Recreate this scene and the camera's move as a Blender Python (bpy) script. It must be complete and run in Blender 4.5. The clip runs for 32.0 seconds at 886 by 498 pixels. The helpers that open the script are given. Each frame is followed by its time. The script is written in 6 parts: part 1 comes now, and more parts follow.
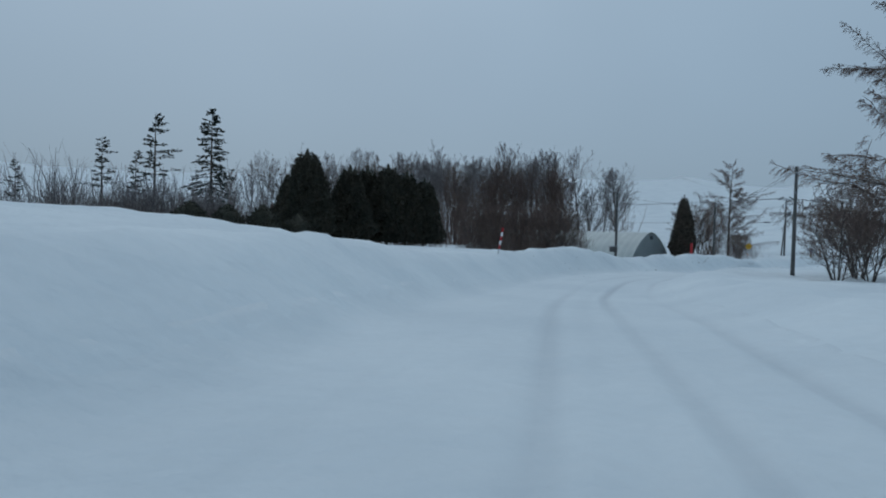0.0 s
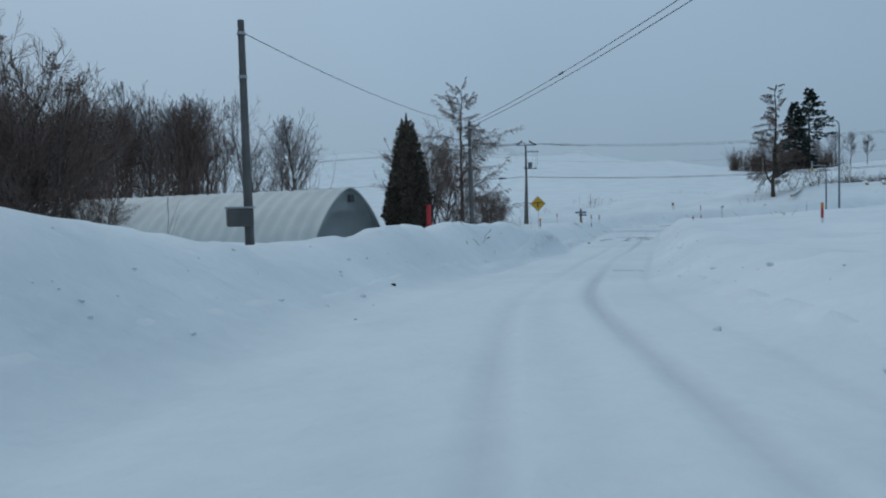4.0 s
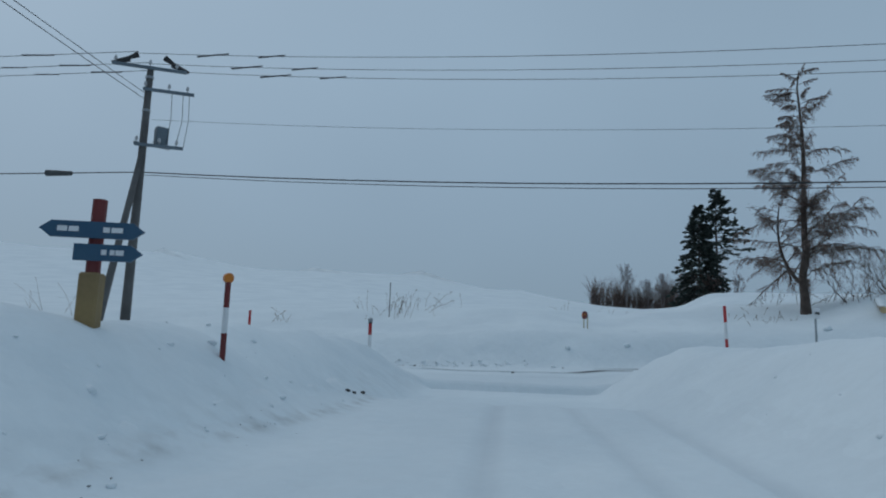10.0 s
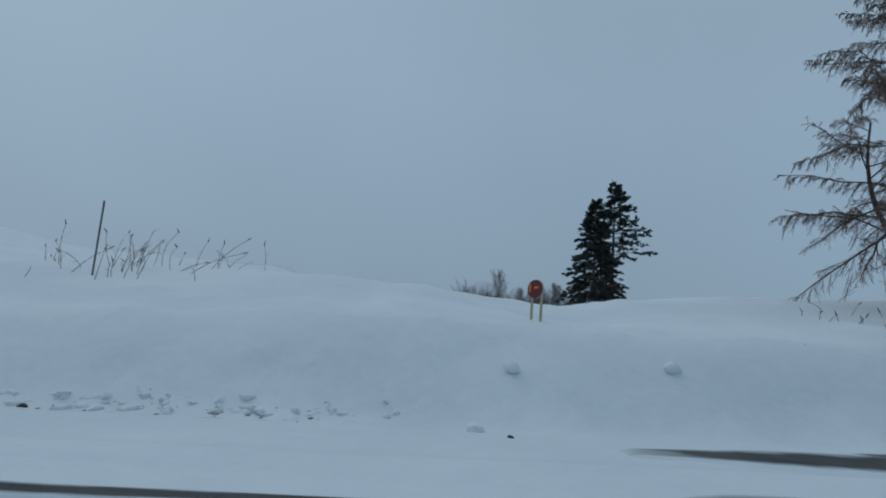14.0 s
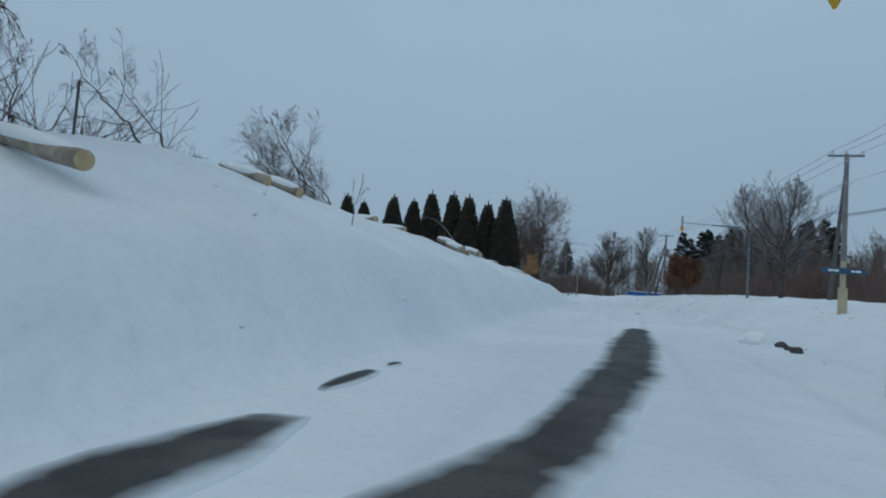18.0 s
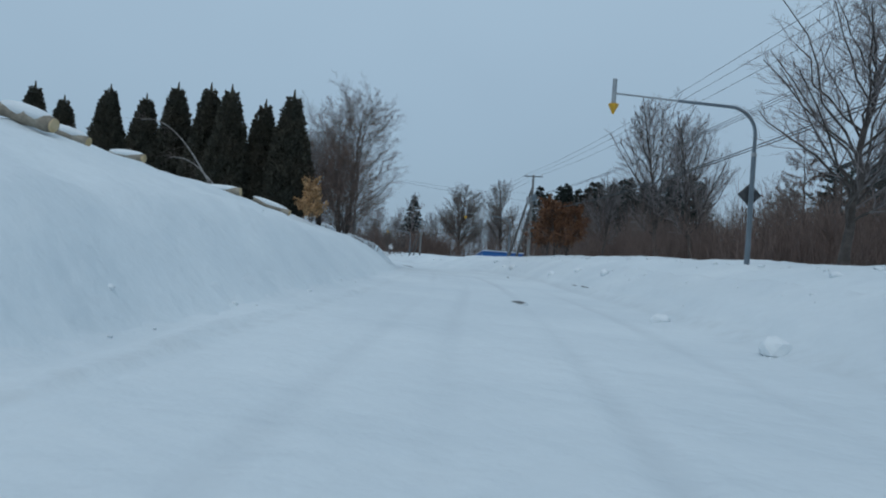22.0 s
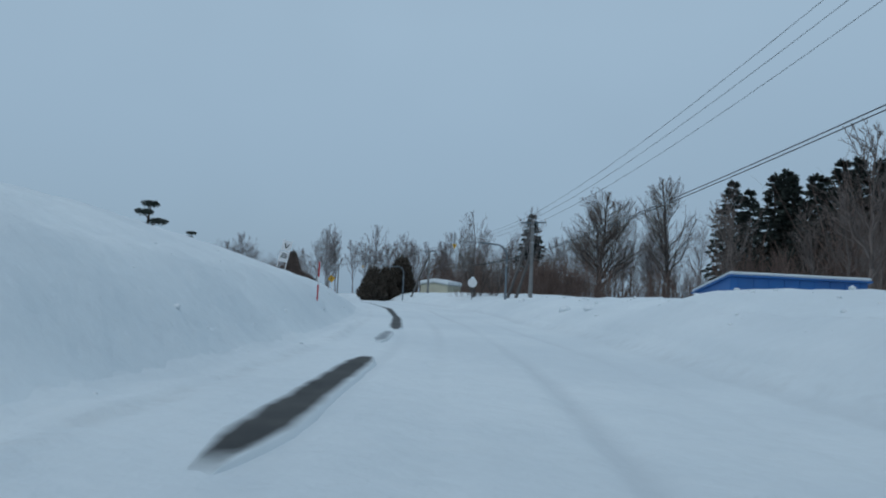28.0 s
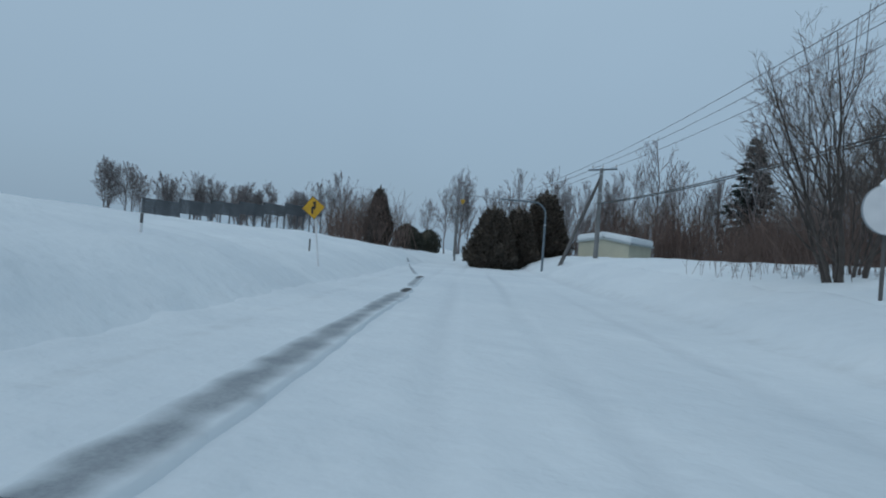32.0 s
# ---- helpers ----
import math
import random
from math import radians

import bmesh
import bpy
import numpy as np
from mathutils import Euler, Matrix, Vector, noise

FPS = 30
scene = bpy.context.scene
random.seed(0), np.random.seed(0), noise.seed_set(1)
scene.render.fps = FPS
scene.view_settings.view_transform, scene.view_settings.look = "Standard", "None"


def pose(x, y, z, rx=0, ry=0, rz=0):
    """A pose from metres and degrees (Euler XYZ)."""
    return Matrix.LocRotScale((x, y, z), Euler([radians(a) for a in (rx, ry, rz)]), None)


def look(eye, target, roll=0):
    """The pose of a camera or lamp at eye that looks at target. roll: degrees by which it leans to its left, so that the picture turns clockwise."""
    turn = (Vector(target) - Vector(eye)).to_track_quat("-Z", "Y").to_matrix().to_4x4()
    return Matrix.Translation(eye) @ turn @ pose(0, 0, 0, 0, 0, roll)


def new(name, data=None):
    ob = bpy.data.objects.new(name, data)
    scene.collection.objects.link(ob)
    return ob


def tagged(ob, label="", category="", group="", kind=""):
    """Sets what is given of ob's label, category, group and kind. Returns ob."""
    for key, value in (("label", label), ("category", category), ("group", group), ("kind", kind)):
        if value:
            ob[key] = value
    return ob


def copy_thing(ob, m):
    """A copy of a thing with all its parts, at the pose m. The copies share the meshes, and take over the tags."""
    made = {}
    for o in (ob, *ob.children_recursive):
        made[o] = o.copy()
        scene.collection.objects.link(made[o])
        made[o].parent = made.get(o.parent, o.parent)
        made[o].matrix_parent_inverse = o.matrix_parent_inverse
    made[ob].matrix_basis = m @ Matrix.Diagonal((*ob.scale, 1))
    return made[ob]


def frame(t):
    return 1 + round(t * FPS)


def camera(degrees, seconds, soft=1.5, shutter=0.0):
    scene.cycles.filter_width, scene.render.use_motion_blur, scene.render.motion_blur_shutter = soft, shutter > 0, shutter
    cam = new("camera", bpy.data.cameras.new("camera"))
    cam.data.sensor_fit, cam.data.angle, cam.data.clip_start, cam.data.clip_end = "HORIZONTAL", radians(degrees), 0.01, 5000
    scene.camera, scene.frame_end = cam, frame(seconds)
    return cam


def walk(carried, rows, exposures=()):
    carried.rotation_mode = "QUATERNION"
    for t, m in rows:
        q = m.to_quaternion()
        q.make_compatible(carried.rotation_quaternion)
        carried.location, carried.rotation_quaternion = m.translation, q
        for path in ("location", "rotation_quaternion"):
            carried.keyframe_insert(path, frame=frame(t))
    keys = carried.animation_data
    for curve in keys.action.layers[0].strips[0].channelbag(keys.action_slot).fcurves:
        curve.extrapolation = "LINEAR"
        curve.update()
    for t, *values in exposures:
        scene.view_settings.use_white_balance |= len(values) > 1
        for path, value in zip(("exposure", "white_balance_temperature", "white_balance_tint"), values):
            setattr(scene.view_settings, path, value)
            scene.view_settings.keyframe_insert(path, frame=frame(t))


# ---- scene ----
cam = camera(66.9, 32.0, soft=2.0)
PATH = [
    (0, (-1.33, -2.631, 0.379), (-1.303, -0.632, 0.329), 1.6),
    (0.5, (-0.234, 3.581, 0.194), (-0.195, 5.58, 0.15), 1.5),
    (1, (0.895, 9.51, 0.049), (1.049, 11.504, 0.038), 0.9),
    (1.5, (2.162, 15.258, -0.272), (2.444, 17.238, -0.253), 0.4),
    (2, (3.579, 20.751, -0.589), (3.984, 22.71, -0.572), 0.5),
    (2.5, (5.123, 25.877, -0.652), (5.659, 27.804, -0.656), 0.8),
    (3, (6.987, 30.777, -0.759), (7.664, 32.659, -0.791), -0.6),
    (3.5, (9.356, 35.46, -0.934), (10.143, 37.297, -0.997), -0.7),
    (4, (11.863, 39.949, -0.91), (12.756, 41.736, -1.002), -1.6),
    (4.5, (14.485, 44.267, -0.777), (15.484, 45.995, -0.893), -2.6),
    (6.5, (26.842, 59.419, -1.83), (28.151, 60.93, -1.877), -1.0),
    (7, (30.04, 62.829, -1.96), (31.339, 64.349, -1.946), 0.0),
    (7.5, (33.341, 66.105, -2.036), (34.66, 67.608, -1.992), 1.0),
    (8, (36.663, 69.276, -1.971), (38.009, 70.752, -1.871), 1.0),
    (8.5, (39.942, 72.359, -1.905), (41.293, 73.823, -1.728), 2.0),
    (9, (43.114, 75.403, -1.87), (44.413, 76.904, -1.625), 2.2),
    (9.5, (46.161, 78.429, -1.844), (47.427, 79.952, -1.564), 1.8),
    (10, (49.085, 81.364, -1.874), (50.337, 82.895, -1.578), 1.9),
    (10.5, (51.723, 84.03, -1.878), (52.968, 85.574, -1.622), 2.2),
    (11, (54.152, 86.401, -1.796), (55.396, 87.951, -1.575), 2.5),
    (11.5, (56.327, 88.626, -1.722), (57.566, 90.182, -1.521), 3.7),
    (12, (58.31, 90.578, -1.734), (59.546, 92.138, -1.537), 2.7),
    (12.5, (60.099, 92.363, -1.695), (61.322, 93.927, -1.458), 2.1),
    (13, (61.532, 93.747, -1.688), (62.763, 95.295, -1.39), 1.9),
    (13.5, (62.722, 94.717, -1.68), (64.083, 96.144, -1.341), 3.2),
    (15.5, (66.487, 96.379, -1.34), (68.381, 96.987, -1.133), 5.7),
    (16, (67.588, 96.333, -1.335), (69.549, 96.671, -1.133), 4.6),
    (16.5, (69.349, 95.958, -1.246), (71.338, 95.924, -1.044), 3.7),
    (17, (70.965, 95.391, -1.135), (72.9, 94.921, -0.95), 3.9),
    (17.5, (71.603, 94.556, -1.05), (73.415, 93.723, -0.901), 5.0),
    (18, (73.179, 93.239, -0.969), (74.83, 92.117, -0.837), 4.2),
    (18.5, (75.207, 91.73, -0.931), (76.775, 90.498, -0.771), 3.4),
    (19, (77.093, 89.399, -0.913), (78.637, 88.138, -0.759), 5.5),
    (19.5, (78.984, 87.26, -0.884), (80.474, 85.931, -0.766), 6.8),
    (20, (81.106, 84.824, -0.735), (82.527, 83.423, -0.604), 3.6),
    (20.5, (83.389, 82.317, -0.707), (84.829, 80.936, -0.569), 3.5),
    (21, (85.994, 79.156, -0.626), (87.423, 77.76, -0.527), 3.6),
    (21.5, (88.664, 75.923, -0.579), (90.12, 74.553, -0.552), 4.5),
    (22, (91.26, 72.498, -0.519), (92.628, 71.04, -0.474), 4.4),
    (22.5, (94.152, 69.086, -0.406), (95.365, 67.499, -0.304), 3.5),
    (23, (97.124, 65.539, -0.34), (98.346, 63.965, -0.173), 3.5),
    (23.5, (100.301, 61.873, -0.302), (101.568, 60.337, -0.114), 3.9),
    (24, (103.54, 57.958, -0.134), (104.862, 56.467, 0.03), 3.3),
    (24.5, (106.976, 54.04, -0.094), (108.335, 52.577, 0.015), 3.8),
    (25, (110.511, 50.249, -0.126), (111.906, 48.817, -0.057), 3.9),
    (25.5, (114.341, 46.346, -0.073), (115.771, 44.95, -0.021), 3.9),
    (27.5, (127.939, 33.177, 0.134), (129.525, 31.964, 0.241), 3.4),
    (28, (132.058, 30.018, 0.09), (133.677, 28.854, 0.244), 2.7),
    (28.5, (136.08, 26.893, 0.153), (137.726, 25.768, 0.313), 2.7),
    (29, (140.172, 23.774, 0.28), (141.839, 22.68, 0.439), 3.2),
    (29.5, (144.533, 20.64, 0.136), (146.226, 19.592, 0.315), 3.2),
    (30, (148.933, 17.644, 0.163), (150.656, 16.651, 0.371), 3.8),
    (30.5, (153.505, 14.646, 0.137), (155.263, 13.717, 0.347), 4.6),
    (31, (158.271, 11.694, 0.256), (160.057, 10.81, 0.421), 4.3),
    (31.5, (163.219, 8.835, 0.42), (165.034, 8.0, 0.509), 4.0),
    (32, (168.601, 5.86, 0.521), (170.443, 5.08, 0.537), 4.2),
]
walk(cam, [(t, look(eye, target, roll)) for t, eye, target, roll in PATH], exposures=[(0, -0.24, 6500, 10), (2.0, -0.16, 6500, 10), (6.5, -0.08, 6500, 10), (9.0, -0.12, 6500, 10), (10.0, -0.3, 6490, 10), (11.0, -0.29, 6480, 10), (13.0, -0.32, 6500, 10), (16.0, -0.24, 6560, 10), (18.0, -0.12, 6590, 10), (20.0, 0.0, 6600, 10), (23.0, 0.06, 6640, 10), (26.0, 0.05, 6620, 10), (28.0, -0.03, 6560, 10), (32.0, -0.04, 6600, 10)])


# ---- lie of the land ----
# Centre lines of the lane driven (x, y, height of the snow-packed surface).
LANE = np.array([(-10, -50, 0.6), (-1.33, -2.6, -0.72), (0.9, 9.5, -1.05), (3.6, 20.8, -1.65), (7.0, 30.8, -1.85), (11.9, 40.0, -2.05), (18.0, 49.5, -2.35), (26.8, 59.4, -2.88), (36.7, 69.3, -3.07), (46.2, 78.4, -3.0), (55.0, 87.3, -2.92), (61.5, 93.7, -2.80), (66, 98, -2.7)])
ROAD = np.array([(-120, 175, -4.5), (5, 150, -3.6), (40, 129, -3.1), (60, 108.2, -2.8), (73.2, 93.2, -2.35), (81.1, 84.0, -1.95), (91.3, 72.5, -1.62), (103.5, 58.0, -1.33), (114.3, 46.3, -1.17), (122, 38.8, -1.08), (132.0, 30.0, -1.0), (144.5, 20.6, -0.95), (158.3, 11.7, -0.85), (168.6, 5.9, -0.6), (190, -4, -0.4), (230, -23, -0.3), (330, -68, -0.2), (480, -120, 0.2)])
# Height of the cut bank on the uphill side, by the road's own stations.
CUT = np.array([3.0, 2.6, 2.6, 3.1, 3.2, 3.8, 3.5, 3.1, 2.9, 2.75, 3.4, 3.25, 2.85, 1.72, 1.6, 1.5, 1.2, 1.0])
SHOULDER = np.array([1.0, 1.0, 0.9, 0.9, 0.95, 1.3, 1.65, 1.8, 2.0, 2.15, 2.05, 1.8, 1.45, 1.35, 1.55, 1.58, 1.45, 1.0])
# Shoulders of the lane, by its own stations: its left and its right.
VERGE_L = np.array([1.0, 0.98, 0.85, 0.68, 0.86, 1.24, 0.7, 1.0, 0.75, 0.9, 0.9, 0.9, 0.9])
VERGE_R = np.array([0.3, 0.3, 0.35, 0.4, 0.45, 0.5, 0.6, 0.8, 1.0, 1.1, 1.1, 1.0, 0.9])
BERM_L = np.array([0.2, 0.15, 0.08, 0.06, 0.36, 0.55, 0.25, 0.82, 0.48, 0.4, 0.35, 0.3, 0.3])


def smooth(a, b, v):
    u = np.clip((v - a) / (b - a), 0, 1)
    return u * u * (3 - 2 * u)


def along(line, x, y):
    """Signed distance to a line (left of its heading positive), station and height."""
    best, side, station, height = np.full(x.shape, 1e9), np.zeros(x.shape), np.zeros(x.shape), np.zeros(x.shape)
    for n in range(len(line) - 1):
        (ax, ay, az), (bx, by, bz) = line[n], line[n + 1]
        dx, dy = bx - ax, by - ay
        length = np.hypot(dx, dy)
        u = np.clip(((x - ax) * dx + (y - ay) * dy) / length**2, 0, 1)
        far = np.hypot(x - ax - u * dx, y - ay - u * dy)
        near = far < best
        best = np.where(near, far, best)
        side = np.where(near, np.sign(dx * (y - ay) - dy * (x - ax)) * far, side)
        station, height = np.where(near, n + u, station), np.where(near, az + u * (bz - az), height)
    return side, station, height


def ripple(x, y, size, seed=0.0):
    """A smooth made-up unevenness between about -1 and 1, of the given size in metres."""
    a, b = x / size + seed, y / size - 1.7 * seed
    return (np.sin(6.28 * a + 2.1 * np.sin(3.1 * b + seed)) + np.sin(6.28 * b + 1.9 * np.sin(4.3 * a - seed)) + np.sin(4.4 * (a + b) + 1.3 * np.sin(5.2 * (a - b)))) / 3


def ground(x, y):
    """The height of the snow at places x, y (arrays)."""
    x, y = np.asarray(x, float), np.asarray(y, float)
    db, sb, zb = along(ROAD, x, y)
    da, sa, za = along(LANE, x, y)
    count = np.arange(len(ROAD))
    cut, lip = np.interp(sb, count, CUT), np.interp(sb, count, SHOULDER)
    # uphill side: cut bank, then open hillside rising to a crest
    d = np.maximum(db, 0)
    steep = np.interp(sb, count, [0.15, 0.147, 0.124, 0.095, 0.08, 0.072, 0.07, 0.07, 0.07, 0.07, 0.07, 0.07, 0.07, 0.07, 0.075, 0.075, 0.05, 0.04])
    edge = np.interp(sb, count, [3.6] * 5 + [2.9] * 13)
    deep = np.interp(sb, count, [10, 10, 10, 12, 13] + [8.0] * 13)
    hill = zb + cut * (0.5 * smooth(0, 2.8, d - edge) + 0.5 * smooth(0.15 * deep, deep, d - edge)) + steep * np.where(d > 240, 240 - 0.25 * (d - 240), np.maximum(d - 12, 0)) * (0.72 + 0.28 * smooth(40, 150, d))
    # downhill side: nearly level fields behind ploughed berms
    wa = 1 / (np.abs(da) + 3) ** 2
    wb = 1 / (np.abs(db) + 3) ** 2
    level = (za * wa + zb * wb) / (wa + wb)
    post = np.arange(len(LANE))
    verge = np.where(da > 0, np.interp(sa, post, VERGE_L), np.interp(sa, post, VERGE_R))
    lip = (verge * wa + lip * wb) / (wa + wb)
    field = level + lip + 0.012 * np.clip(np.abs(da) - 10, 0, 80) * (da > 0) 
    land = np.where(db > 0, hill, field)
    # carve the two roads
    pinch = np.where(da > 0, np.exp(-(((sa - 7.9) / 0.3) ** 2)), 0)
    u = np.clip((np.abs(da) - 2.3 + 0.5 * pinch) / (2.3 - 1.0 * pinch), 0, 1)
    ea = u * u * (3 - 2 * u)
    eb = np.where(db > 0, smooth(0, 1.3, db - edge), 0.62 * smooth(3.7, 6.6, -db) + 0.38 * smooth(5.0, 12.0, -db))
    keep = ea * eb
    bed = np.where(eb < ea, zb, za)
    mix = smooth(-0.6, 0.6, ea - eb)
    bed = za + (zb - za) * mix
    z = bed + (land - bed) * keep
    # ploughed berms, lumps and drifts
    swell = np.where(da > 0, np.interp(sa, post, BERM_L), 0.12)
    berm = swell * np.exp(-((np.abs(da) - 4.8 + 1.3 * pinch) / 1.4) ** 2) * eb + 0.3 * np.exp(-((db + 7.8) / 1.6) ** 2) * ea
    mound = 0.35 * np.exp(-((x + 10) ** 2 + (y - 26) ** 2) / 60) + 1.35 * np.exp(-((x + 15) ** 2 + (y - 20) ** 2) / 150) + 0.3 * np.exp(-((x - 76.2) ** 2 + (y - 103.2) ** 2) / 10) + 0.6 * np.exp(-((x - 168.5) ** 2 + (y - 21.5) ** 2) / 20) - 0.8 * np.exp(-((x - 86.2) ** 2 + (y - 96.9) ** 2) / 11) - 0.7 * np.exp(-((x - 126.8) ** 2 + (y - 43.8) ** 2) / 16) + 0.45 * np.exp(-((x - 141.8) ** 2 + (y - 14.0) ** 2) / 9) + 0.24 * np.exp(-((x - 29.8) ** 2 + (y - 69.6) ** 2) / 9) - 0.35 * np.exp(-((x - 172.5) ** 2 + (y + 8.0) ** 2) / 36) + 0.22 * np.exp(-((x - 166.6) ** 2 + (y - 0.1) ** 2) / 6) - 0.4 * np.exp(-((x - 193.5) ** 2 + (y - 4.6) ** 2) / 34) + 0.24 * np.exp(-((x - 52.8) ** 2 + (y - 89.8) ** 2) / 1.4) - 0.3 * np.exp(-((x - 51.4) ** 2 + (y - 91.6) ** 2) / 3)
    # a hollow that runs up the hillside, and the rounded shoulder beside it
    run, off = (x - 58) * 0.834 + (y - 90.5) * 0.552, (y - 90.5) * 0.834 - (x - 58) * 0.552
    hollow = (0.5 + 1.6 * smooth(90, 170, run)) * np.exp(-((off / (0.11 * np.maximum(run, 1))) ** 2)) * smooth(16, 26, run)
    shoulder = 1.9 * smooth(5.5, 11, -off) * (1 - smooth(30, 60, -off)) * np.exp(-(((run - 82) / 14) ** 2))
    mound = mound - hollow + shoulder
    pits = 0.065 * ripple(x, y, 1.25, 6.1) * np.exp(-np.minimum(np.abs(da), np.abs(db)) / 14)
    lumps = 0.10 * ripple(x, y, 3.1, 0.3) + 0.06 * ripple(x, y, 1.7, 1.1)
    clods = 0.16 * np.maximum(ripple(x, y, 2.3, 3.3) * ripple(x, y, 1.6, 5.1), 0) * np.exp(-((db + 6.6) / 2.2) ** 2)
    near = np.exp(-np.minimum(np.abs(da), np.abs(db)) / 25)
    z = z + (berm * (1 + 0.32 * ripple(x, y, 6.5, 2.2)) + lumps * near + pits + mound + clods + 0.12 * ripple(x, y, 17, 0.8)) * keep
    return z


# ---- world and light ----
world = bpy.data.worlds.new("overcast")
scene.world = world
world.use_nodes = True
wn, wl = world.node_tree.nodes, world.node_tree.links
wn.clear()
w_out, w_bg, w_bg2, w_add = wn.new("ShaderNodeOutputWorld"), wn.new("ShaderNodeBackground"), wn.new("ShaderNodeBackground"), wn.new("ShaderNodeAddShader")
w_sky = wn.new("ShaderNodeTexSky")
w_sky.sky_type, w_sky.sun_disc, w_sky.sun_elevation, w_sky.sun_rotation = "NISHITA", False, radians(53), radians(-18)
w_sky.air_density, w_sky.dust_density = 1.0, 4.0
w_bg.inputs["Strength"].default_value = 0.012
wl.new(w_sky.outputs["Color"], w_bg.inputs["Color"])
w_geo, w_sep, w_ramp, w_noise = wn.new("ShaderNodeTexCoord"), wn.new("ShaderNodeSeparateXYZ"), wn.new("ShaderNodeValToRGB"), wn.new("ShaderNodeTexNoise")
w_mul, w_map = wn.new("ShaderNodeMixRGB"), wn.new("ShaderNodeMapRange")
wl.new(w_geo.outputs["Generated"], w_sep.inputs[0])
wl.new(w_sep.outputs["Z"], w_ramp.inputs[0])
# cloud sheet: duller at the horizon, brighter overhead
for n, (p, c) in enumerate(((0.0, (0.234, 0.34, 0.45)), (0.10, (0.25, 0.361, 0.474)), (0.38, (0.307, 0.432, 0.552)), (1.0, (0.355, 0.475, 0.595)))):
    e = w_ramp.color_ramp.elements[n] if n < 2 else w_ramp.color_ramp.elements.new(p)
    e.position, e.color = p, (*c, 1)
w_noise.inputs["Scale"].default_value, w_noise.inputs["Detail"].default_value = 1.6, 3
w_map.inputs["From Min"].default_value, w_map.inputs["From Max"].default_value = 0.3, 0.7
w_map.inputs["To Min"].default_value, w_map.inputs["To Max"].default_value = 0.95, 1.05
wl.new(w_geo.outputs["Generated"], w_noise.inputs["Vector"])
wl.new(w_noise.outputs["Fac"], w_map.inputs["Value"])
w_mul.blend_type, w_mul.inputs["Fac"].default_value = "MULTIPLY", 1
wl.new(w_ramp.outputs["Color"], w_mul.inputs["Color1"])
wl.new(w_map.outputs["Result"], w_mul.inputs["Color2"])
wl.new(w_mul.outputs["Color"], w_bg2.inputs["Color"])
w_bg2.inputs["Strength"].default_value = 1.0
wl.new(w_bg.outputs[0], w_add.inputs[0]), wl.new(w_bg2.outputs[0], w_add.inputs[1])
wl.new(w_add.outputs[0], w_out.inputs["Surface"])
sun = new("sun", bpy.data.lights.new("sun", "SUN"))
sun.data.energy, sun.data.angle, sun.data.color = 0.42, radians(50), (0.95, 0.98, 1.0)
sun.matrix_world = look((0, 0, 50), (12, -36, 0))


# ---- materials ----
def shade(name, base, rough=0.7, second=None, size=4.0, mix=0.5, grain=0.0, grain_size=60.0, bump=0.0, bump_size=30.0, metal=0.0, spread=0.0, spec=0.5):
    """A plain surface with blotches of a second colour, fine grain, relief, and a shift from piece to piece."""
    m = bpy.data.materials.new(name)
    m.use_nodes = True
    nt = m.node_tree
    n, l = nt.nodes, nt.links
    b = n["Principled BSDF"]
    b.inputs["Roughness"].default_value, b.inputs["Metallic"].default_value, b.inputs["Specular IOR Level"].default_value = rough, metal, spec
    co = n.new("ShaderNodeTexCoord")
    big, fine = n.new("ShaderNodeTexNoise"), n.new("ShaderNodeTexNoise")
    big.inputs["Scale"].default_value, big.inputs["Detail"].default_value = size, 4
    fine.inputs["Scale"].default_value, fine.inputs["Detail"].default_value = grain_size, 3
    l.new(co.outputs["Object"], big.inputs["Vector"]), l.new(co.outputs["Object"], fine.inputs["Vector"])
    a = n.new("ShaderNodeMixRGB")
    a.inputs["Color1"].default_value, a.inputs["Color2"].default_value = (*base, 1), (*(second or tuple(c * 0.7 for c in base)), 1)
    r = n.new("ShaderNodeMapRange")
    r.inputs["From Min"].default_value, r.inputs["From Max"].default_value, r.inputs["To Max"].default_value = 0.38, 0.62, mix
    l.new(big.outputs["Fac"], r.inputs["Value"]), l.new(r.outputs["Result"], a.inputs["Fac"])
    g = n.new("ShaderNodeHueSaturation")
    v = n.new("ShaderNodeMapRange")
    v.inputs["To Min"].default_value, v.inputs["To Max"].default_value = 1 - grain, 1 + grain
    l.new(fine.outputs["Fac"], v.inputs["Value"]), l.new(v.outputs["Result"], g.inputs["Value"])
    l.new(a.outputs["Color"], g.inputs["Color"])
    last = g
    if spread:
        info, hs, mr = n.new("ShaderNodeNewGeometry"), n.new("ShaderNodeHueSaturation"), n.new("ShaderNodeMapRange")
        mr.inputs["To Min"].default_value, mr.inputs["To Max"].default_value = 1 - spread, 1 + spread
        l.new(info.outputs["Random Per Island"], mr.inputs["Value"]), l.new(mr.outputs["Result"], hs.inputs["Value"])
        l.new(g.outputs["Color"], hs.inputs["Color"])
        last = hs
    l.new(last.outputs["Color"], b.inputs["Base Color"])
    if bump:
        bn, bp = n.new("ShaderNodeTexNoise"), n.new("ShaderNodeBump")
        bn.inputs["Scale"].default_value, bn.inputs["Detail"].default_value = bump_size, 4
        bp.inputs["Strength"].default_value, bp.inputs["Distance"].default_value = bump, 0.05
        l.new(co.outputs["Object"], bn.inputs["Vector"]), l.new(bn.outputs["Fac"], bp.inputs["Height"])
        l.new(bp.outputs["Normal"], b.inputs["Normal"])
    return m


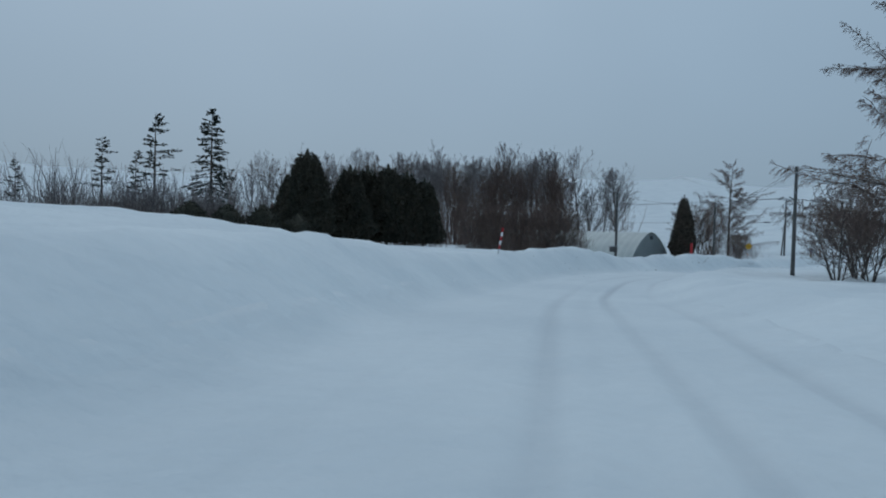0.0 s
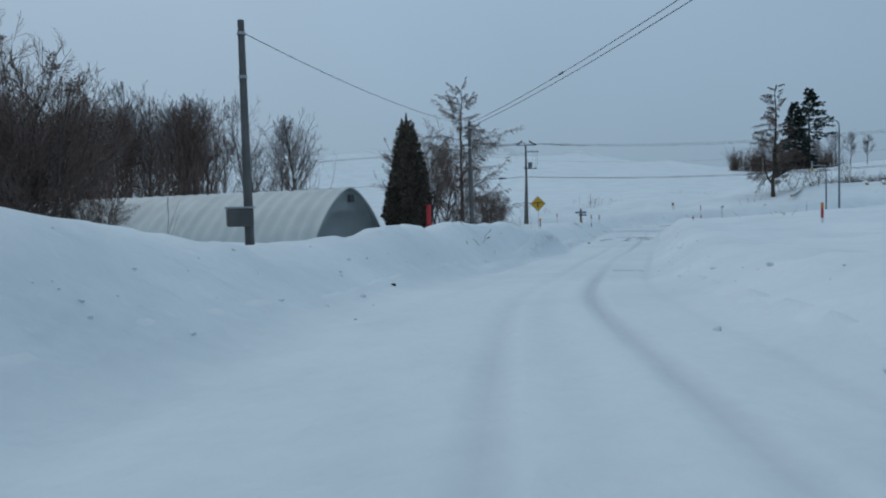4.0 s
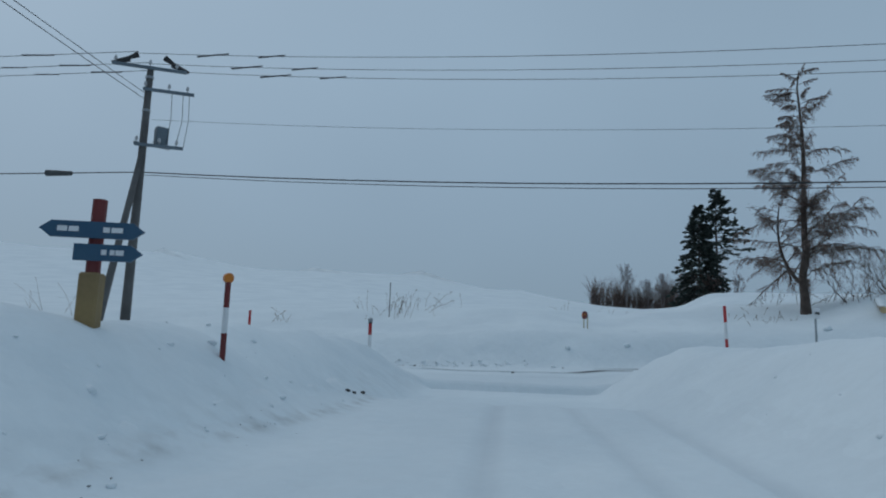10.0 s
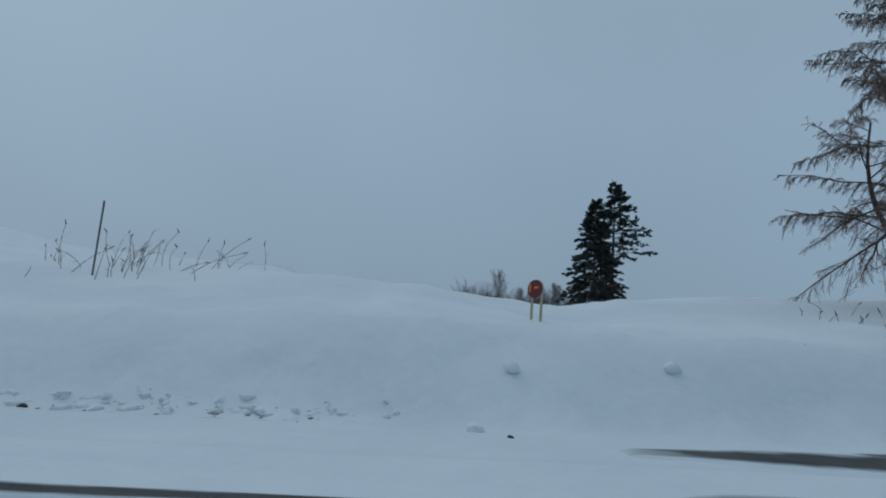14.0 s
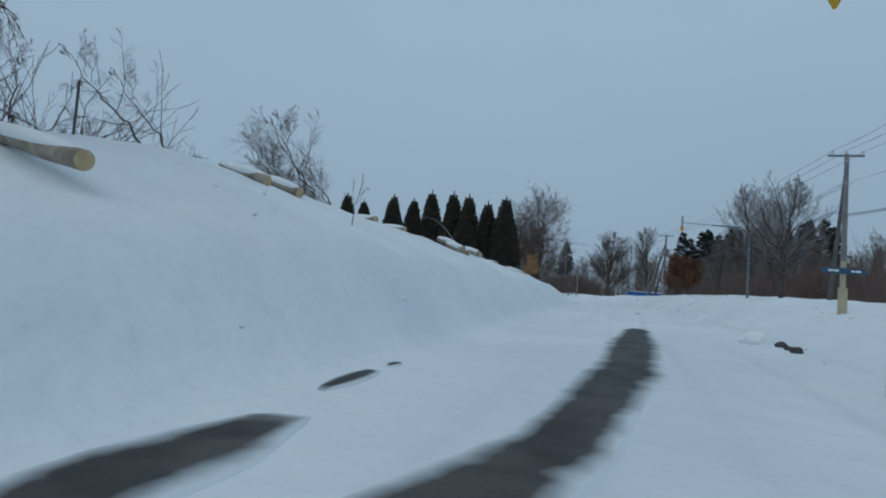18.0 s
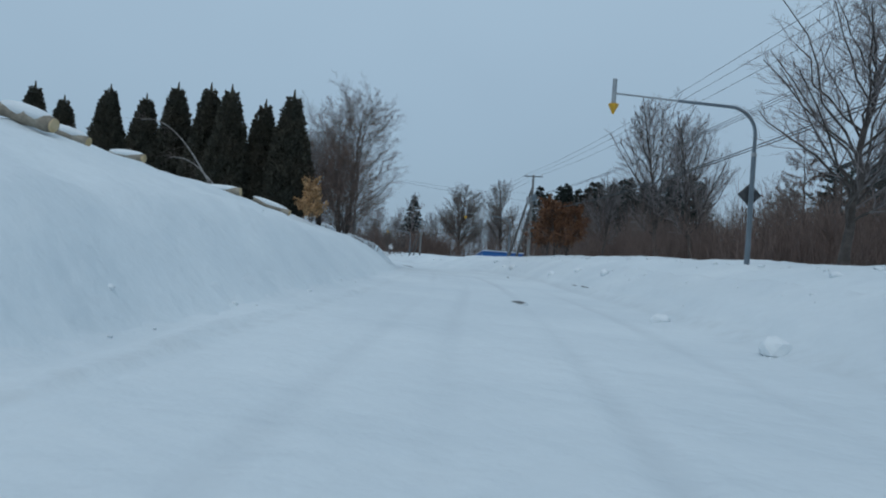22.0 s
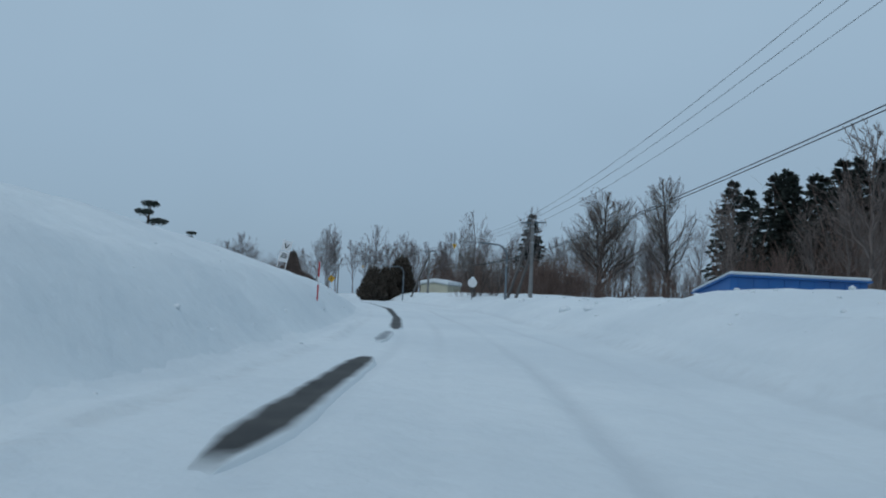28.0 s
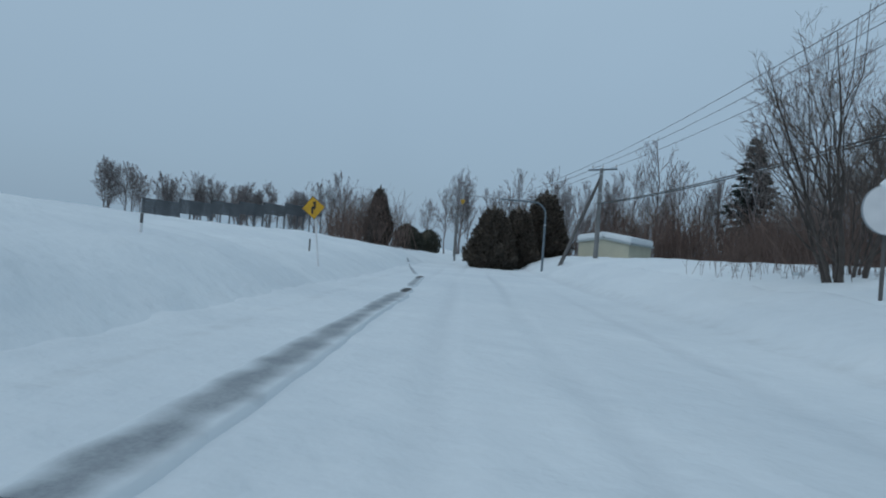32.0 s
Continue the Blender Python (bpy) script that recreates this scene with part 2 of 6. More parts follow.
def snow_material():
    """Drifted snow, greyer where it is packed on the road, dark along the plough's cut: dirt plus painted shade."""
    m = shade("snow", (0.715, 0.78, 0.81), 0.75, (0.62, 0.69, 0.73), 0.22, 0.7, 0.04, 5.0)
    n, l = m.node_tree.nodes, m.node_tree.links
    b = n["Principled BSDF"]
    b.inputs["Specular IOR Level"].default_value = 0.25
    source = b.inputs["Base Color"].links[0].from_socket
    co = n["Texture Coordinate"]
    at, track = n.new("ShaderNodeAttribute"), n.new("ShaderNodeAttribute")
    at.attribute_name, track.attribute_name = "packed", "dirt_shade"
    one, two = n.new("ShaderNodeMixRGB"), n.new("ShaderNodeMixRGB")
    one.inputs["Color2"].default_value, two.inputs["Color2"].default_value = (0.47, 0.52, 0.56, 1), (0.21, 0.21, 0.2, 1)
    blot, mul, mr = n.new("ShaderNodeTexNoise"), n.new("ShaderNodeMath"), n.new("ShaderNodeMapRange")
    blot.inputs["Scale"].default_value, blot.inputs["Detail"].default_value = 2.6, 7
    l.new(co.outputs["Object"], blot.inputs["Vector"])
    mr.inputs["From Min"].default_value, mr.inputs["From Max"].default_value = 0.42, 0.66
    l.new(blot.outputs["Fac"], mr.inputs["Value"])
    mul.operation = "MULTIPLY"
    l.new(mr.outputs["Result"], mul.inputs[0]), l.new(track.outputs["Fac"], mul.inputs[1])
    l.new(source, one.inputs["Color1"]), l.new(at.outputs["Fac"], one.inputs["Fac"])
    l.new(one.outputs["Color"], two.inputs["Color1"]), l.new(mul.outputs[0], two.inputs["Fac"])
    l.new(two.outputs["Color"], b.inputs["Base Color"])
    b1, b2, n1, n2 = n.new("ShaderNodeBump"), n.new("ShaderNodeBump"), n.new("ShaderNodeTexNoise"), n.new("ShaderNodeTexNoise")
    n1.inputs["Scale"].default_value, n1.inputs["Detail"].default_value = 0.8, 5
    n2.inputs["Scale"].default_value, n2.inputs["Detail"].default_value = 7.0, 5
    l.new(co.outputs["Object"], n1.inputs["Vector"]), l.new(co.outputs["Object"], n2.inputs["Vector"])
    b1.inputs["Strength"].default_value, b1.inputs["Distance"].default_value = 0.6, 0.3
    b2.inputs["Strength"].default_value, b2.inputs["Distance"].default_value = 0.3, 0.035
    l.new(n1.outputs["Fac"], b1.inputs["Height"]), l.new(n2.outputs["Fac"], b2.inputs["Height"])
    l.new(b1.outputs["Normal"], b2.inputs["Normal"]), l.new(b2.outputs["Normal"], b.inputs["Normal"])
    return m


def patch_material(name="wet_asphalt", bare=0.68, white=1.02, base=(0.036, 0.036, 0.036), second=(0.078, 0.077, 0.074), broken=0.85):
    """Wet asphalt that shows through slush; the rim breaks up into snow."""
    m = shade(name, base, 0.62, second, 1.3, 0.8, 0.3, 30.0, 0.15, 60.0, spec=0.16)
    n, l = m.node_tree.nodes, m.node_tree.links
    b, out = n["Principled BSDF"], n["Material Output"]
    co = n["Texture Coordinate"]
    s = n.new("ShaderNodeBsdfPrincipled")
    s.inputs["Base Color"].default_value, s.inputs["Roughness"].default_value = (0.63, 0.7, 0.735, 1), 0.8
    s.inputs["Specular IOR Level"].default_value = 0.2
    at, no, ad, mr, mx = n.new("ShaderNodeAttribute"), n.new("ShaderNodeTexNoise"), n.new("ShaderNodeMath"), n.new("ShaderNodeMapRange"), n.new("ShaderNodeMixShader")
    at.attribute_name = "rim"
    no.inputs["Scale"].default_value, no.inputs["Detail"].default_value = 1.7, 8
    l.new(co.outputs["Object"], no.inputs["Vector"])
    ha = n.new("ShaderNodeMath")
    ha.operation, ha.inputs[1].default_value, ha.inputs[2].default_value = "MULTIPLY_ADD", broken, 0.485 - 0.5 * broken
    l.new(no.outputs["Fac"], ha.inputs[0])
    l.new(at.outputs["Fac"], ad.inputs[0]), l.new(ha.outputs[0], ad.inputs[1])
    mr.inputs["From Min"].default_value, mr.inputs["From Max"].default_value = bare, white
    l.new(ad.outputs[0], mr.inputs["Value"]), l.new(mr.outputs["Result"], mx.inputs["Fac"])
    l.new(b.outputs[0], mx.inputs[1]), l.new(s.outputs[0], mx.inputs[2]), l.new(mx.outputs[0], out.inputs["Surface"])
    return m


SNOW, PATCH, MELT, THIN = snow_material(), patch_material(broken=0.4), patch_material("melted_asphalt", 0.6, 0.98), patch_material("thin_slush", 0.55, 1.0, (0.24, 0.275, 0.3), (0.36, 0.4, 0.425))
CAP = shade("settled_snow", (0.73, 0.785, 0.812), 0.75, (0.67, 0.725, 0.757), 1.5, 0.6, 0.03, 12.0, 0.3, 5.0, spec=0.25)
BARK = shade("dark_bark", (0.055, 0.045, 0.04), 0.9, (0.11, 0.095, 0.085), 3.0, 0.7, 0.3, 25.0, 0.6, 18.0)
BARK_RED = shade("larch_bark", (0.06, 0.043, 0.036), 0.9, (0.10, 0.075, 0.06), 3.0, 0.7, 0.3, 25.0, 0.6, 18.0)
BARK_PALE = shade("birch_bark", (0.30, 0.29, 0.28), 0.85, (0.09, 0.08, 0.075), 5.0, 0.75, 0.2, 25.0, 0.4, 18.0)
TWIG = shade("bare_twigs", (0.115, 0.093, 0.083), 0.9, (0.17, 0.138, 0.125), 0.6, 0.8, 0.2, 20.0, spread=0.3)
# paler than TWIG: distance haze put into the twig colour, besides frost
TWIG_GREY = shade("frosted_hazed_twigs", (0.17, 0.155, 0.155), 0.9, (0.24, 0.22, 0.225), 0.5, 0.8, 0.2, 20.0, spread=0.3)
TWIG_RED = shade("reddish_twigs", (0.125, 0.085, 0.072), 0.9, (0.175, 0.125, 0.107), 0.6, 0.8, 0.2, 20.0, spread=0.35)
NEEDLE = shade("spruce_needles", (0.020, 0.030, 0.026), 0.8, (0.042, 0.056, 0.046), 0.7, 0.8, 0.3, 14.0, spread=0.4)
CEDAR = shade("arborvitae_sprays", (0.034, 0.036, 0.025), 0.8, (0.062, 0.054, 0.036), 0.6, 0.8, 0.3, 12.0, spread=0.4)
CEDAR_BROWN = shade("browned_arborvitae", (0.065, 0.053, 0.042), 0.85, (0.095, 0.076, 0.058), 0.8, 0.8, 0.3, 12.0, spread=0.4)
LEAF = shade("dead_oak_leaves", (0.125, 0.052, 0.025), 0.8, (0.19, 0.088, 0.04), 1.2, 0.8, 0.25, 15.0, spread=0.4)
LEAF_PALE = shade("pale_dead_leaves", (0.33, 0.19, 0.085), 0.8, (0.42, 0.26, 0.13), 1.5, 0.8, 0.25, 15.0, spread=0.35)
CONCRETE = shade("pole_concrete", (0.2, 0.205, 0.205), 0.85, (0.135, 0.14, 0.14), 1.2, 0.8, 0.08, 40.0, 0.3, 40.0)
POLE_DARK = shade("weathered_pole", (0.085, 0.082, 0.08), 0.85, (0.135, 0.132, 0.13), 1.0, 0.8, 0.15, 30.0, 0.4, 30.0)
STEEL = shade("galvanised_steel", (0.33, 0.36, 0.38), 0.5, (0.24, 0.265, 0.285), 2.0, 0.7, 0.06, 40.0, 0.1, 40.0, metal=0.3)
STEEL_BLUE = shade("painted_lamp_steel", (0.13, 0.17, 0.20), 0.55, (0.10, 0.13, 0.155), 1.5, 0.7, 0.06, 40.0, 0.1, 40.0)
CABLE = shade("black_cable", (0.022, 0.023, 0.025), 0.6, (0.04, 0.042, 0.045), 5.0, 0.6)
FITTING = shade("dark_fitting", (0.04, 0.045, 0.05), 0.6, (0.08, 0.085, 0.09), 6.0, 0.6)
PORCELAIN = shade("porcelain", (0.45, 0.46, 0.47), 0.3, (0.38, 0.39, 0.4), 8.0, 0.5)
YELLOW = shade("sign_yellow", (0.62, 0.34, 0.015), 0.45, (0.5, 0.27, 0.02), 6.0, 0.6, 0.05)
BLACK = shade("sign_black", (0.018, 0.018, 0.018), 0.5, (0.03, 0.03, 0.03), 6.0, 0.5)
WHITE = shade("sign_white", (0.72, 0.73, 0.74), 0.5, (0.62, 0.63, 0.64), 5.0, 0.6, 0.03)
RED = shade("marker_red", (0.46, 0.025, 0.03), 0.5, (0.36, 0.03, 0.03), 6.0, 0.6, 0.05)
DARK_RED = shade("weathered_red", (0.16, 0.02, 0.02), 0.55, (0.115, 0.02, 0.02), 6.0, 0.6, 0.08)
ORANGE = shade("marker_orange", (0.62, 0.20, 0.02), 0.5, (0.5, 0.16, 0.02), 6.0, 0.6, 0.05)
BLUE = shade("guide_blue", (0.02, 0.075, 0.14), 0.45, (0.03, 0.09, 0.15), 6.0, 0.6, 0.05)
TIN_BLUE = shade("blue_sheet_metal", (0.016, 0.125, 0.37), 0.45, (0.025, 0.105, 0.3), 0.8, 0.7, 0.05, 30.0)
TIN_PALE = shade("pale_sheet_metal", (0.50, 0.545, 0.53), 0.5, (0.42, 0.46, 0.455), 0.6, 0.8, 0.04, 20.0)
TIN_GREY = shade("grey_green_sheet_metal", (0.42, 0.475, 0.485), 0.55, (0.36, 0.41, 0.425), 0.6, 0.8, 0.06, 20.0)
CREAM = shade("cream_siding", (0.47, 0.46, 0.36), 0.7, (0.40, 0.39, 0.31), 1.0, 0.7, 0.05, 20.0)
ROOF_BROWN = shade("brown_roof", (0.14, 0.075, 0.055), 0.6, (0.10, 0.055, 0.045), 1.0, 0.7)
CUTWOOD = shade("cut_wood", (0.46, 0.34, 0.18), 0.8, (0.56, 0.44, 0.27), 5.0, 0.8, 0.15, 30.0)
LOGBARK = shade("log_bark", (0.33, 0.30, 0.245), 0.9, (0.16, 0.135, 0.105), 3.0, 0.8, 0.25, 20.0, 0.6, 14.0)
POSTWOOD = shade("pale_post", (0.44, 0.39, 0.26), 0.75, (0.34, 0.30, 0.20), 2.0, 0.7, 0.1, 20.0)
AGED_WOOD = shade("aged_post", (0.27, 0.19, 0.085), 0.8, (0.19, 0.13, 0.065), 2.5, 0.7, 0.15, 20.0, 0.2, 25.0)
FENCE = shade("dark_netting_fence", (0.075, 0.082, 0.09), 0.85, (0.12, 0.13, 0.14), 0.5, 0.8, 0.2, 6.0)
ROCK = shade("dark_lump", (0.035, 0.035, 0.037), 0.9, (0.08, 0.08, 0.085), 3.0, 0.7, 0.3, 15.0, 0.6, 9.0)
REED = shade("dry_reed", (0.14, 0.115, 0.085), 0.9, (0.20, 0.165, 0.12), 2.0, 0.8, 0.2, 15.0, spread=0.3)
SLUSH = shade("dirty_slush", (0.30, 0.31, 0.315), 0.7, (0.14, 0.14, 0.14), 2.5, 0.8, 0.2, 20.0)
GLASS = shade("dark_window", (0.03, 0.035, 0.04), 0.1, (0.05, 0.055, 0.06), 2.0, 0.5)


# ---- mesh helpers ----
def part(name, bm, mat, parent, label=""):
    me = bpy.data.meshes.new(name)
    bm.to_mesh(me)
    bm.free()
    me.materials.append(mat)
    ob = new(name, me)
    ob.parent = parent
    return tagged(ob, label) if label else ob


def tubes(segs, sides):
    """Tapered tubes for rows of x0 y0 z0 r0 x1 y1 z1 r1."""
    s = np.asarray(segs, float).reshape(-1, 8)
    a, b, ra, rb = s[:, 0:3], s[:, 4:7], s[:, 3], s[:, 7]
    d = b - a
    d /= np.maximum(np.linalg.norm(d, axis=1, keepdims=True), 1e-9)
    ref = np.where(np.abs(d[:, 2:3]) > 0.9, np.array([[1.0, 0, 0]]), np.array([[0, 0, 1.0]]))
    u = np.cross(d, ref)
    u /= np.linalg.norm(u, axis=1, keepdims=True)
    v = np.cross(d, u)
    ang = np.arange(sides) * 2 * np.pi / sides
    ring = np.cos(ang)[None, :, None] * u[:, None] + np.sin(ang)[None, :, None] * v[:, None]
    verts = np.concatenate([a[:, None] + ring * ra[:, None, None], b[:, None] + ring * rb[:, None, None]], 1).reshape(-1, 3)
    base = np.arange(len(s))[:, None] * 2 * sides
    k = np.arange(sides)
    faces = np.stack([base + k, base + (k + 1) % sides, base + sides + (k + 1) % sides, base + sides + k], -1).reshape(-1, 4)
    return verts, faces


def polytube(pts, rad, sides):
    """One unbroken tube along points."""
    pts, rad = np.asarray(pts, float), np.asarray(rad, float)
    d = unit_rows(np.gradient(pts, axis=0))
    ref = np.array([1.0, 0, 0]) if abs(d[0][2]) > 0.8 else np.array([0, 0, 1.0])
    u = unit_rows(np.cross(d, ref))
    v = np.cross(d, u)
    ang = np.arange(sides) * 2 * np.pi / sides
    verts = (pts[:, None] + (np.cos(ang)[None, :, None] * u[:, None] + np.sin(ang)[None, :, None] * v[:, None]) * rad[:, None, None]).reshape(-1, 3)
    k = np.arange(sides)
    faces = (np.arange(len(pts) - 1)[:, None, None] * sides + np.stack([k, (k + 1) % sides, (k + 1) % sides + sides, k + sides], -1)[None]).reshape(-1, 4)
    return verts, faces


def unit_rows(v):
    return v / np.maximum(np.linalg.norm(v, axis=-1, keepdims=True), 1e-9)


def raw_mesh(name, verts, faces, mat, smooth_on=True):
    """A mesh from arrays, quickly."""
    verts, faces = np.asarray(verts, np.float32), np.asarray(faces, np.int32)
    me = bpy.data.meshes.new(name)
    me.vertices.add(len(verts))
    me.vertices.foreach_set("co", verts.ravel())
    k = faces.shape[1]
    me.loops.add(faces.size)
    me.loops.foreach_set("vertex_index", faces.ravel())
    me.polygons.add(len(faces))
    me.polygons.foreach_set("loop_start", np.arange(len(faces), dtype=np.int32) * k)
    me.polygons.foreach_set("loop_total", np.full(len(faces), k, np.int32))
    me.polygons.foreach_set("use_smooth", np.full(len(faces), smooth_on))
    me.update(calc_edges=True)
    me.materials.append(mat)
    return me


def raw_part(name, verts, faces, mat, parent=None, label="", smooth_on=True):
    ob = new(name, raw_mesh(name, verts, faces, mat, smooth_on))
    if parent is not None:
        ob.parent = parent
    return tagged(ob, label) if label else ob


def thing(name, x, y, z, turn, label, category, group=""):
    e = new(name)
    e.matrix_world = pose(x, y, z, 0, 0, turn)
    return tagged(e, label, category, group)


def bar(bm, a, b, ra, rb=None, sides=10):
    """A round tapered bar between two points, with ends closed."""
    a, b = Vector(a), Vector(b)
    rb = ra if rb is None else rb
    m = Matrix.Translation((a + b) / 2) @ (b - a).to_track_quat("Z", "Y").to_matrix().to_4x4()
    bmesh.ops.create_cone(bm, cap_ends=True, segments=sides, radius1=ra, radius2=rb, depth=(b - a).length, matrix=m)
    return bm


def block(bm, lo, hi, bevel=0.0):
    c, s = (Vector(lo) + Vector(hi)) / 2, Vector(hi) - Vector(lo)
    made = bmesh.ops.create_cube(bm, size=1, matrix=Matrix.Translation(c) @ Matrix.Diagonal((*s, 1)))
    if bevel:
        edges = {e for v in made["verts"] for e in v.link_edges}
        bmesh.ops.bevel(bm, geom=list(edges), offset=bevel, segments=1, affect="EDGES")
    return bm


def ground_at(x, y):
    return float(ground(np.array([x]), np.array([y]))[0])


def beside(station, side):
    """The place at a station of the main road, side metres to its left."""
    n = min(int(station), len(ROAD) - 2)
    u = station - n
    a, b = ROAD[n, :2], ROAD[n + 1, :2]
    d = (b - a) / np.linalg.norm(b - a)
    p = a + u * (b - a) + side * np.array([-d[1], d[0]])
    return float(p[0]), float(p[1])


# ---- the ground: one sheet to the horizon ----
def spaced(lo, hi, step, far, count):
    inner = np.arange(lo, hi + step, step)
    out = (far * (np.arange(1, count + 1) / count) ** 2.6)
    return np.concatenate([lo - out[::-1] - step, inner, inner[-1] + out + step])


gx, gy = spaced(-24, 215, 0.42, 2600, 46), spaced(-34, 128, 0.42, 2600, 46)
GX, GY = np.meshgrid(gx, gy)
GZ = ground(GX, GY)
rows, cols = GX.shape
idx = np.arange(rows * cols).reshape(rows, cols)
quads = np.stack([idx[:-1, :-1], idx[:-1, 1:], idx[1:, 1:], idx[1:, :-1]], -1).reshape(-1, 4)
ground_mesh = raw_mesh("ground", np.stack([GX, GY, GZ], -1).reshape(-1, 3), quads, SNOW)
side_b, sta_b, _ = along(ROAD, GX, GY)
side_a, sta_a, _ = along(LANE, GX, GY)
# faint rim beside the lane, dirt and ledge shade painted together
dirt_shade = 0.12 * np.exp(-((side_a - 3.0) / 0.4) ** 2) * smooth(7.0, 8.0, sta_a) * (side_b < -6)
for key, field in (("packed", 0 * dirt_shade), ("dirt_shade", dirt_shade)):
    at = ground_mesh.attributes.new(key, "FLOAT", "POINT")
    at.data.foreach_set("value", np.clip(field, 0, 1).astype(np.float32).ravel())
# the sheet lies deeper under the two road surfaces
under_b = smooth(-6.0, -5.3, side_b) * (1 - smooth(3.0, 3.7, side_b))
under_a = 1 - smooth(2.3, 3.0, np.abs(side_a))
GZ = GZ - 0.25 * np.maximum(under_a, under_b)
ground_mesh.vertices.foreach_set("co", np.stack([GX, GY, GZ], -1).astype(np.float32).ravel())
ground_ob = new("ground", ground_mesh)
tagged(ground_ob, "snow-covered fields and hillside with ploughed banks", "ground", kind="structure")


def road_sheet(name, line, lo, hi, tracks, label, stop=None):
    """A ploughed road: a fine sheet along a line, with wheel tracks pressed into it."""
    leg = np.r_[0, np.cumsum(np.linalg.norm(np.diff(line[:, :2], axis=0), axis=1))]
    s = np.arange(0, leg[-1], 0.6)
    c = np.stack([np.interp(s, leg, line[:, k]) for k in range(2)], -1)
    for _ in range(3):
        c[4:-4] = sum(c[4 + k : len(c) - 4 + k] for k in range(-4, 5)) / 9
    c = c[(s > 20) & (s < leg[-1] - (stop or 0))]
    d = unit_rows(np.gradient(c, axis=0))
    n = np.stack([-d[:, 1], d[:, 0]], -1)
    w = np.linspace(lo, hi, int((hi - lo) / 0.11))
    xy = c[:, None] + n[:, None] * w[None, :, None]
    x, y = xy[..., 0], xy[..., 1]
    z = ground(x, y)
    rut, grey = np.zeros(x.shape), np.full(x.shape, 0.10)
    run = (np.arange(len(c)) * 0.6)[:, None]
    for off, wide, deep, tone in tracks:
        sway = off + 0.10 * np.sin(run / 9 + off * 3) + 0.05 * np.sin(run / 3.1 + off)
        hit = np.exp(-(((w[None] - sway) / wide) ** 2)) * (0.72 + 0.28 * np.sin(run / 5.3 + 2 * off))
        rut, grey = np.maximum(rut, deep * hit), np.maximum(grey, tone * hit)
        z = z + 0.25 * deep * np.exp(-(((np.abs(w[None] - sway) - 1.5 * wide) / (0.5 * wide)) ** 2))
    span_w = np.minimum(w - lo, hi - w)[None]
    z = z - rut + 0.012 * ripple(x, y, 1.1, 4.0) + 0.008 * ripple(x, y, 0.5, 2.0) - 0.4 * (1 - smooth(0, 0.35, span_w))
    # the low broken ledge that the plough has cut along the edge
    wave = 0.16 * np.sin(run / 2.3) + 0.07 * np.sin(run / 0.9)
    _, q_edge, _ = along(line, x, y)
    at_w, tall = (2.5, 0.15 * smooth(6.3, 7.0, q_edge) * (1 - smooth(8.6, 9.3, q_edge))) if stop else (2.75, 0.08 * smooth(5.0, 5.4, q_edge) * (1 - smooth(11.5, 12.5, q_edge)))
    z = z + tall * (0.6 + 0.9 * ripple(x, y, 2.6, 7.7)) * smooth(0, 0.14, w[None] - at_w - wave) * (1 - smooth(0.25, 0.75, w[None] - at_w - wave))
    if not stop:
        cut_w = -4.75 + 0.7 * wave
        z = z + 0.1 * smooth(5.0, 5.6, q_edge) * (0.8 + 0.6 * ripple(x, y, 1.7, 9.1)) * smooth(0, 0.16, cut_w - w[None]) * (1 - smooth(0.3, 0.9, cut_w - w[None]))
    if stop:
        tail = np.arange(len(c))[::-1, None] * 0.6
        z = z - 0.4 * (1 - smooth(0, 1.2, tail))
    k = len(w)
    f = (np.arange((len(c) - 1) * k).reshape(-1, k)[:, :-1, None] + np.array([0, 1, k + 1, k])).reshape(-1, 4)[:, ::-1]
    me = raw_mesh(name, np.stack([x, y, z], -1).reshape(-1, 3), f, SNOW)
    sb, qb, _ = along(ROAD, x, y)
    sa, qa, _ = along(LANE, x, y)
    # dark edge line: dirt, with the plough ledge's shade put into the colour
    if stop:
        soil_shade = 0.45 * np.exp(-(((w[None] - 2.75 - 0.2 * np.sin(run / 2.3)) / 0.13) ** 2)) * smooth(7.0, 7.8, qa)
    else:
        soil_shade = 0.8 * np.exp(-(((w[None] - 4.0) / 0.22) ** 2)) * smooth(2.5, 2.9, qb) * (qb < 3.5) + 0.12 * np.exp(-(((w[None] + 4.4) / 0.2) ** 2)) * smooth(5, 6, qb) + 0.16 * np.exp(-(((w[None] - 2.8) / 0.12) ** 2)) * smooth(5, 6, qb)
    for key, field in (("packed", grey), ("dirt_shade", soil_shade)):
        at = me.attributes.new(key, "FLOAT", "POINT")
        at.data.foreach_set("value", np.clip(field * np.ones(x.shape), 0, 1).astype(np.float32).ravel())
    return tagged(new(name, me), label, "road", kind="structure")


road_sheet("lane", LANE, -3.6, 3.6, ((-1.12, 0.16, 0.05, 0.8), (0.2, 0.18, 0.035, 0.5), (-0.45, 0.3, 0.012, 0.22), (-2.4, 0.16, 0.035, 0.45), (1.5, 0.2, 0.015, 0.2)), "narrow snow-packed lane with dull wheel tracks", 9.0)
road_sheet("road", ROAD, -6.5, 4.3, ((-1.2, 0.17, 0.045, 0.5), (0.15, 0.2, 0.03, 0.32), (-2.9, 0.2, 0.03, 0.35), (-4.3, 0.18, 0.05, 0.4), (1.3, 0.2, 0.02, 0.3)), "snow-packed country road with wheel tracks")


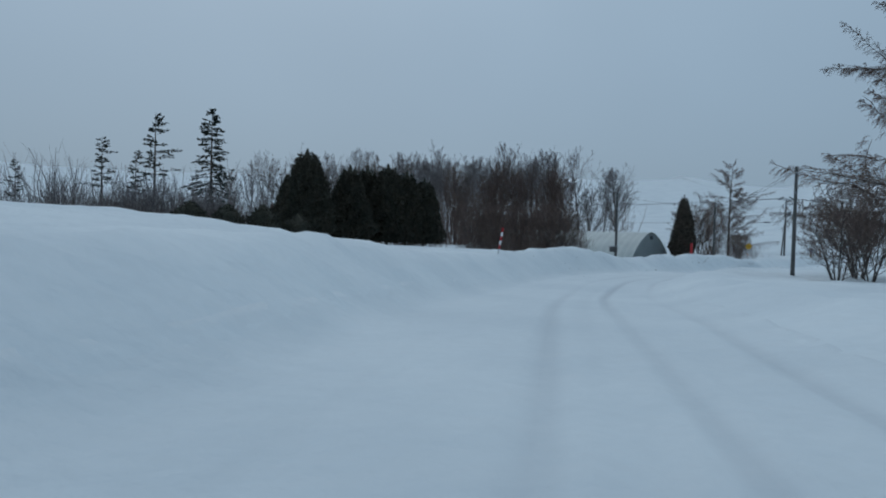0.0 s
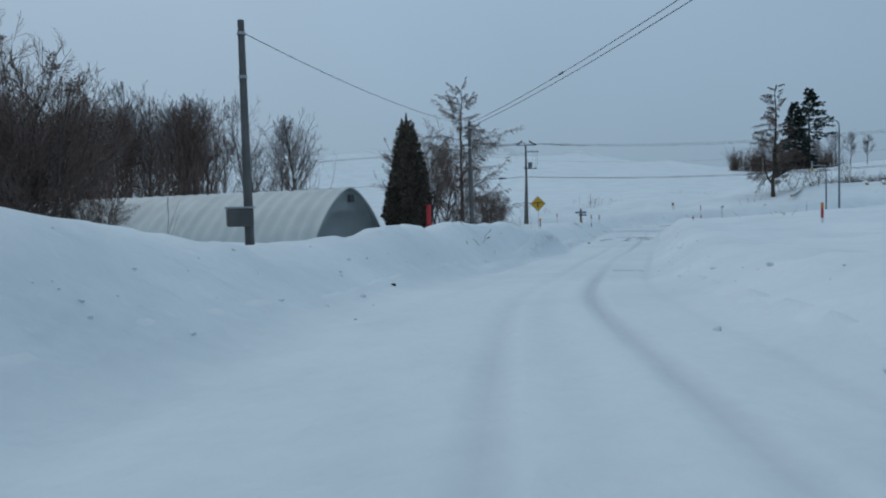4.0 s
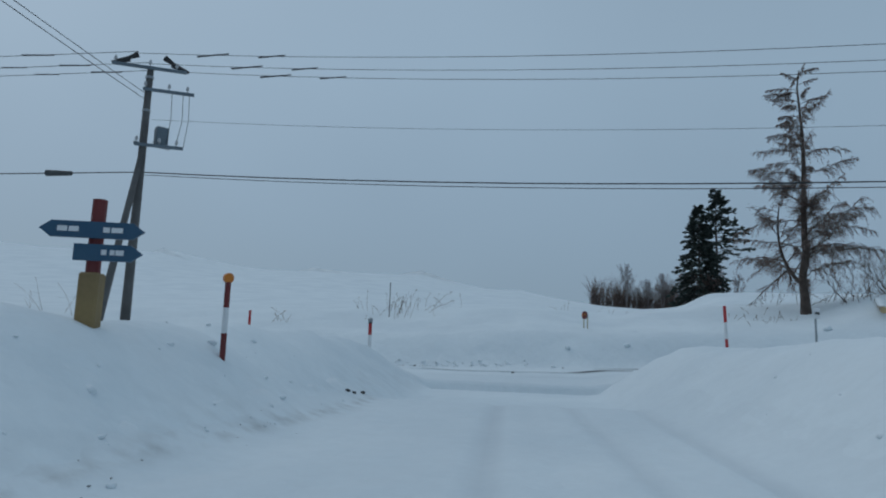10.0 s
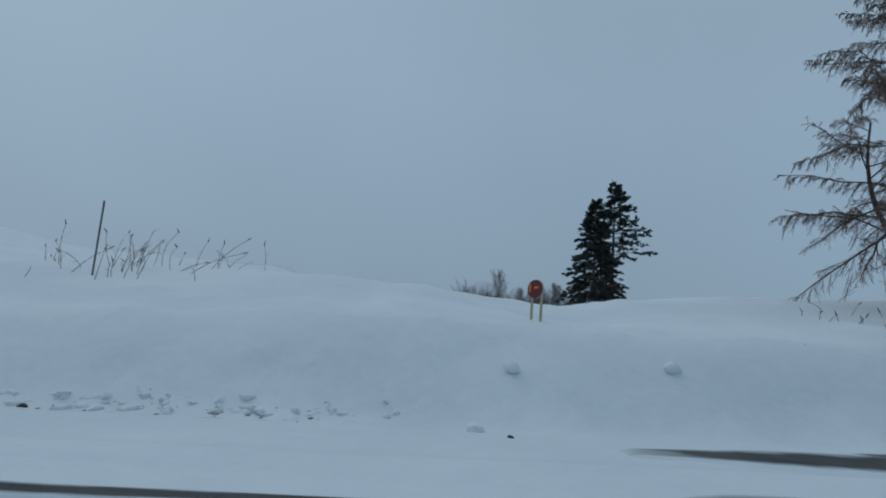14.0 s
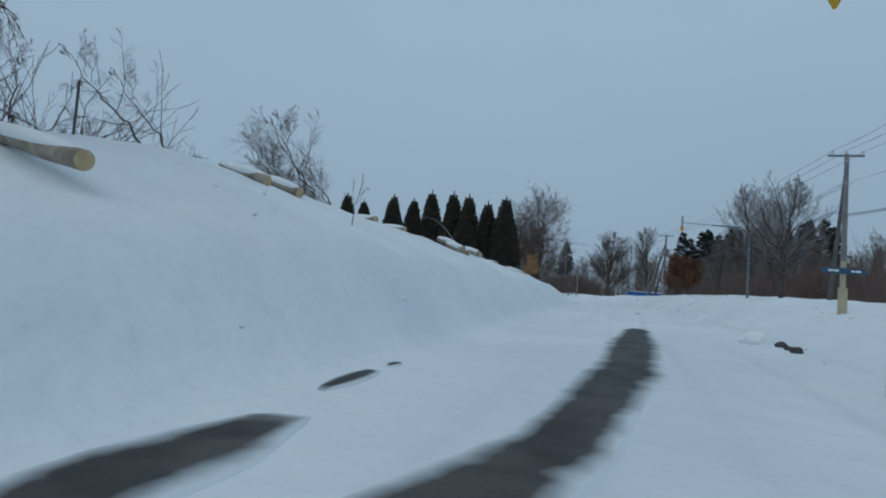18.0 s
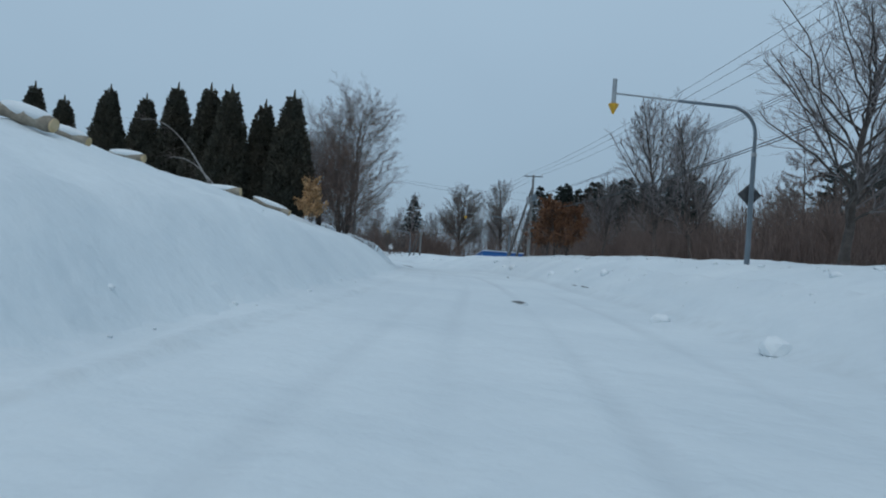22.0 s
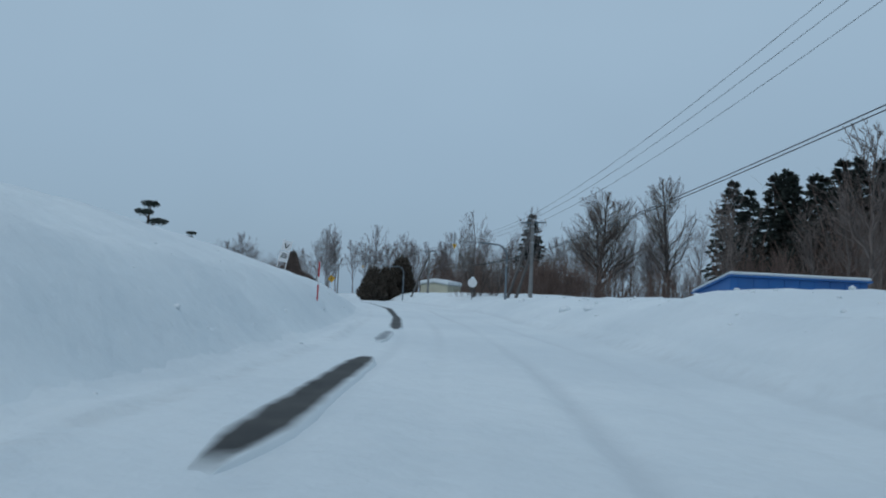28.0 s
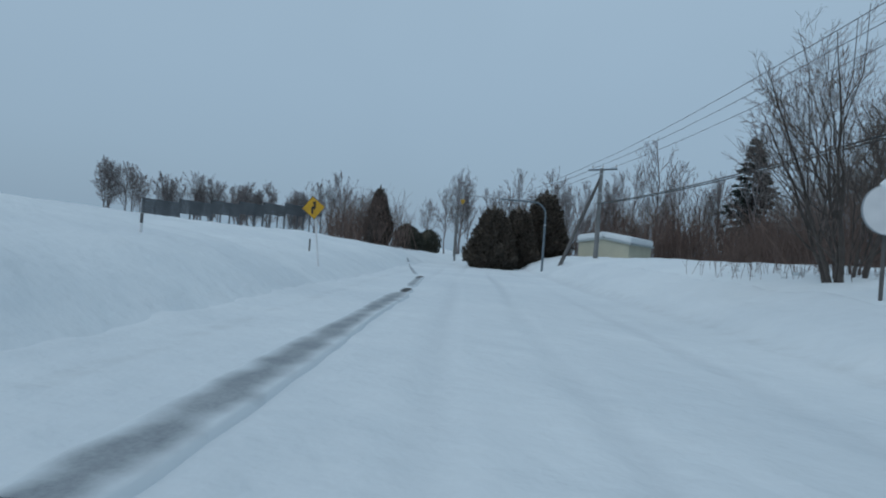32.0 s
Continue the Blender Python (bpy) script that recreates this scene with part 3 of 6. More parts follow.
def patch(points, half, seed, label="bare wet asphalt showing through packed snow", mat=None):
    """An irregular strip of bare road along points, half metres wide to each side, tapered at its ends."""
    rng = np.random.default_rng(seed)
    pts = np.array(points, float)
    leg = np.r_[0, np.cumsum(np.linalg.norm(np.diff(pts, axis=0), axis=1))]
    n = max(14, int(leg[-1] / 0.35))
    s = np.linspace(0, leg[-1], n)
    c = np.stack([np.interp(s, leg, pts[:, k]) for k in range(2)], -1)
    d = np.gradient(c, axis=0)
    d /= np.linalg.norm(d, axis=1, keepdims=True)
    side = np.stack([-d[:, 1], d[:, 0]], -1)
    end = np.minimum(1, np.minimum(s, leg[-1] - s) / min(2.2 * half + 1.1, 0.36 * leg[-1]))
    wide = 1.62 * half * np.maximum(end, 0.03) ** 0.7 * (1 + 0.12 * np.sin(s * 0.35 + seed) + 0.06 * np.sin(s * 0.9 + 2 * seed))
    c = c + side * (half * 0.14 * np.sin(s * 0.3 + 3 * seed))[:, None]
    k = 17
    across = np.linspace(-1, 1, k)
    xy = c[:, None] + side[:, None] * (across[None, :, None] * wide[:, None, None])
    z = ground(xy[..., 0], xy[..., 1]) + 0.03 - 0.12 * smooth(0.72, 1.0, np.abs(across))[None] - 0.12 * (1 - smooth(0, 0.3, end))[:, None]
    me = raw_mesh("bare_asphalt", np.concatenate([xy, z[..., None]], -1).reshape(-1, 3), (np.arange((n - 1) * k).reshape(n - 1, k)[:, :-1, None] + np.array([k, k + 1, 1, 0])).reshape(-1, 4), mat or PATCH)
    rim = np.maximum(1.1 * np.abs(across)[None] ** 1.5 * np.ones((n, 1)), (1 - np.clip(end, 0, 1))[:, None] ** 2) * 0.75
    at = me.attributes.new("rim", "FLOAT", "POINT")
    at.data.foreach_set("value", rim.astype(np.float32).ravel())
    return tagged(new("bare_asphalt", me), label, "road surface", kind="structure")


def lane_patch(s0, s1, side, half, seed, drift=0.0, **look):
    steps = np.linspace(s0, s1, max(2, int((s1 - s0) * 8)))
    return patch([beside(s, side + drift * (s - s0)) for s in steps], half, seed, **look)


patch([beside(s, o) for s, o in ((4.1, 1.6), (4.25, 1.15), (4.47, 0.5), (4.74, 0.18), (4.9, -0.08), (5.1, -0.27), (5.3, -0.46), (5.5, -0.6), (5.8, -0.8))], 0.46, 3)
lane_patch(3.86, 4.5, 3.0, 0.42, 4, -0.35)
lane_patch(3.7, 4.14, 2.1, 0.72, 5, 0.5)
lane_patch(4.55, 4.72, 3.15, 0.14, 6)
lane_patch(4.735, 4.78, 3.1, 0.07, 7)
lane_patch(3.37, 3.74, -1.2, 0.15, 9, 1.6)
lane_patch(3.24, 3.36, -1.4, 0.2, 10)
lane_patch(3.64, 3.92, -0.8, 0.55, 11, -1.0)
lane_patch(10.24, 10.79, 1.48, 0.2, 13, 0.15)
SLUSHY = "thin grey slush where the snow has worn off the road"
lane_patch(11.0, 11.33, 1.78, 0.15, 32, -0.4, label=SLUSHY, mat=THIN)
lane_patch(11.36, 13.14, 1.5, 0.19, 31, 0.08)
lane_patch(13.06, 13.7, 1.6, 0.2, 14, -0.4, label=SLUSHY, mat=THIN)
lane_patch(13.66, 13.76, 1.34, 0.12, 15)
lane_patch(13.76, 14.02, 1.4, 0.12, 20, 0.7, label=SLUSHY, mat=THIN)
lane_patch(13.97, 14.06, 1.58, 0.11, 33)
lane_patch(14.08, 14.6, 1.9, 0.09, 19, 5.0, label=SLUSHY, mat=THIN)
lane_patch(9.85, 10.2, 2.0, 0.2, 16)
lane_patch(6.87, 6.93, -1.15, 0.2, 17)
lane_patch(7.4, 7.52, -4.57, 0.035, 18)
lane_patch(7.54, 7.62, -4.55, 0.03, 30)
# melted bands where the lane nears the crossing
patch([(49.1, 83.3), (49.9, 83.3), (50.7, 83.0), (51.0, 82.2), (50.85, 81.2), (50.7, 80.4), (50.5, 79.8)], 0.34, 21, mat=MELT)
patch([(49.2, 80.6), (49.4, 80.1), (49.55, 79.5)], 0.2, 22, mat=MELT)
patch([(48.75, 80.8), (49.5, 81.5)], 0.24, 23, mat=MELT)
patch([(47.15, 79.25), (47.95, 80.05)], 0.19, 24, mat=MELT)
patch([(46.2, 78.35), (47.0, 79.2)], 0.24, 27, mat=MELT)
patch([(49.15, 79.3), (48.7, 78.65), (48.3, 78.1)], 0.22, 25, mat=MELT)
patch([(48.3, 79.6), (48.6, 79.25)], 0.1, 29, mat=MELT)
patch([(44.9, 79.3), (45.4, 80.15), (46.6, 81.2), (47.6, 81.9), (48.8, 82.6)], 0.2, 26, SLUSHY, THIN)
patch([(46.4, 80.4), (47.0, 80.9), (47.7, 81.3)], 0.12, 34, SLUSHY, THIN)
patch([(26.6, 57.3), (27.6, 56.6)], 0.05, 28)


# ---- growing things ----
def unit(v):
    return v / np.maximum(np.linalg.norm(v, axis=-1, keepdims=True), 1e-9)


def limbs(p, d, l, r, c, k, tip=0.3, wob=0.0, rng=None):
    """Tube rows for bent branches that start at p, go towards d for l metres and bend by c."""
    u = np.linspace(0, 1, k + 1)[None, :, None]
    pts = p[:, None] + d[:, None] * (l[:, None, None] * u) + c[:, None] * (l[:, None, None] * u * u)
    if wob:
        pts[:, 1:] += rng.standard_normal(pts[:, 1:].shape) * wob * l[:, None, None]
    rad = r[:, None] * (1 - (1 - tip) * u[:, :, 0])
    return np.concatenate([pts[:, :-1], rad[:, :-1, None], pts[:, 1:], rad[:, 1:, None]], -1).reshape(-1, 8), pts


def shoots(rng, p, d, l, r, c, n, ratio, angle, lift, lo=0.25, thick=0.5, fan=0.35, shape=None):
    """n side shoots on each of the given branches."""
    m = len(p)
    u = lo + (1 - lo) * (np.arange(n)[None] + rng.random((m, n))) / n
    start = p[:, None] + d[:, None] * (l[:, None] * u)[..., None] + c[:, None] * (l[:, None] * u * u)[..., None]
    along_d = unit(d[:, None] + 2 * c[:, None] * u[..., None])
    rnd = unit(np.cross(along_d, rng.standard_normal((m, n, 3))))
    a = np.radians(angle) * (1 + fan * (rng.random((m, n)) - 0.5) * 2)
    way = unit(along_d * np.cos(a)[..., None] + rnd * np.sin(a)[..., None])
    body = (1 - 0.65 * u) if shape is None else shape(u)
    length = l[:, None] * ratio * body * (0.7 + 0.6 * rng.random((m, n)))
    rad = np.minimum(r[:, None] * (1 - 0.7 * u) * thick, length * 0.03)
    bend = np.zeros((m, n, 3))
    bend[..., 2] = lift * (0.5 + rng.random((m, n)))
    bend += 0.1 * rng.standard_normal((m, n, 3))
    return start.reshape(-1, 3), way.reshape(-1, 3), length.ravel(), rad.ravel(), bend.reshape(-1, 3)


def rounded(rng, b, height, mid, wide, tall):
    """Branches cut to the length at which they meet an egg-shaped outline."""
    p, d, l, r, c = b
    k = np.array([wide, wide, tall]) * height
    q, e = (p - np.array([0, 0, mid * height])) / k, (d + 0.6 * c) / k
    a, h, g = (e * e).sum(1), (q * e).sum(1), (q * q).sum(1) - 1
    reach = (-h + np.sqrt(np.maximum(h * h - a * g, 0))) / a
    l = np.clip(reach, 0.12 * height * wide, height) * (0.72 + 0.3 * rng.random(len(l)))
    return p, d, l, np.minimum(np.maximum(r, 0.006 * l), 0.03 * l), c


def one(*v):
    return np.array([v], float)


def bare_tree(seed, height, radius, n1=26, n2=7, n3=8, ratio=0.42, angle=42, lift=0.35, lo=0.2, stems=1, lean=0.05, twig=0.011, shape=None, droop=0.0, hair_k=2, crown=None, r2=0.5, r3=0.6, thick=0.45, crook=0.005):
    """Tube rows of the wood, the limbs and the twigs of a leafless tree."""
    rng = np.random.default_rng(seed)
    if stems == 1:
        p, d, l, r, c = one(0, 0, -0.4), unit(one(lean * rng.standard_normal(), lean * rng.standard_normal(), 1)), np.array([height + 0.4]), np.array([radius]), one(0.04 * rng.standard_normal(), 0.04 * rng.standard_normal(), 0)
    else:
        a = rng.random(stems) * 6.28
        p = np.stack([0.25 * np.cos(a), 0.25 * np.sin(a), 0 * a - 0.3], -1)
        d = unit(np.stack([lean * np.cos(a), lean * np.sin(a), 0 * a + 1], -1))
        l, r = height * (0.7 + 0.35 * rng.random(stems)), radius * (0.7 + 0.5 * rng.random(stems))
        c = np.stack([0.25 * lean * np.cos(a), 0.25 * lean * np.sin(a), 0 * a], -1)
    _, stem_pts = limbs(p, d, l, r, c, 12, 0.12, crook, rng)
    taper = r[:, None] * (1 - 0.88 * np.linspace(0, 1, 13)[None])
    taper[:, :2] *= np.array([1.35, 1.08])
    b1 = shoots(rng, p, d, l, r, c, max(4, n1 // stems), ratio, angle, lift, lo, thick, 0.3, shape)
    if crown:
        b1 = rounded(rng, b1, height, *crown)
    limb, _ = limbs(*b1, 5, 0.3, 0.02 + crook, rng)
    b2 = shoots(rng, *b1, n2, r2, 40, lift * 0.6 - droop, 0.2, 0.55)
    fine, _ = limbs(*b2[:3], np.maximum(b2[3], twig), b2[4], 3, 0.4, 0.03, rng)
    b3 = shoots(rng, *b2, n3, r3, 38, lift * 0.5 - droop, 0.15, 0.5)
    hair, tips = limbs(*b3[:3], np.full(len(b3[0]), twig * 0.75), b3[4], hair_k, 0.5, 0.03, rng)
    return (stem_pts, taper), limb, np.concatenate([fine, hair]), tips


def make_bare(name, label, spec, bark=BARK, twigs=TWIG, category="tree", group="bare trees"):
    trunk, limb, hair, _ = bare_tree(**spec)
    e = tagged(new(name), label, category, group)
    grow(e, trunk, limb, hair, bark, twigs)
    return e


def grow(e, trunk, limb, hair, bark, twigs):
    """The stems as parts of their own, and the crown of limbs and twigs."""
    for pts, rad in zip(*trunk):
        raw_part("trunk" if len(trunk[0]) == 1 else "stem", *polytube(pts, rad, 9), bark, e)
    lv, lf = tubes(limb, 4)
    hv, hf = tubes(hair, 3)
    crown = raw_part("crown", np.concatenate([lv, hv]), np.concatenate([lf, hf + len(lv)]), bark, e)
    crown.data.materials.append(twigs)
    crown.data.polygons.foreach_set("material_index", np.r_[np.zeros(len(lf), np.int32), np.ones(len(hf), np.int32)])
    tagged(crown, kind="stuff")


def sprays(rng, at, way, length, width):
    """Folded, pointed sprays of needles or leaves: two triangles each."""
    n = len(at)
    side = unit(np.cross(way, rng.standard_normal((n, 3))))
    up = np.cross(side, way)
    a = at
    tip = at + way * length[:, None]
    mid = at + way * (length * 0.45)[:, None] - up * (length * 0.1)[:, None]
    v = np.stack([a, mid + side * width[:, None], tip, mid - side * width[:, None]], 1)
    faces = (np.arange(n)[:, None, None] * 4 + np.array([[0, 1, 2], [0, 2, 3]])).reshape(-1, 3)
    return v.reshape(-1, 3), faces


def spruce_tree(seed, height, width, bare=0.06, whorls=26, each=8, slope=-0.15, taper=0.85, ragged=0.25, per=14, size=0.5, one_sided=0.0):
    """A conifer with tiers of drooping branches."""
    rng = np.random.default_rng(seed)
    f = np.repeat(bare + (1 - bare) * (np.arange(whorls) / whorls) ** 0.95, each)
    f = np.clip(f + 0.015 * rng.standard_normal(len(f)), bare, 0.99)
    a = rng.random(len(f)) * 6.283
    reach = width * (1 - (f - bare) / (1 - bare)) ** taper * (1 - ragged + 2 * ragged * rng.random(len(f))) * (1 + one_sided * np.cos(a)) + 0.15
    way = unit(np.stack([np.cos(a), np.sin(a), slope + 0.75 * (f - 0.35)], -1))
    p = np.stack([0 * f, 0 * f, f * height], -1)
    c = np.zeros((len(f), 3))
    c[:, 2] = -0.12
    wood, _ = limbs(p, way, reach, 0.012 * height * (1 - f) * 0.25 + 0.012, c, 3, 0.3)
    trunk = (np.linspace([0, 0, -0.4], [0.02, 0.01, height], 7), 0.017 * height * np.linspace(1, 0.08, 7))
    u = (0.12 + 0.88 * rng.random((len(f), per))) ** 0.8
    at = p[:, None] + way[:, None] * (reach[:, None] * u)[..., None] + c[:, None] * (reach[:, None] * u * u)[..., None]
    at = at + 0.05 * rng.standard_normal(at.shape)
    out = unit(way[:, None] + 0.55 * rng.standard_normal(at.shape) * np.array([1, 1, 0.45]) + np.array([0, 0, -0.12]))
    ln = size * (0.6 + 0.7 * rng.random(u.shape)) * (1 - 0.4 * f[:, None])
    v, faces = sprays(rng, at.reshape(-1, 3), out.reshape(-1, 3), ln.ravel(), 0.24 * ln.ravel())
    return trunk, wood, v, faces


def make_conifer(name, label, spec, mat=NEEDLE, bark=BARK, group="conifers"):
    trunk, wood, v, faces = spruce_tree(**spec)
    e = tagged(new(name), label, "tree", group)
    raw_part("trunk", *polytube(*trunk, 8), bark, e)
    tagged(raw_part("bough", *tubes(wood, 4), bark, e), kind="stuff")
    tagged(raw_part("crown", v, faces, mat, e, smooth_on=False), kind="stuff")
    return e


def make_cone_tree(name, label, seed, height, width, count=4200, mat=CEDAR, profile=None, group="arborvitae", skirt=0.05, size=0.34):
    """A dense, pointed arborvitae: a dim uneven core wrapped in upright sprays."""
    rng = np.random.default_rng(seed)
    profile = profile or (lambda h: np.minimum(1, 3.2 * h + 0.35) * (1 - h) ** 0.72)
    e = tagged(new(name), label, "tree", group)
    raw_part("trunk", *polytube(np.linspace([0, 0, -0.4], [0, 0, height * 0.9], 5), 0.02 * height * np.linspace(1, 0.2, 5), 8), BARK, e)
    hh, aa = np.meshgrid(np.linspace(skirt, 0.985, 26), np.arange(22) / 22 * 6.283, indexing="ij")
    lump = 1 + 0.10 * np.sin(3 * aa + 7 * hh + seed) + 0.08 * np.sin(7 * aa - 19 * hh + 2 * seed) + 0.05 * rng.standard_normal(aa.shape)
    rr = width * profile(hh) * lump * np.where(hh > 0.9, 0.35, 0.74)
    core = np.stack([rr * np.cos(aa), rr * np.sin(aa), hh * height], -1)
    k = np.arange(22)
    ring = (np.arange(25)[:, None, None] * 22 + np.stack([k, (k + 1) % 22, (k + 1) % 22 + 22, k + 22], -1)[None]).reshape(-1, 4)
    raw_part("core", core.reshape(-1, 3), ring, mat, e)
    h = skirt + (0.99 - skirt) * (1 - np.sqrt(1 - rng.random(count) * 0.995)) * 1.0
    a = rng.random(count) * 6.283
    lump = 1 + 0.10 * np.sin(3 * a + 7 * h + seed) + 0.08 * np.sin(7 * a - 19 * h + 2 * seed)
    r = width * profile(h) * lump * (0.62 + 0.42 * rng.random(count) ** 0.6)
    at = np.stack([r * np.cos(a), r * np.sin(a), h * height - 0.1], -1)
    way = unit(np.stack([0.8 * np.cos(a), 0.8 * np.sin(a), 0.9 + 0 * a], -1) + 0.6 * rng.standard_normal((count, 3)))
    ln = size * (0.6 + 0.8 * rng.random(count))
    v, faces = sprays(rng, at, way, ln, 0.27 * ln)
    tagged(raw_part("crown", v, faces, mat, e, smooth_on=False), kind="stuff")
    return e


def make_leafy(name, label, seed, spec, leaf_mat, leaf=0.16, per_tip=3, bark=BARK, group="", lo=0.0):
    """A tree that has kept its dead leaves."""
    trunk, limb, hair, tips = bare_tree(seed=seed, **spec)
    rng = np.random.default_rng(seed + 7)
    e = tagged(new(name), label, "tree", group)
    grow(e, trunk, limb, hair, bark, bark)
    at = tips[:, 1:].reshape(-1, 3)
    at = at[rng.random(len(at)) < 0.85]
    at = np.repeat(at, per_tip, axis=0) + 0.13 * rng.standard_normal((len(at) * per_tip, 3))
    at = at[at[:, 2] > lo]
    way = unit(rng.standard_normal(at.shape) + np.array([0, 0, -0.5]))
    ln = leaf * (0.7 + 0.7 * rng.random(len(at)))
    v, faces = sprays(rng, at, way, ln, 0.38 * ln)
    tagged(raw_part("foliage", v, faces, leaf_mat, e, smooth_on=False), kind="stuff")
    return e


def put(e, x, y, turn=0.0, size=1.0, z=None, tall=1.0, lean=0.0, sink=0.05):
    z = ground_at(x, y) - sink if z is None else z
    e.matrix_world = pose(x, y, z, lean, 0, turn) @ Matrix.Diagonal((size, size, size * tall, 1))
    return e


def again(e, x, y, turn=0.0, size=1.0, tall=1.0, lean=0.0, sink=0.05, label=""):
    ob = copy_thing(e, Matrix.Identity(4))
    ob.matrix_basis = pose(x, y, ground_at(x, y) - sink, lean, 0, turn) @ Matrix.Diagonal((size, size, size * tall, 1))
    return tagged(ob, label) if label else ob


def thicket(name, label, places, mat, seed, height, per=26, radius=0.012, spread=0.35, twigs=5):
    """Brushwood: bundles of thin stems with side twigs, one mass."""
    rng = np.random.default_rng(seed)
    pl = np.repeat(np.array([(x, y, ground_at(x, y), h) for x, y, h in places], float), per, axis=0)
    n = len(pl)
    p = pl[:, :3] + np.stack([1.3 * rng.standard_normal(n), 1.3 * rng.standard_normal(n), np.full(n, -0.2)], -1)
    d = unit(np.stack([spread * rng.standard_normal(n), spread * rng.standard_normal(n), np.ones(n)], -1))
    l = pl[:, 3] * height * (0.35 + 0.75 * rng.random(n))
    r = np.full(n, radius) * (0.8 + l / 4)
    c = 0.12 * rng.standard_normal((n, 3))
    wood, _ = limbs(p, d, l, r, c, 3, 0.3, 0.02, rng)
    b = shoots(rng, p, d, l, r, c, twigs, 0.45, 32, 0.2, 0.2, 0.5)
    fine, _ = limbs(*b[:3], np.full(len(b[0]), radius * 0.75), b[4], 2, 0.5)
    ob = raw_part(name, *tubes(np.concatenate([wood, fine]), 3), mat)
    return tagged(ob, label, "brushwood", kind="stuff")


def far_wood(name, label, places, mat, seed, n1=12, n2=5, ratio=0.33, angle=35, lift=0.4, twig=0.03, lo=0.3, n3=2, crown=(0.6, 0.24, 0.42)):
    """A distant stand of leafless trees, one mass."""
    rows = []
    for k, (x, y, h) in enumerate(places):
        trunk, limb, hair, _ = bare_tree(seed + k, h, 0.011 * h + 0.05, n1, n2, n3, ratio, angle, lift, lo, twig=twig, hair_k=1, crown=crown)
        pts, rad = trunk
        s = np.concatenate([np.concatenate([pts[0][:-1], rad[0][:-1, None], pts[0][1:], rad[0][1:, None]], -1), limb, hair])
        g = ground_at(x, y)
        s[:, [0, 4]] += x
        s[:, [1, 5]] += y
        s[:, [2, 6]] += g
        rows.append(s)
    ob = raw_part(name, *tubes(np.concatenate(rows), 3), mat)
    return tagged(ob, label, "trees", kind="stuff")


def row_of(a, b, n, h, seed, jitter=3.0, vary=0.15):
    rng = np.random.default_rng(seed)
    return [(a[0] + (b[0] - a[0]) * u + jitter * rng.standard_normal(), a[1] + (b[1] - a[1]) * u + jitter * rng.standard_normal(), h * (1 + vary * rng.standard_normal())) for u in (np.arange(n) + 0.5) / n]


# ---- buildings ----
def quonset(x, y, width, length, height, turn):
    """A half-round sheet-metal storehouse with ribbed shell; its end wall faces local -y."""
    z = ground_at(x, y) - 0.5
    e = thing("storage_barn", x, y, z, turn, "round-roofed sheet metal storage barn half buried in snow", "barn")
    n, ribs = 26, 30
    a = np.linspace(0, np.pi, n)
    yy = np.repeat(np.linspace(0, length, ribs * 4 + 1), 1)
    swell = 0.035 * np.cos(np.arange(len(yy)) * np.pi / 2)
    cx, cz = np.cos(a) * width / 2, (1 - np.abs(np.cos(a)) ** 1.5) ** 0.72 * height
    shell = np.stack([(cx[None] * (1 + swell[:, None] * 0.4)), np.repeat(yy[:, None], n, 1), cz[None] * (1 + swell[:, None] * 0.5)], -1)
    k = np.arange(n - 1)
    f = (np.arange(len(yy) - 1)[:, None, None] * n + np.stack([k, k + 1, k + 1 + n, k + n], -1)[None]).reshape(-1, 4)
    raw_part("shell", shell.reshape(-1, 3), f, TIN_PALE, e, "pale corrugated metal shell dusted with snow")
    bm = bmesh.new()
    ring = [bm.verts.new((0.97 * px, 0.12, 0.97 * pz)) for px, pz in zip(cx, cz)]
    bm.faces.new(ring)
    bmesh.ops.solidify(bm, geom=bm.faces[:], thickness=0.08)
    part("end_wall", bm, TIN_GREY, e, "grey-green end wall")
    bm = bmesh.new()
    bar_n = [(px * 1.01, 0.04, pz * 1.01) for px, pz in zip(cx, cz)]
    for p, q in zip(bar_n, bar_n[1:]):
        bar(bm, p, q, 0.06, sides=6)
    part("rim", bm, TIN_PALE, e)
    part("vent", block(bmesh.new(), (-0.28, -0.06, height - 0.85), (0.28, 0.05, height - 0.4), 0.02), FITTING, e, "small dark vent near the ridge")
    return e


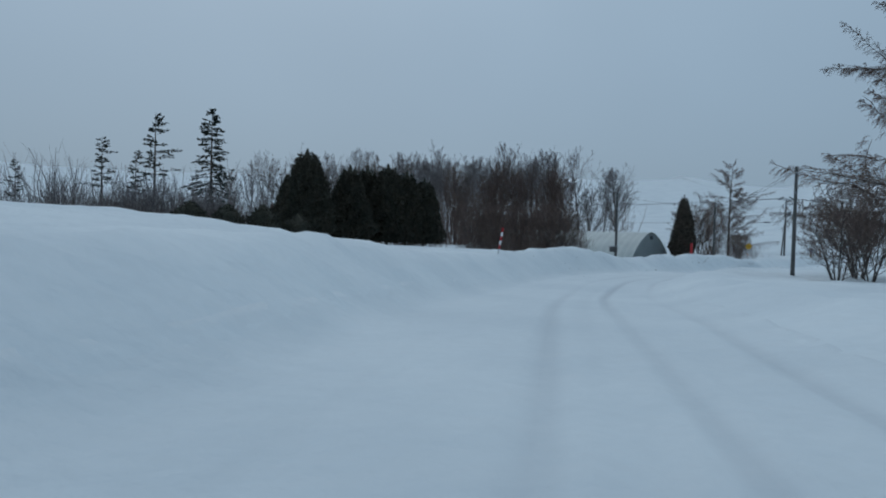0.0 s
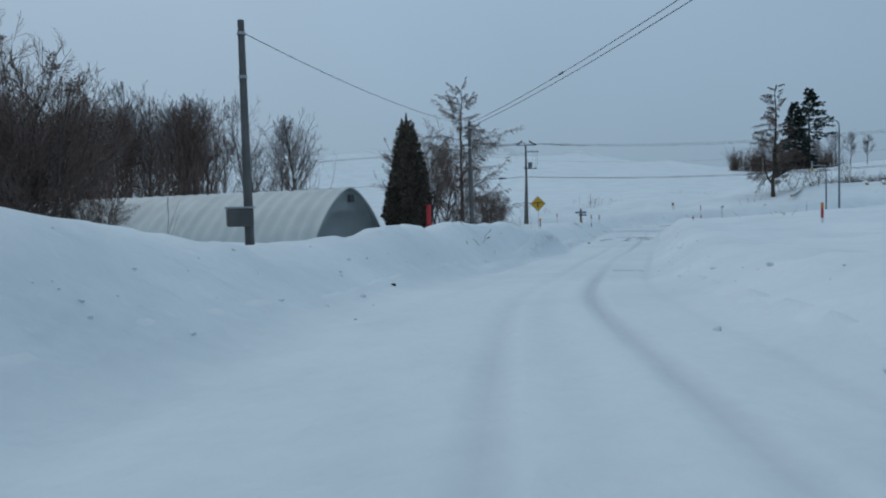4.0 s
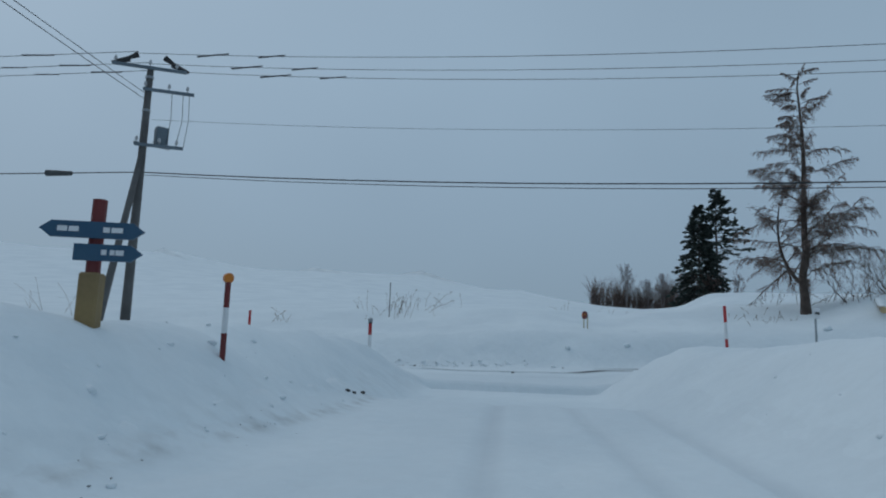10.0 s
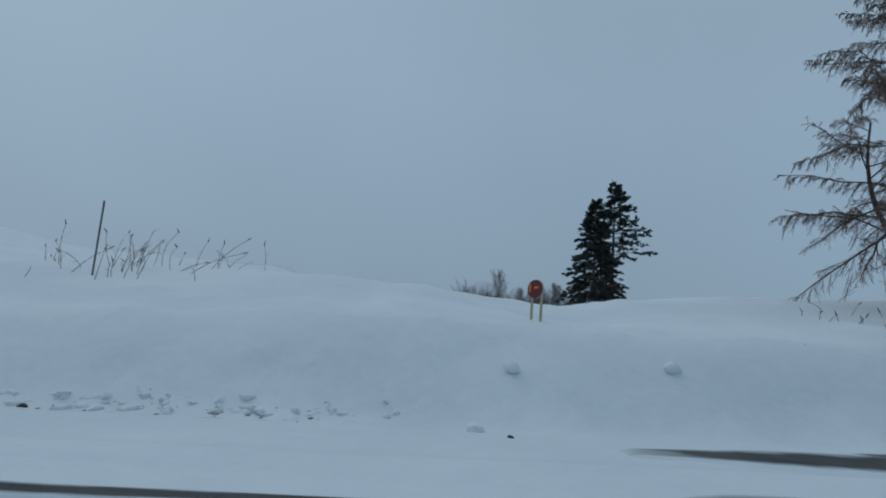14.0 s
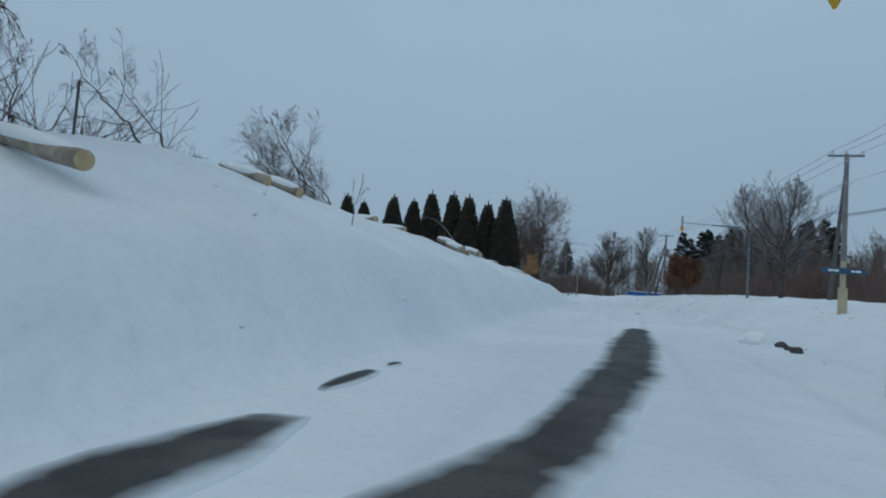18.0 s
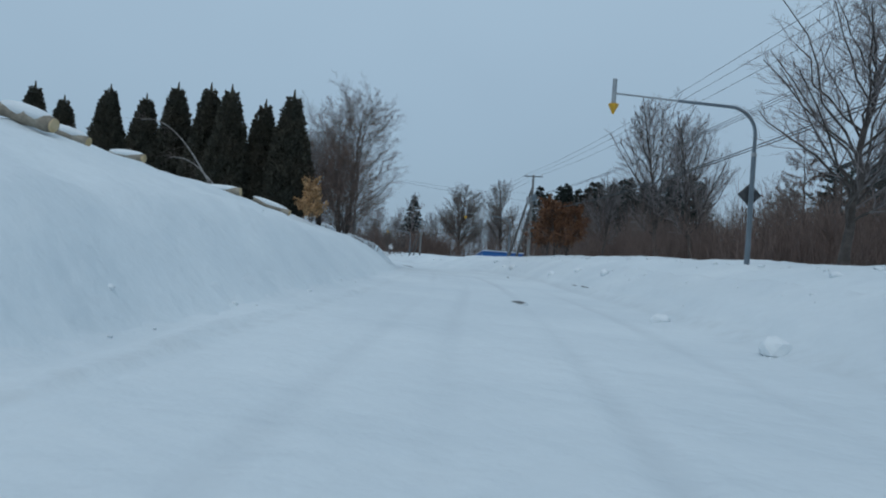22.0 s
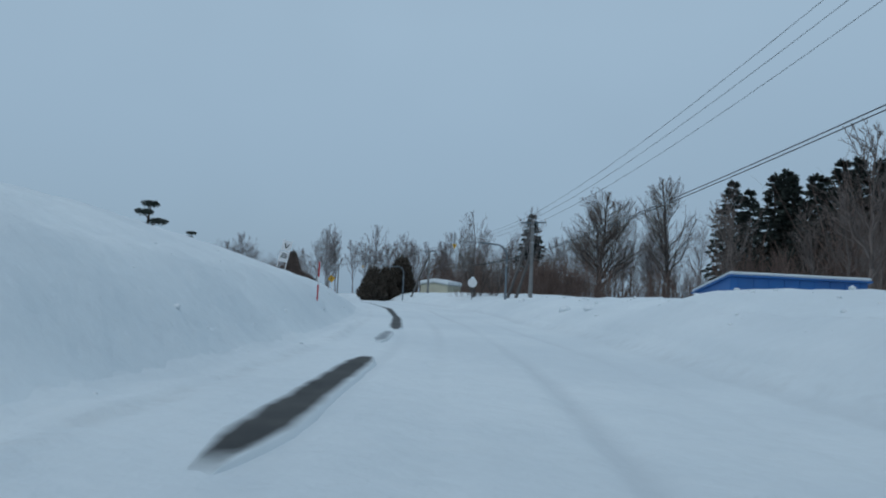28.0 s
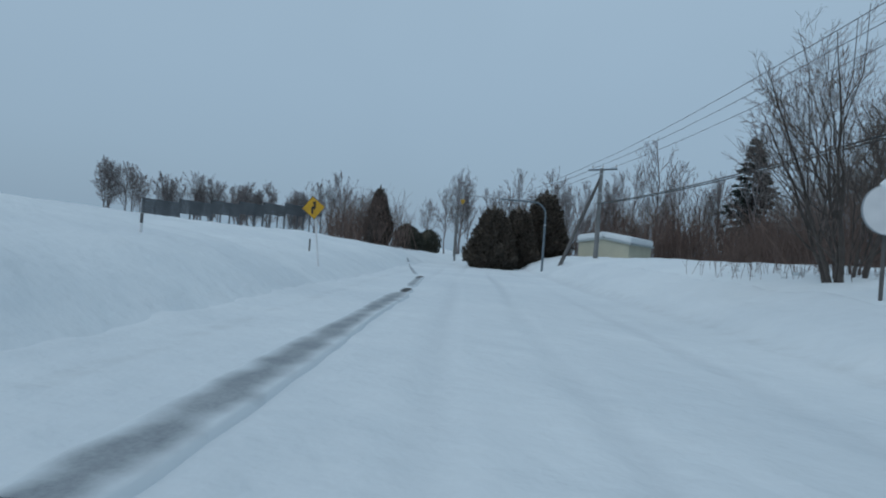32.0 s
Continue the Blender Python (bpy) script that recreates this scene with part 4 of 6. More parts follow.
def gable_house(name, label, x, y, turn, w, d, wall_h, roof_h, wall_mat, roof_mat, snow_deep=0.3, z=None, category="house", eaves=0.5, windows=2):
    """Walls with openings framed on them, a pitched roof and a blanket of snow; ridge along local x."""
    z = ground_at(x, y) - 0.3 if z is None else z
    e = thing(name, x, y, z, turn, label, category)
    bm = bmesh.new()
    pts = [(-d / 2, 0), (d / 2, 0), (d / 2, wall_h), (0, wall_h + roof_h), (-d / 2, wall_h)]
    for sx in (-w / 2, w / 2):
        bm.faces.new([bm.verts.new((sx, py, pz)) for py, pz in pts])
    bm.verts.ensure_lookup_table()
    for k in range(5):
        q = (k + 1) % 5
        if k not in (2, 3):
            bm.faces.new([bm.verts[k], bm.verts[q], bm.verts[5 + q], bm.verts[5 + k]])
    bmesh.ops.recalc_face_normals(bm, faces=bm.faces[:])
    part("wall", bm, wall_mat, e)
    run = d / 2 + eaves
    drop = roof_h * run / (d / 2)
    for s in (-1, 1):
        for nm, mat, lo, hi, over, lab in (("roof", roof_mat, 0.02, 0.14, 0.0, ""), ("roof_snow", CAP, 0.145, 0.145 + snow_deep, -0.06, "thick settled snow on the roof")):
            bm = bmesh.new()
            ex = w / 2 + eaves + over
            top = wall_h + roof_h
            prof = [(0, top + lo), (s * (run + over), top - drop + lo), (s * (run + over), top - drop + hi), (0, top + hi)]
            for sx in (-ex, ex):
                bm.faces.new([bm.verts.new((sx, py, pz)) for py, pz in prof])
            bm.verts.ensure_lookup_table()
            for k in range(4):
                q = (k + 1) % 4
                bm.faces.new([bm.verts[k], bm.verts[q], bm.verts[4 + q], bm.verts[4 + k]])
            bmesh.ops.recalc_face_normals(bm, faces=bm.faces[:])
            if mat is CAP:
                bmesh.ops.bevel(bm, geom=bm.edges[:], offset=min(0.1, snow_deep * 0.4), segments=2, affect="EDGES")
            part(nm, bm, mat, e, lab)
    for k in range(windows):
        wx = (k + 0.5) / windows * w - w / 2
        for s in (-1, 1):
            win = part("window", block(bmesh.new(), (wx - 0.55, s * d / 2 - 0.04, wall_h * 0.4), (wx + 0.55, s * d / 2 + 0.04, wall_h * 0.8)), GLASS, e)
            for q in (-0.58, 0.58, 0.0):
                part("frame", block(bmesh.new(), (wx + q - 0.03, s * d / 2 - 0.06, wall_h * 0.4 - 0.04), (wx + q + 0.03, s * d / 2 + 0.06, wall_h * 0.8 + 0.04)), WHITE, win)
    return e


# ---- poles, lamps, signs ----
def utility_pole(x, y, top, label, mat=CONCRETE, arms=(), strut=None, boxes=(), thick=0.15, turn=0.0, group="utility poles", z=None):
    z0 = ground_at(x, y) - 0.5 if z is None else z
    h = top - z0
    e = thing("utility_pole", x, y, z0, turn, label, "utility pole", group)
    part("pole", bar(bmesh.new(), (0, 0, 0), (0, 0, h), thick, thick * 0.66, 14), mat, e)
    for up, half, ang, *slide in arms:
        slide = slide[0] if slide else 0.0
        c, s = math.cos(radians(ang)), math.sin(radians(ang))
        bm = block(bmesh.new(), (slide - half, -0.2, h - up - 0.05), (slide + half, -0.1, h - up + 0.05), 0.01)
        bmesh.ops.rotate(bm, verts=bm.verts[:], cent=(0, 0, 0), matrix=Matrix.Rotation(radians(ang), 3, "Z"))
        arm = part("crossarm", bm, STEEL_BLUE, e)
        for q in (-0.92, 0.0, 0.72) if half > 0.7 else (-0.8, 0.8):
            bm = bmesh.new()
            px, py = (slide + q * half) * c + 0.15 * s, (slide + q * half) * s - 0.15 * c
            bar(bm, (px, py, h - up + 0.05), (px, py, h - up + 0.16), 0.02, sides=8)
            bar(bm, (px, py, h - up + 0.14), (px, py, h - up + 0.2), 0.06, 0.05, 10)
            bar(bm, (px, py, h - up + 0.2), (px, py, h - up + 0.27), 0.045, 0.03, 10)
            part("insulator", bm, PORCELAIN, arm)
    for up in (0.35, 1.5):
        part("band", bar(bmesh.new(), (0, 0, h - up - 0.04), (0, 0, h - up + 0.04), thick * 0.72 + 0.02, sides=14), STEEL, e)
    for sx, sy, up in strut or ():
        sz = ground_at(sx, sy) - 0.3 - z0
        inv = Matrix.Rotation(-radians(turn), 4, "Z")
        q = inv @ Vector((sx - x, sy - y, sz))
        part("strut", bar(bmesh.new(), q, (0, 0, h - up), thick * 0.75, thick * 0.55, 12), POLE_DARK, e, "leaning brace pole")
    for px, py, up, kind in boxes:
        if kind == "can":
            b = part("transformer", bar(bmesh.new(), (px, py, h - up), (px, py, h - up + 0.75), 0.24, sides=16), STEEL, e, "grey transformer can")
            part("lid", bar(bmesh.new(), (px, py, h - up + 0.75), (px, py, h - up + 0.83), 0.26, 0.2, 16), STEEL, b)
        elif kind == "meter":
            b = part("meter_box", block(bmesh.new(), (px - 0.33, py - 0.2, up), (px + 0.33, py + 0.16, up + 0.48), 0.03), POLE_DARK, e, "weathered meter box low on the pole")
            part("box_lid", block(bmesh.new(), (px - 0.36, py - 0.24, up + 0.48), (px + 0.36, py + 0.18, up + 0.53)), STEEL, b)
        else:
            part("switch_box", block(bmesh.new(), (px - 0.2, py - 0.16, h - up), (px + 0.2, py + 0.16, h - up + 0.64), 0.03), STEEL_BLUE, e)
            part("bracket", block(bmesh.new(), (min(px, 0) - 0.3, py - 0.03, h - up - 0.07), (max(px, 0) + 0.3, py + 0.03, h - up)), STEEL, e)
    return e


def cable(a, b, sag, radius=0.012, label="thin black overhead cable strung between poles", joints=(), group="overhead cables"):
    """A hanging cable with its fittings; it starts at a, and its own origin lies there."""
    a, b = np.array(a, float), np.array(b, float)
    u = np.linspace(0, 1, 25)[:, None]
    pts = (b - a) * u
    pts[:, 2] -= (4 * sag * u * (1 - u))[:, 0]
    e = tagged(new("overhead_cable"), label, "cable", group)
    e.matrix_world = pose(*a)
    raw_part("wire", *polytube(pts, np.full(25, radius), 5), CABLE, e)
    for j, long, fat in joints:
        k = (b - a) * j
        k[2] -= 4 * sag * j * (1 - j)
        d = (b - a) / np.linalg.norm(b - a) * long / 2
        part("cable_joint", bar(bmesh.new(), k - d, k + d, fat, fat * 0.7, 8), FITTING, e)
    return e


def arrow_lamp(x, y, arm_to, tip_z, label, sign=None, base_z=None):
    """A swan-neck steel post with a down-pointing road-edge arrow over the verge."""
    z = ground_at(x, y) - 0.3 if base_z is None else base_z
    e = thing("edge_marker_post", x, y, z, 0, label, "road edge marker", "overhead arrow posts")
    ax, ay = arm_to[0] - x, arm_to[1] - y
    reach = math.hypot(ax, ay)
    dx, dy = ax / reach, ay / reach
    top = tip_z + 0.6 - z
    bm = bmesh.new()
    bar(bm, (0, 0, 0), (0, 0, top - 1.55), 0.078, 0.07, 14)
    bar(bm, (0, 0, top - 1.56), (0, 0, top - 0.95), 0.054, 0.052, 14)
    part("post", bm, STEEL_BLUE, e)
    bm = bmesh.new()
    prev = Vector((0, 0, top - 0.95))
    for k in range(1, 9):
        t = k / 8 * math.pi / 2
        q = Vector((dx * 0.8 * (1 - math.cos(t)), dy * 0.8 * (1 - math.cos(t)), top - 0.95 + 0.8 * math.sin(t)))
        bar(bm, prev, q, 0.052, 0.05, 12)
        prev = q
    bar(bm, prev, (dx * (reach * 0.55), dy * (reach * 0.55), top - 0.08), 0.05, 0.045, 12)
    part("neck", bm, STEEL_BLUE, e)
    part("arm", bar(bmesh.new(), (dx * reach * 0.53, dy * reach * 0.53, top - 0.085), (dx * (reach - 0.05), dy * (reach - 0.05), top + 0.02), 0.032, 0.027, 12), STEEL, e)
    part("collar", bar(bmesh.new(), (0, 0, top - 1.6), (0, 0, top - 1.48), 0.082, 0.075, 14), STEEL, e)
    px, py = dx * reach, dy * reach
    arrow = part("arrow_shaft", block(bmesh.new(), (px - 0.055, py - 0.055, top - 0.36), (px + 0.055, py + 0.055, top + 0.46), 0.012), STEEL, e, "white and grey shaft of the arrow")
    bm = bmesh.new()
    bar(bm, (px, py, top - 0.37), (px, py, top - 0.3), 0.14, 0.155, 6)
    bar(bm, (px, py, top - 0.61), (px, py, top - 0.37), 0.02, 0.14, 6)
    part("arrow_head", bm, YELLOW, arrow, "yellow reflective arrow head")
    if sign:
        face_turn, up = sign
        m = Matrix.Translation((0.0, 0.0, up - z)) @ Matrix.Rotation(radians(face_turn), 4, "Z")
        diamond_plate(e, m, 0.36, None, FITTING)
    return e


def diamond_plate(parent, m, half, symbol, back=STEEL):
    """A diamond warning plate, seen face at local -y."""
    bm = block(bmesh.new(), (-half * 0.7071, -0.02, -half * 0.7071), (half * 0.7071, 0.0, half * 0.7071), 0.01)
    bmesh.ops.rotate(bm, verts=bm.verts[:], cent=(0, 0, 0), matrix=Matrix.Rotation(radians(45), 3, "Y"))
    bm.transform(m @ Matrix.Translation((0, -0.12, 0)))
    plate = part("sign_plate", bm, back, parent)
    if symbol:
        bm = block(bmesh.new(), (-half * 0.69, -0.0245, -half * 0.69), (half * 0.69, -0.0205, half * 0.69))
        bmesh.ops.rotate(bm, verts=bm.verts[:], cent=(0, 0, 0), matrix=Matrix.Rotation(radians(45), 3, "Y"))
        bm.transform(m @ Matrix.Translation((0, -0.12, 0)))
        part("sign_border", bm, BLACK, plate, "thin black border")
    bm = block(bmesh.new(), (-half * 0.65, -0.03, -half * 0.65), (half * 0.65, -0.025, half * 0.65))
    bmesh.ops.rotate(bm, verts=bm.verts[:], cent=(0, 0, 0), matrix=Matrix.Rotation(radians(45), 3, "Y"))
    bm.transform(m @ Matrix.Translation((0, -0.12, 0)))
    part("sign_face", bm, YELLOW, plate, "yellow reflective face")
    for lo, hi in symbol or ():
        bm = block(bmesh.new(), (lo[0] * half, -0.038, lo[1] * half), (hi[0] * half, -0.0305, hi[1] * half))
        if len(lo) > 2:
            bmesh.ops.rotate(bm, verts=bm.verts[:], cent=((lo[0] + hi[0]) / 2 * half, 0, (lo[1] + hi[1]) / 2 * half), matrix=Matrix.Rotation(radians(lo[2]), 3, "Y"))
        bm.transform(m @ Matrix.Translation((0, -0.12, 0)))
        part("symbol_bar", bm, BLACK, plate)
    return plate


def warning_sign(name, x, y, mid_z, face, half, symbol, label, lean=0.0, stripes=True):
    z = ground_at(x, y) - 0.4
    e = thing(name, x, y, z, face, label, "road sign", "yellow warning signs")
    e.matrix_world = pose(x, y, z, 0, lean, face)
    up = mid_z - z
    part("post", bar(bmesh.new(), (0, 0, 0), (0, 0, up + half * 0.6), 0.032, sides=12), WHITE, e)
    diamond_plate(e, Matrix.Translation((0, 0, up)), half, symbol)
    for q in (-0.2, 0.2):
        part("clamp", block(bmesh.new(), (-0.06, -0.13, up + q - 0.025), (0.06, 0.05, up + q + 0.025)), STEEL, e)
    if stripes:
        for k, mat in enumerate((RED, WHITE)):
            part("reflector_band", bar(bmesh.new(), (0, 0, 0.95 + 0.3 * k), (0, 0, 1.25 + 0.3 * k), 0.04, sides=12), mat, e)
    return e


def marker_post(x, y, top, colours, label, head=None, radius=0.045, lean=0.0, turn=0.0, name="snow_pole", bury=0.4):
    """A delineator in coloured bands, from the ground up, with an optional head."""
    z = ground_at(x, y) - bury
    h = top - z
    e = thing(name, x, y, z, 0, label, "marker post", "roadside marker posts")
    e.matrix_world = pose(x, y, z, 0, lean, turn)
    n = len(colours)
    for k, mat in enumerate(colours):
        lo = 0 if k == 0 else bury + (h - bury) * k / n
        part("band", bar(bmesh.new(), (0, 0, lo), (0, 0, bury + (h - bury) * (k + 1) / n), radius, sides=12), mat, e)
    if head == "ball":
        bm = bmesh.new()
        bmesh.ops.create_cone(bm, cap_ends=True, segments=18, radius1=0.068, radius2=0.068, depth=0.05, matrix=Matrix.Translation((0, 0, h + 0.055)) @ Matrix.Rotation(radians(90), 4, "X"))
        part("reflector", bm, ORANGE, e, "round orange reflector")
    if head == "plate":
        part("plate", block(bmesh.new(), (-0.2, -0.05, h - 0.15), (0.2, -0.035, h + 0.15), 0.01), WHITE, e, "small white plate")
        part("plate_band", block(bmesh.new(), (-0.14, -0.058, h - 0.03), (0.14, -0.0505, h + 0.04)), BLACK, e)
    if head == "globe":
        part("collar", bar(bmesh.new(), (0, 0, h - 0.01), (0, 0, h + 0.03), radius * 1.15, sides=12), FITTING, e, "dark collar")
        bm = bmesh.new()
        bmesh.ops.create_uvsphere(bm, u_segments=16, v_segments=10, radius=0.075, matrix=Matrix.Translation((0, 0, h + 0.09)))
        part("reflector", bm, STEEL, e, "pale round reflector")
    return e


# ---- buildings ----
quonset(25.0, 78.3, 9.2, 27.0, 3.7, 43.8)
gable_house("farmhouse", "brown-roofed farmhouse half hidden behind dark arborvitae", -21.5, 105.5, 25, 11, 7, 4.2, 2.2, CREAM, ROOF_BROWN, 0.35, windows=3)
gable_house("storage_shed", "cream-walled shed with thick snow on its roof", 216.4, -30.6, -58, 5.6, 4.4, 1.62, 0.35, CREAM, TIN_GREY, 0.52, z=0.78, category="shed", eaves=0.2, windows=0)


def blue_shed(x, y, turn):
    """A low lean-to with blue sheet-metal walls; its roof falls away from the high wall and carries snow."""
    z = -0.6
    e = thing("blue_shed", x, y, z, turn, "low blue sheet metal building under a snow-covered lean-to roof", "building")
    w, d, h, low = 5.4, 3.1, 2.1, 1.5
    bm = bmesh.new()
    pts = [(0, 0), (d, 0), (d, low), (0, h)]
    for sx in (0, w):
        bm.faces.new([bm.verts.new((sx, py, pz)) for py, pz in pts])
    bm.verts.ensure_lookup_table()
    for k in range(4):
        q = (k + 1) % 4
        bm.faces.new([bm.verts[k], bm.verts[q], bm.verts[4 + q], bm.verts[4 + k]])
    bmesh.ops.recalc_face_normals(bm, faces=bm.faces[:])
    part("wall", bm, TIN_BLUE, e)
    for nm, mat, lo, hi, over, lab in (("roof", TIN_BLUE, 0.01, 0.07, 0.12, ""), ("roof_snow", CAP, 0.074, 0.2, 0.1, "snow lying on the roof")):
        bm = bmesh.new()
        fall = (h - low) / d * 0.15
        prof = [(-0.15, h + fall + lo), (d + 0.15, low - fall + lo), (d + 0.15, low - fall + hi), (-0.15, h + fall + hi)]
        for sx in (-over, w + over):
            bm.faces.new([bm.verts.new((sx, py, pz)) for py, pz in prof])
        bm.verts.ensure_lookup_table()
        for k in range(4):
            q = (k + 1) % 4
            bm.faces.new([bm.verts[k], bm.verts[q], bm.verts[4 + q], bm.verts[4 + k]])
        bmesh.ops.recalc_face_normals(bm, faces=bm.faces[:])
        if mat is CAP:
            bmesh.ops.bevel(bm, geom=bm.edges[:], offset=0.05, segments=2, affect="EDGES")
        part(nm, bm, mat, e, lab)
    for k in range(9):
        part("rib", block(bmesh.new(), (0.3 + k * 0.6, -0.03, 0), (0.34 + k * 0.6, 0.005, h - 0.02)), TIN_BLUE, e)
    return e


blue_shed(146.3, 6.3, -122.7)

# ---- poles and cables ----
utility_pole(15.3, 58.5, 4.5, "weathered pole with a meter box low on its shaft", POLE_DARK, boxes=((-0.25, -0.1, 1.15, "meter"),), thick=0.13)
utility_pole(19.3, 35.6, 4.7, "dark wooden service pole beside bare shrubs", POLE_DARK, thick=0.12)
utility_pole(30.8, 74.0, 4.6, "dark service pole standing among bare trees", POLE_DARK, thick=0.14)
utility_pole(54.9, 104.3, 7.15, "braced utility pole with crossarms and a switch box", POLE_DARK, ((0.05, 1.15, -22), (0.8, 0.8, -22, 0.65), (2.7, 0.75, -22, 0.5)), ((53.75, 103.05, 2.9),), ((0.55, 0.0, 2.6, "switch"),), 0.16)
utility_pole(89.7, 57.6, 7.6, "grey concrete utility pole with a crossarm and a heavy brace", CONCRETE, ((0.05, 0.85, 40),), ((91.6, 55.0, 0.7),), (), 0.16)
utility_pole(131.8, 16.6, 9.25, "concrete utility pole carrying transformers, with two braces", CONCRETE, ((0.08, 0.95, 35), (2.9, 0.6, 35)), ((133.9, 17.2, 1.1), (133.0, 17.0, 3.0)), ((0.42, 0.0, 3.0, "can"), (-0.35, 0.1, 2.6, "switch")), 0.17)
utility_pole(166.9, -2.8, 6.0, "concrete utility pole with a crossarm and a brace", CONCRETE, ((0.05, 0.95, 28),), ((168.6, -2.0, 0.3), (168.0, -2.3, 2.0)), (), 0.16)
utility_pole(202.0, -18.2, 6.35, "utility pole with a crossarm and a brace near a shed", CONCRETE, ((0.05, 0.95, 25),), ((203.1, -16.3, 0.5),), (), 0.16)
utility_pole(140.8, 32.2, 7.8, "slim dark pole leaning at the top of a snowbank", POLE_DARK, thick=0.13)
utility_pole(305.0, -54.5, 8.4, "far utility pole with a crossarm", CONCRETE, ((0.1, 0.9, 25),), thick=0.15)
utility_pole(256.0, -33.0, 6.5, "far utility pole with a crossarm", CONCRETE, ((0.1, 0.9, 25),), thick=0.15)
utility_pole(10.0, 146.0, 6.5, "utility pole beside a far stretch of road", POLE_DARK, ((0.1, 0.9, 20),), thick=0.15)


def span(a, b, offs, za, zb, sag, radius=0.012, joints=()):
    """Parallel cables between two poles, offs metres to the side of the line between them."""
    d = np.array([b[0] - a[0], b[1] - a[1]])
    d /= np.linalg.norm(d)
    n = np.array([-d[1], d[0]])
    for k, o in enumerate(offs):
        cable((a[0] + n[0] * o, a[1] + n[1] * o, za), (b[0] + n[0] * o, b[1] + n[1] * o, zb), sag * (1 + 0.03 * k), radius, joints=[(j + 0.012 * k, long, fat) for j, long, fat in joints])


junction_pole = next(o for o in bpy.data.objects if o.name.startswith("utility_pole") and abs(o.location.x - 54.9) < 0.01)
up0 = 7.15 - junction_pole.location.z
for px, dz in ((-1.2, 0.02), (-0.75, 0.22), (0.75, 0.22), (1.2, 0.02)):
    c, sn = math.cos(radians(-22)), math.sin(radians(-22))
    q = (px * c, px * sn, up0 + dz)
    w = (px * c * 0.55, px * sn * 0.55, up0 + dz + 0.2)
    part("jumper_cover", bar(bmesh.new(), q, w, 0.05, 0.11, 8), CABLE, junction_pole, "dark cover on a jumper wire")
for px, pull in ((0.75, 0.05), (1.1, 0.1), (1.3, 0.06)):
    drop = [Vector((px * c + 0.15 * sn, px * sn - 0.15 * c, up0 - 0.78)), Vector((px * c, px * sn - 0.1, up0 - 1.7)), Vector(((px - pull) * c, (px - pull) * sn, up0 - 2.62))]
    bm = bmesh.new()
    bar(bm, drop[0], drop[1], 0.009, sides=6), bar(bm, drop[1], drop[2], 0.009, sides=6)
    part("dropper_wire", bm, CABLE, junction_pole)
PC, PE, PF, PG, PP, PB, PA, PS, PQ = (54.9, 104.3), (89.7, 57.6), (131.8, 16.6), (166.9, -2.8), (202.0, -18.2), (30.8, 74.0), (15.3, 58.5), (19.3, 35.6), (140.8, 32.2)
HIGH = (-0.85, 0.0, 0.62)
span(PC, PE, HIGH, 7.3, 7.8, 1.75, 0.009, ((0.05, 1.1, 0.03), (0.085, 0.9, 0.026)))
span(PC, PE, (0.0,), 3.55, 4.5, 1.38, 0.02)
span(PC, PE, (0.16,), 3.5, 4.4, 1.42, 0.012)
span(PC, PE, (0.3,), 5.45, 6.0, 1.6, 0.006)
span((10.0, 146.0), PC, HIGH, 6.8, 7.35, 0.6, 0.011, ((0.945, 1.1, 0.03), (0.91, 0.9, 0.026)))
span((10.0, 146.0), PC, (0.0,), 4.0, 3.55, 0.6, 0.02, ((0.955, 0.85, 0.11),))
span(PE, PF, HIGH, 7.8, 9.4, 0.6, 0.009)
span(PE, PF, (0.1, 0.35), 4.7, 5.6, 0.8, 0.017)
span(PE, PF, (-0.3, -0.1, 0.1), 6.1, 7.2, 0.7, 0.009, ((0.42, 0.5, 0.04),))
span(PF, PG, HIGH, 9.4, 6.2, 0.7, 0.009, ((0.1, 0.5, 0.03),))
span(PF, PG, (0.1, 0.35), 5.5, 3.6, 0.3, 0.017)
span(PG, PP, HIGH, 6.2, 6.55, 0.35, 0.009)
span(PG, PP, (0.1, 0.35), 3.6, 4.2, 0.35, 0.02)
span(PP, (256.0, -33.0), HIGH, 6.55, 6.6, 0.5, 0.012)
span((256.0, -33.0), (305.0, -54.5), HIGH, 6.6, 8.5, 0.5, 0.012)
cable((*PA, 4.2), (*PB, 4.4), 0.35, 0.011)
cable((*PS, 4.6), (*PB, 4.5), 0.5, 0.012, joints=((0.62, 0.4, 0.04),))
cable((*PS, 4.4), (*PB, 4.3), 0.5, 0.012)
cable((*PB, 4.5), (*PC, 6.2), 0.4, 0.011)
cable((*PB, 4.3), (*PC, 6.0), 0.4, 0.011)
cable((*PS, 4.6), (66.0, 62.0, 8.6), 0.3, 0.011, joints=((0.55, 0.9, 0.04),))
cable((*PF, 6.6), (*PQ, 7.6), 0.35, 0.01)
cable((*PF, 7.4), (*PQ, 7.7), 0.45, 0.008)

# ---- overhead arrow posts and lamps ----
SWAN = "grey-blue swan-neck steel post holding a yellow down arrow"
arrow_lamp(75.9, 82.6, (77.2, 85.0), 2.85, SWAN)
arrow_lamp(98.3, 51.8, (101.5, 54.6), 4.38, "swan-neck steel post with a down arrow and a grey-backed diamond sign", sign=(41, 2.25))
arrow_lamp(131.4, 20.4, (134.3, 23.8), 4.0, SWAN)
arrow_lamp(166.7, -0.3, (168.6, 2.8), 3.67, SWAN)
arrow_lamp(204.7, -16.2, (207.2, -11.6), 3.75, SWAN)


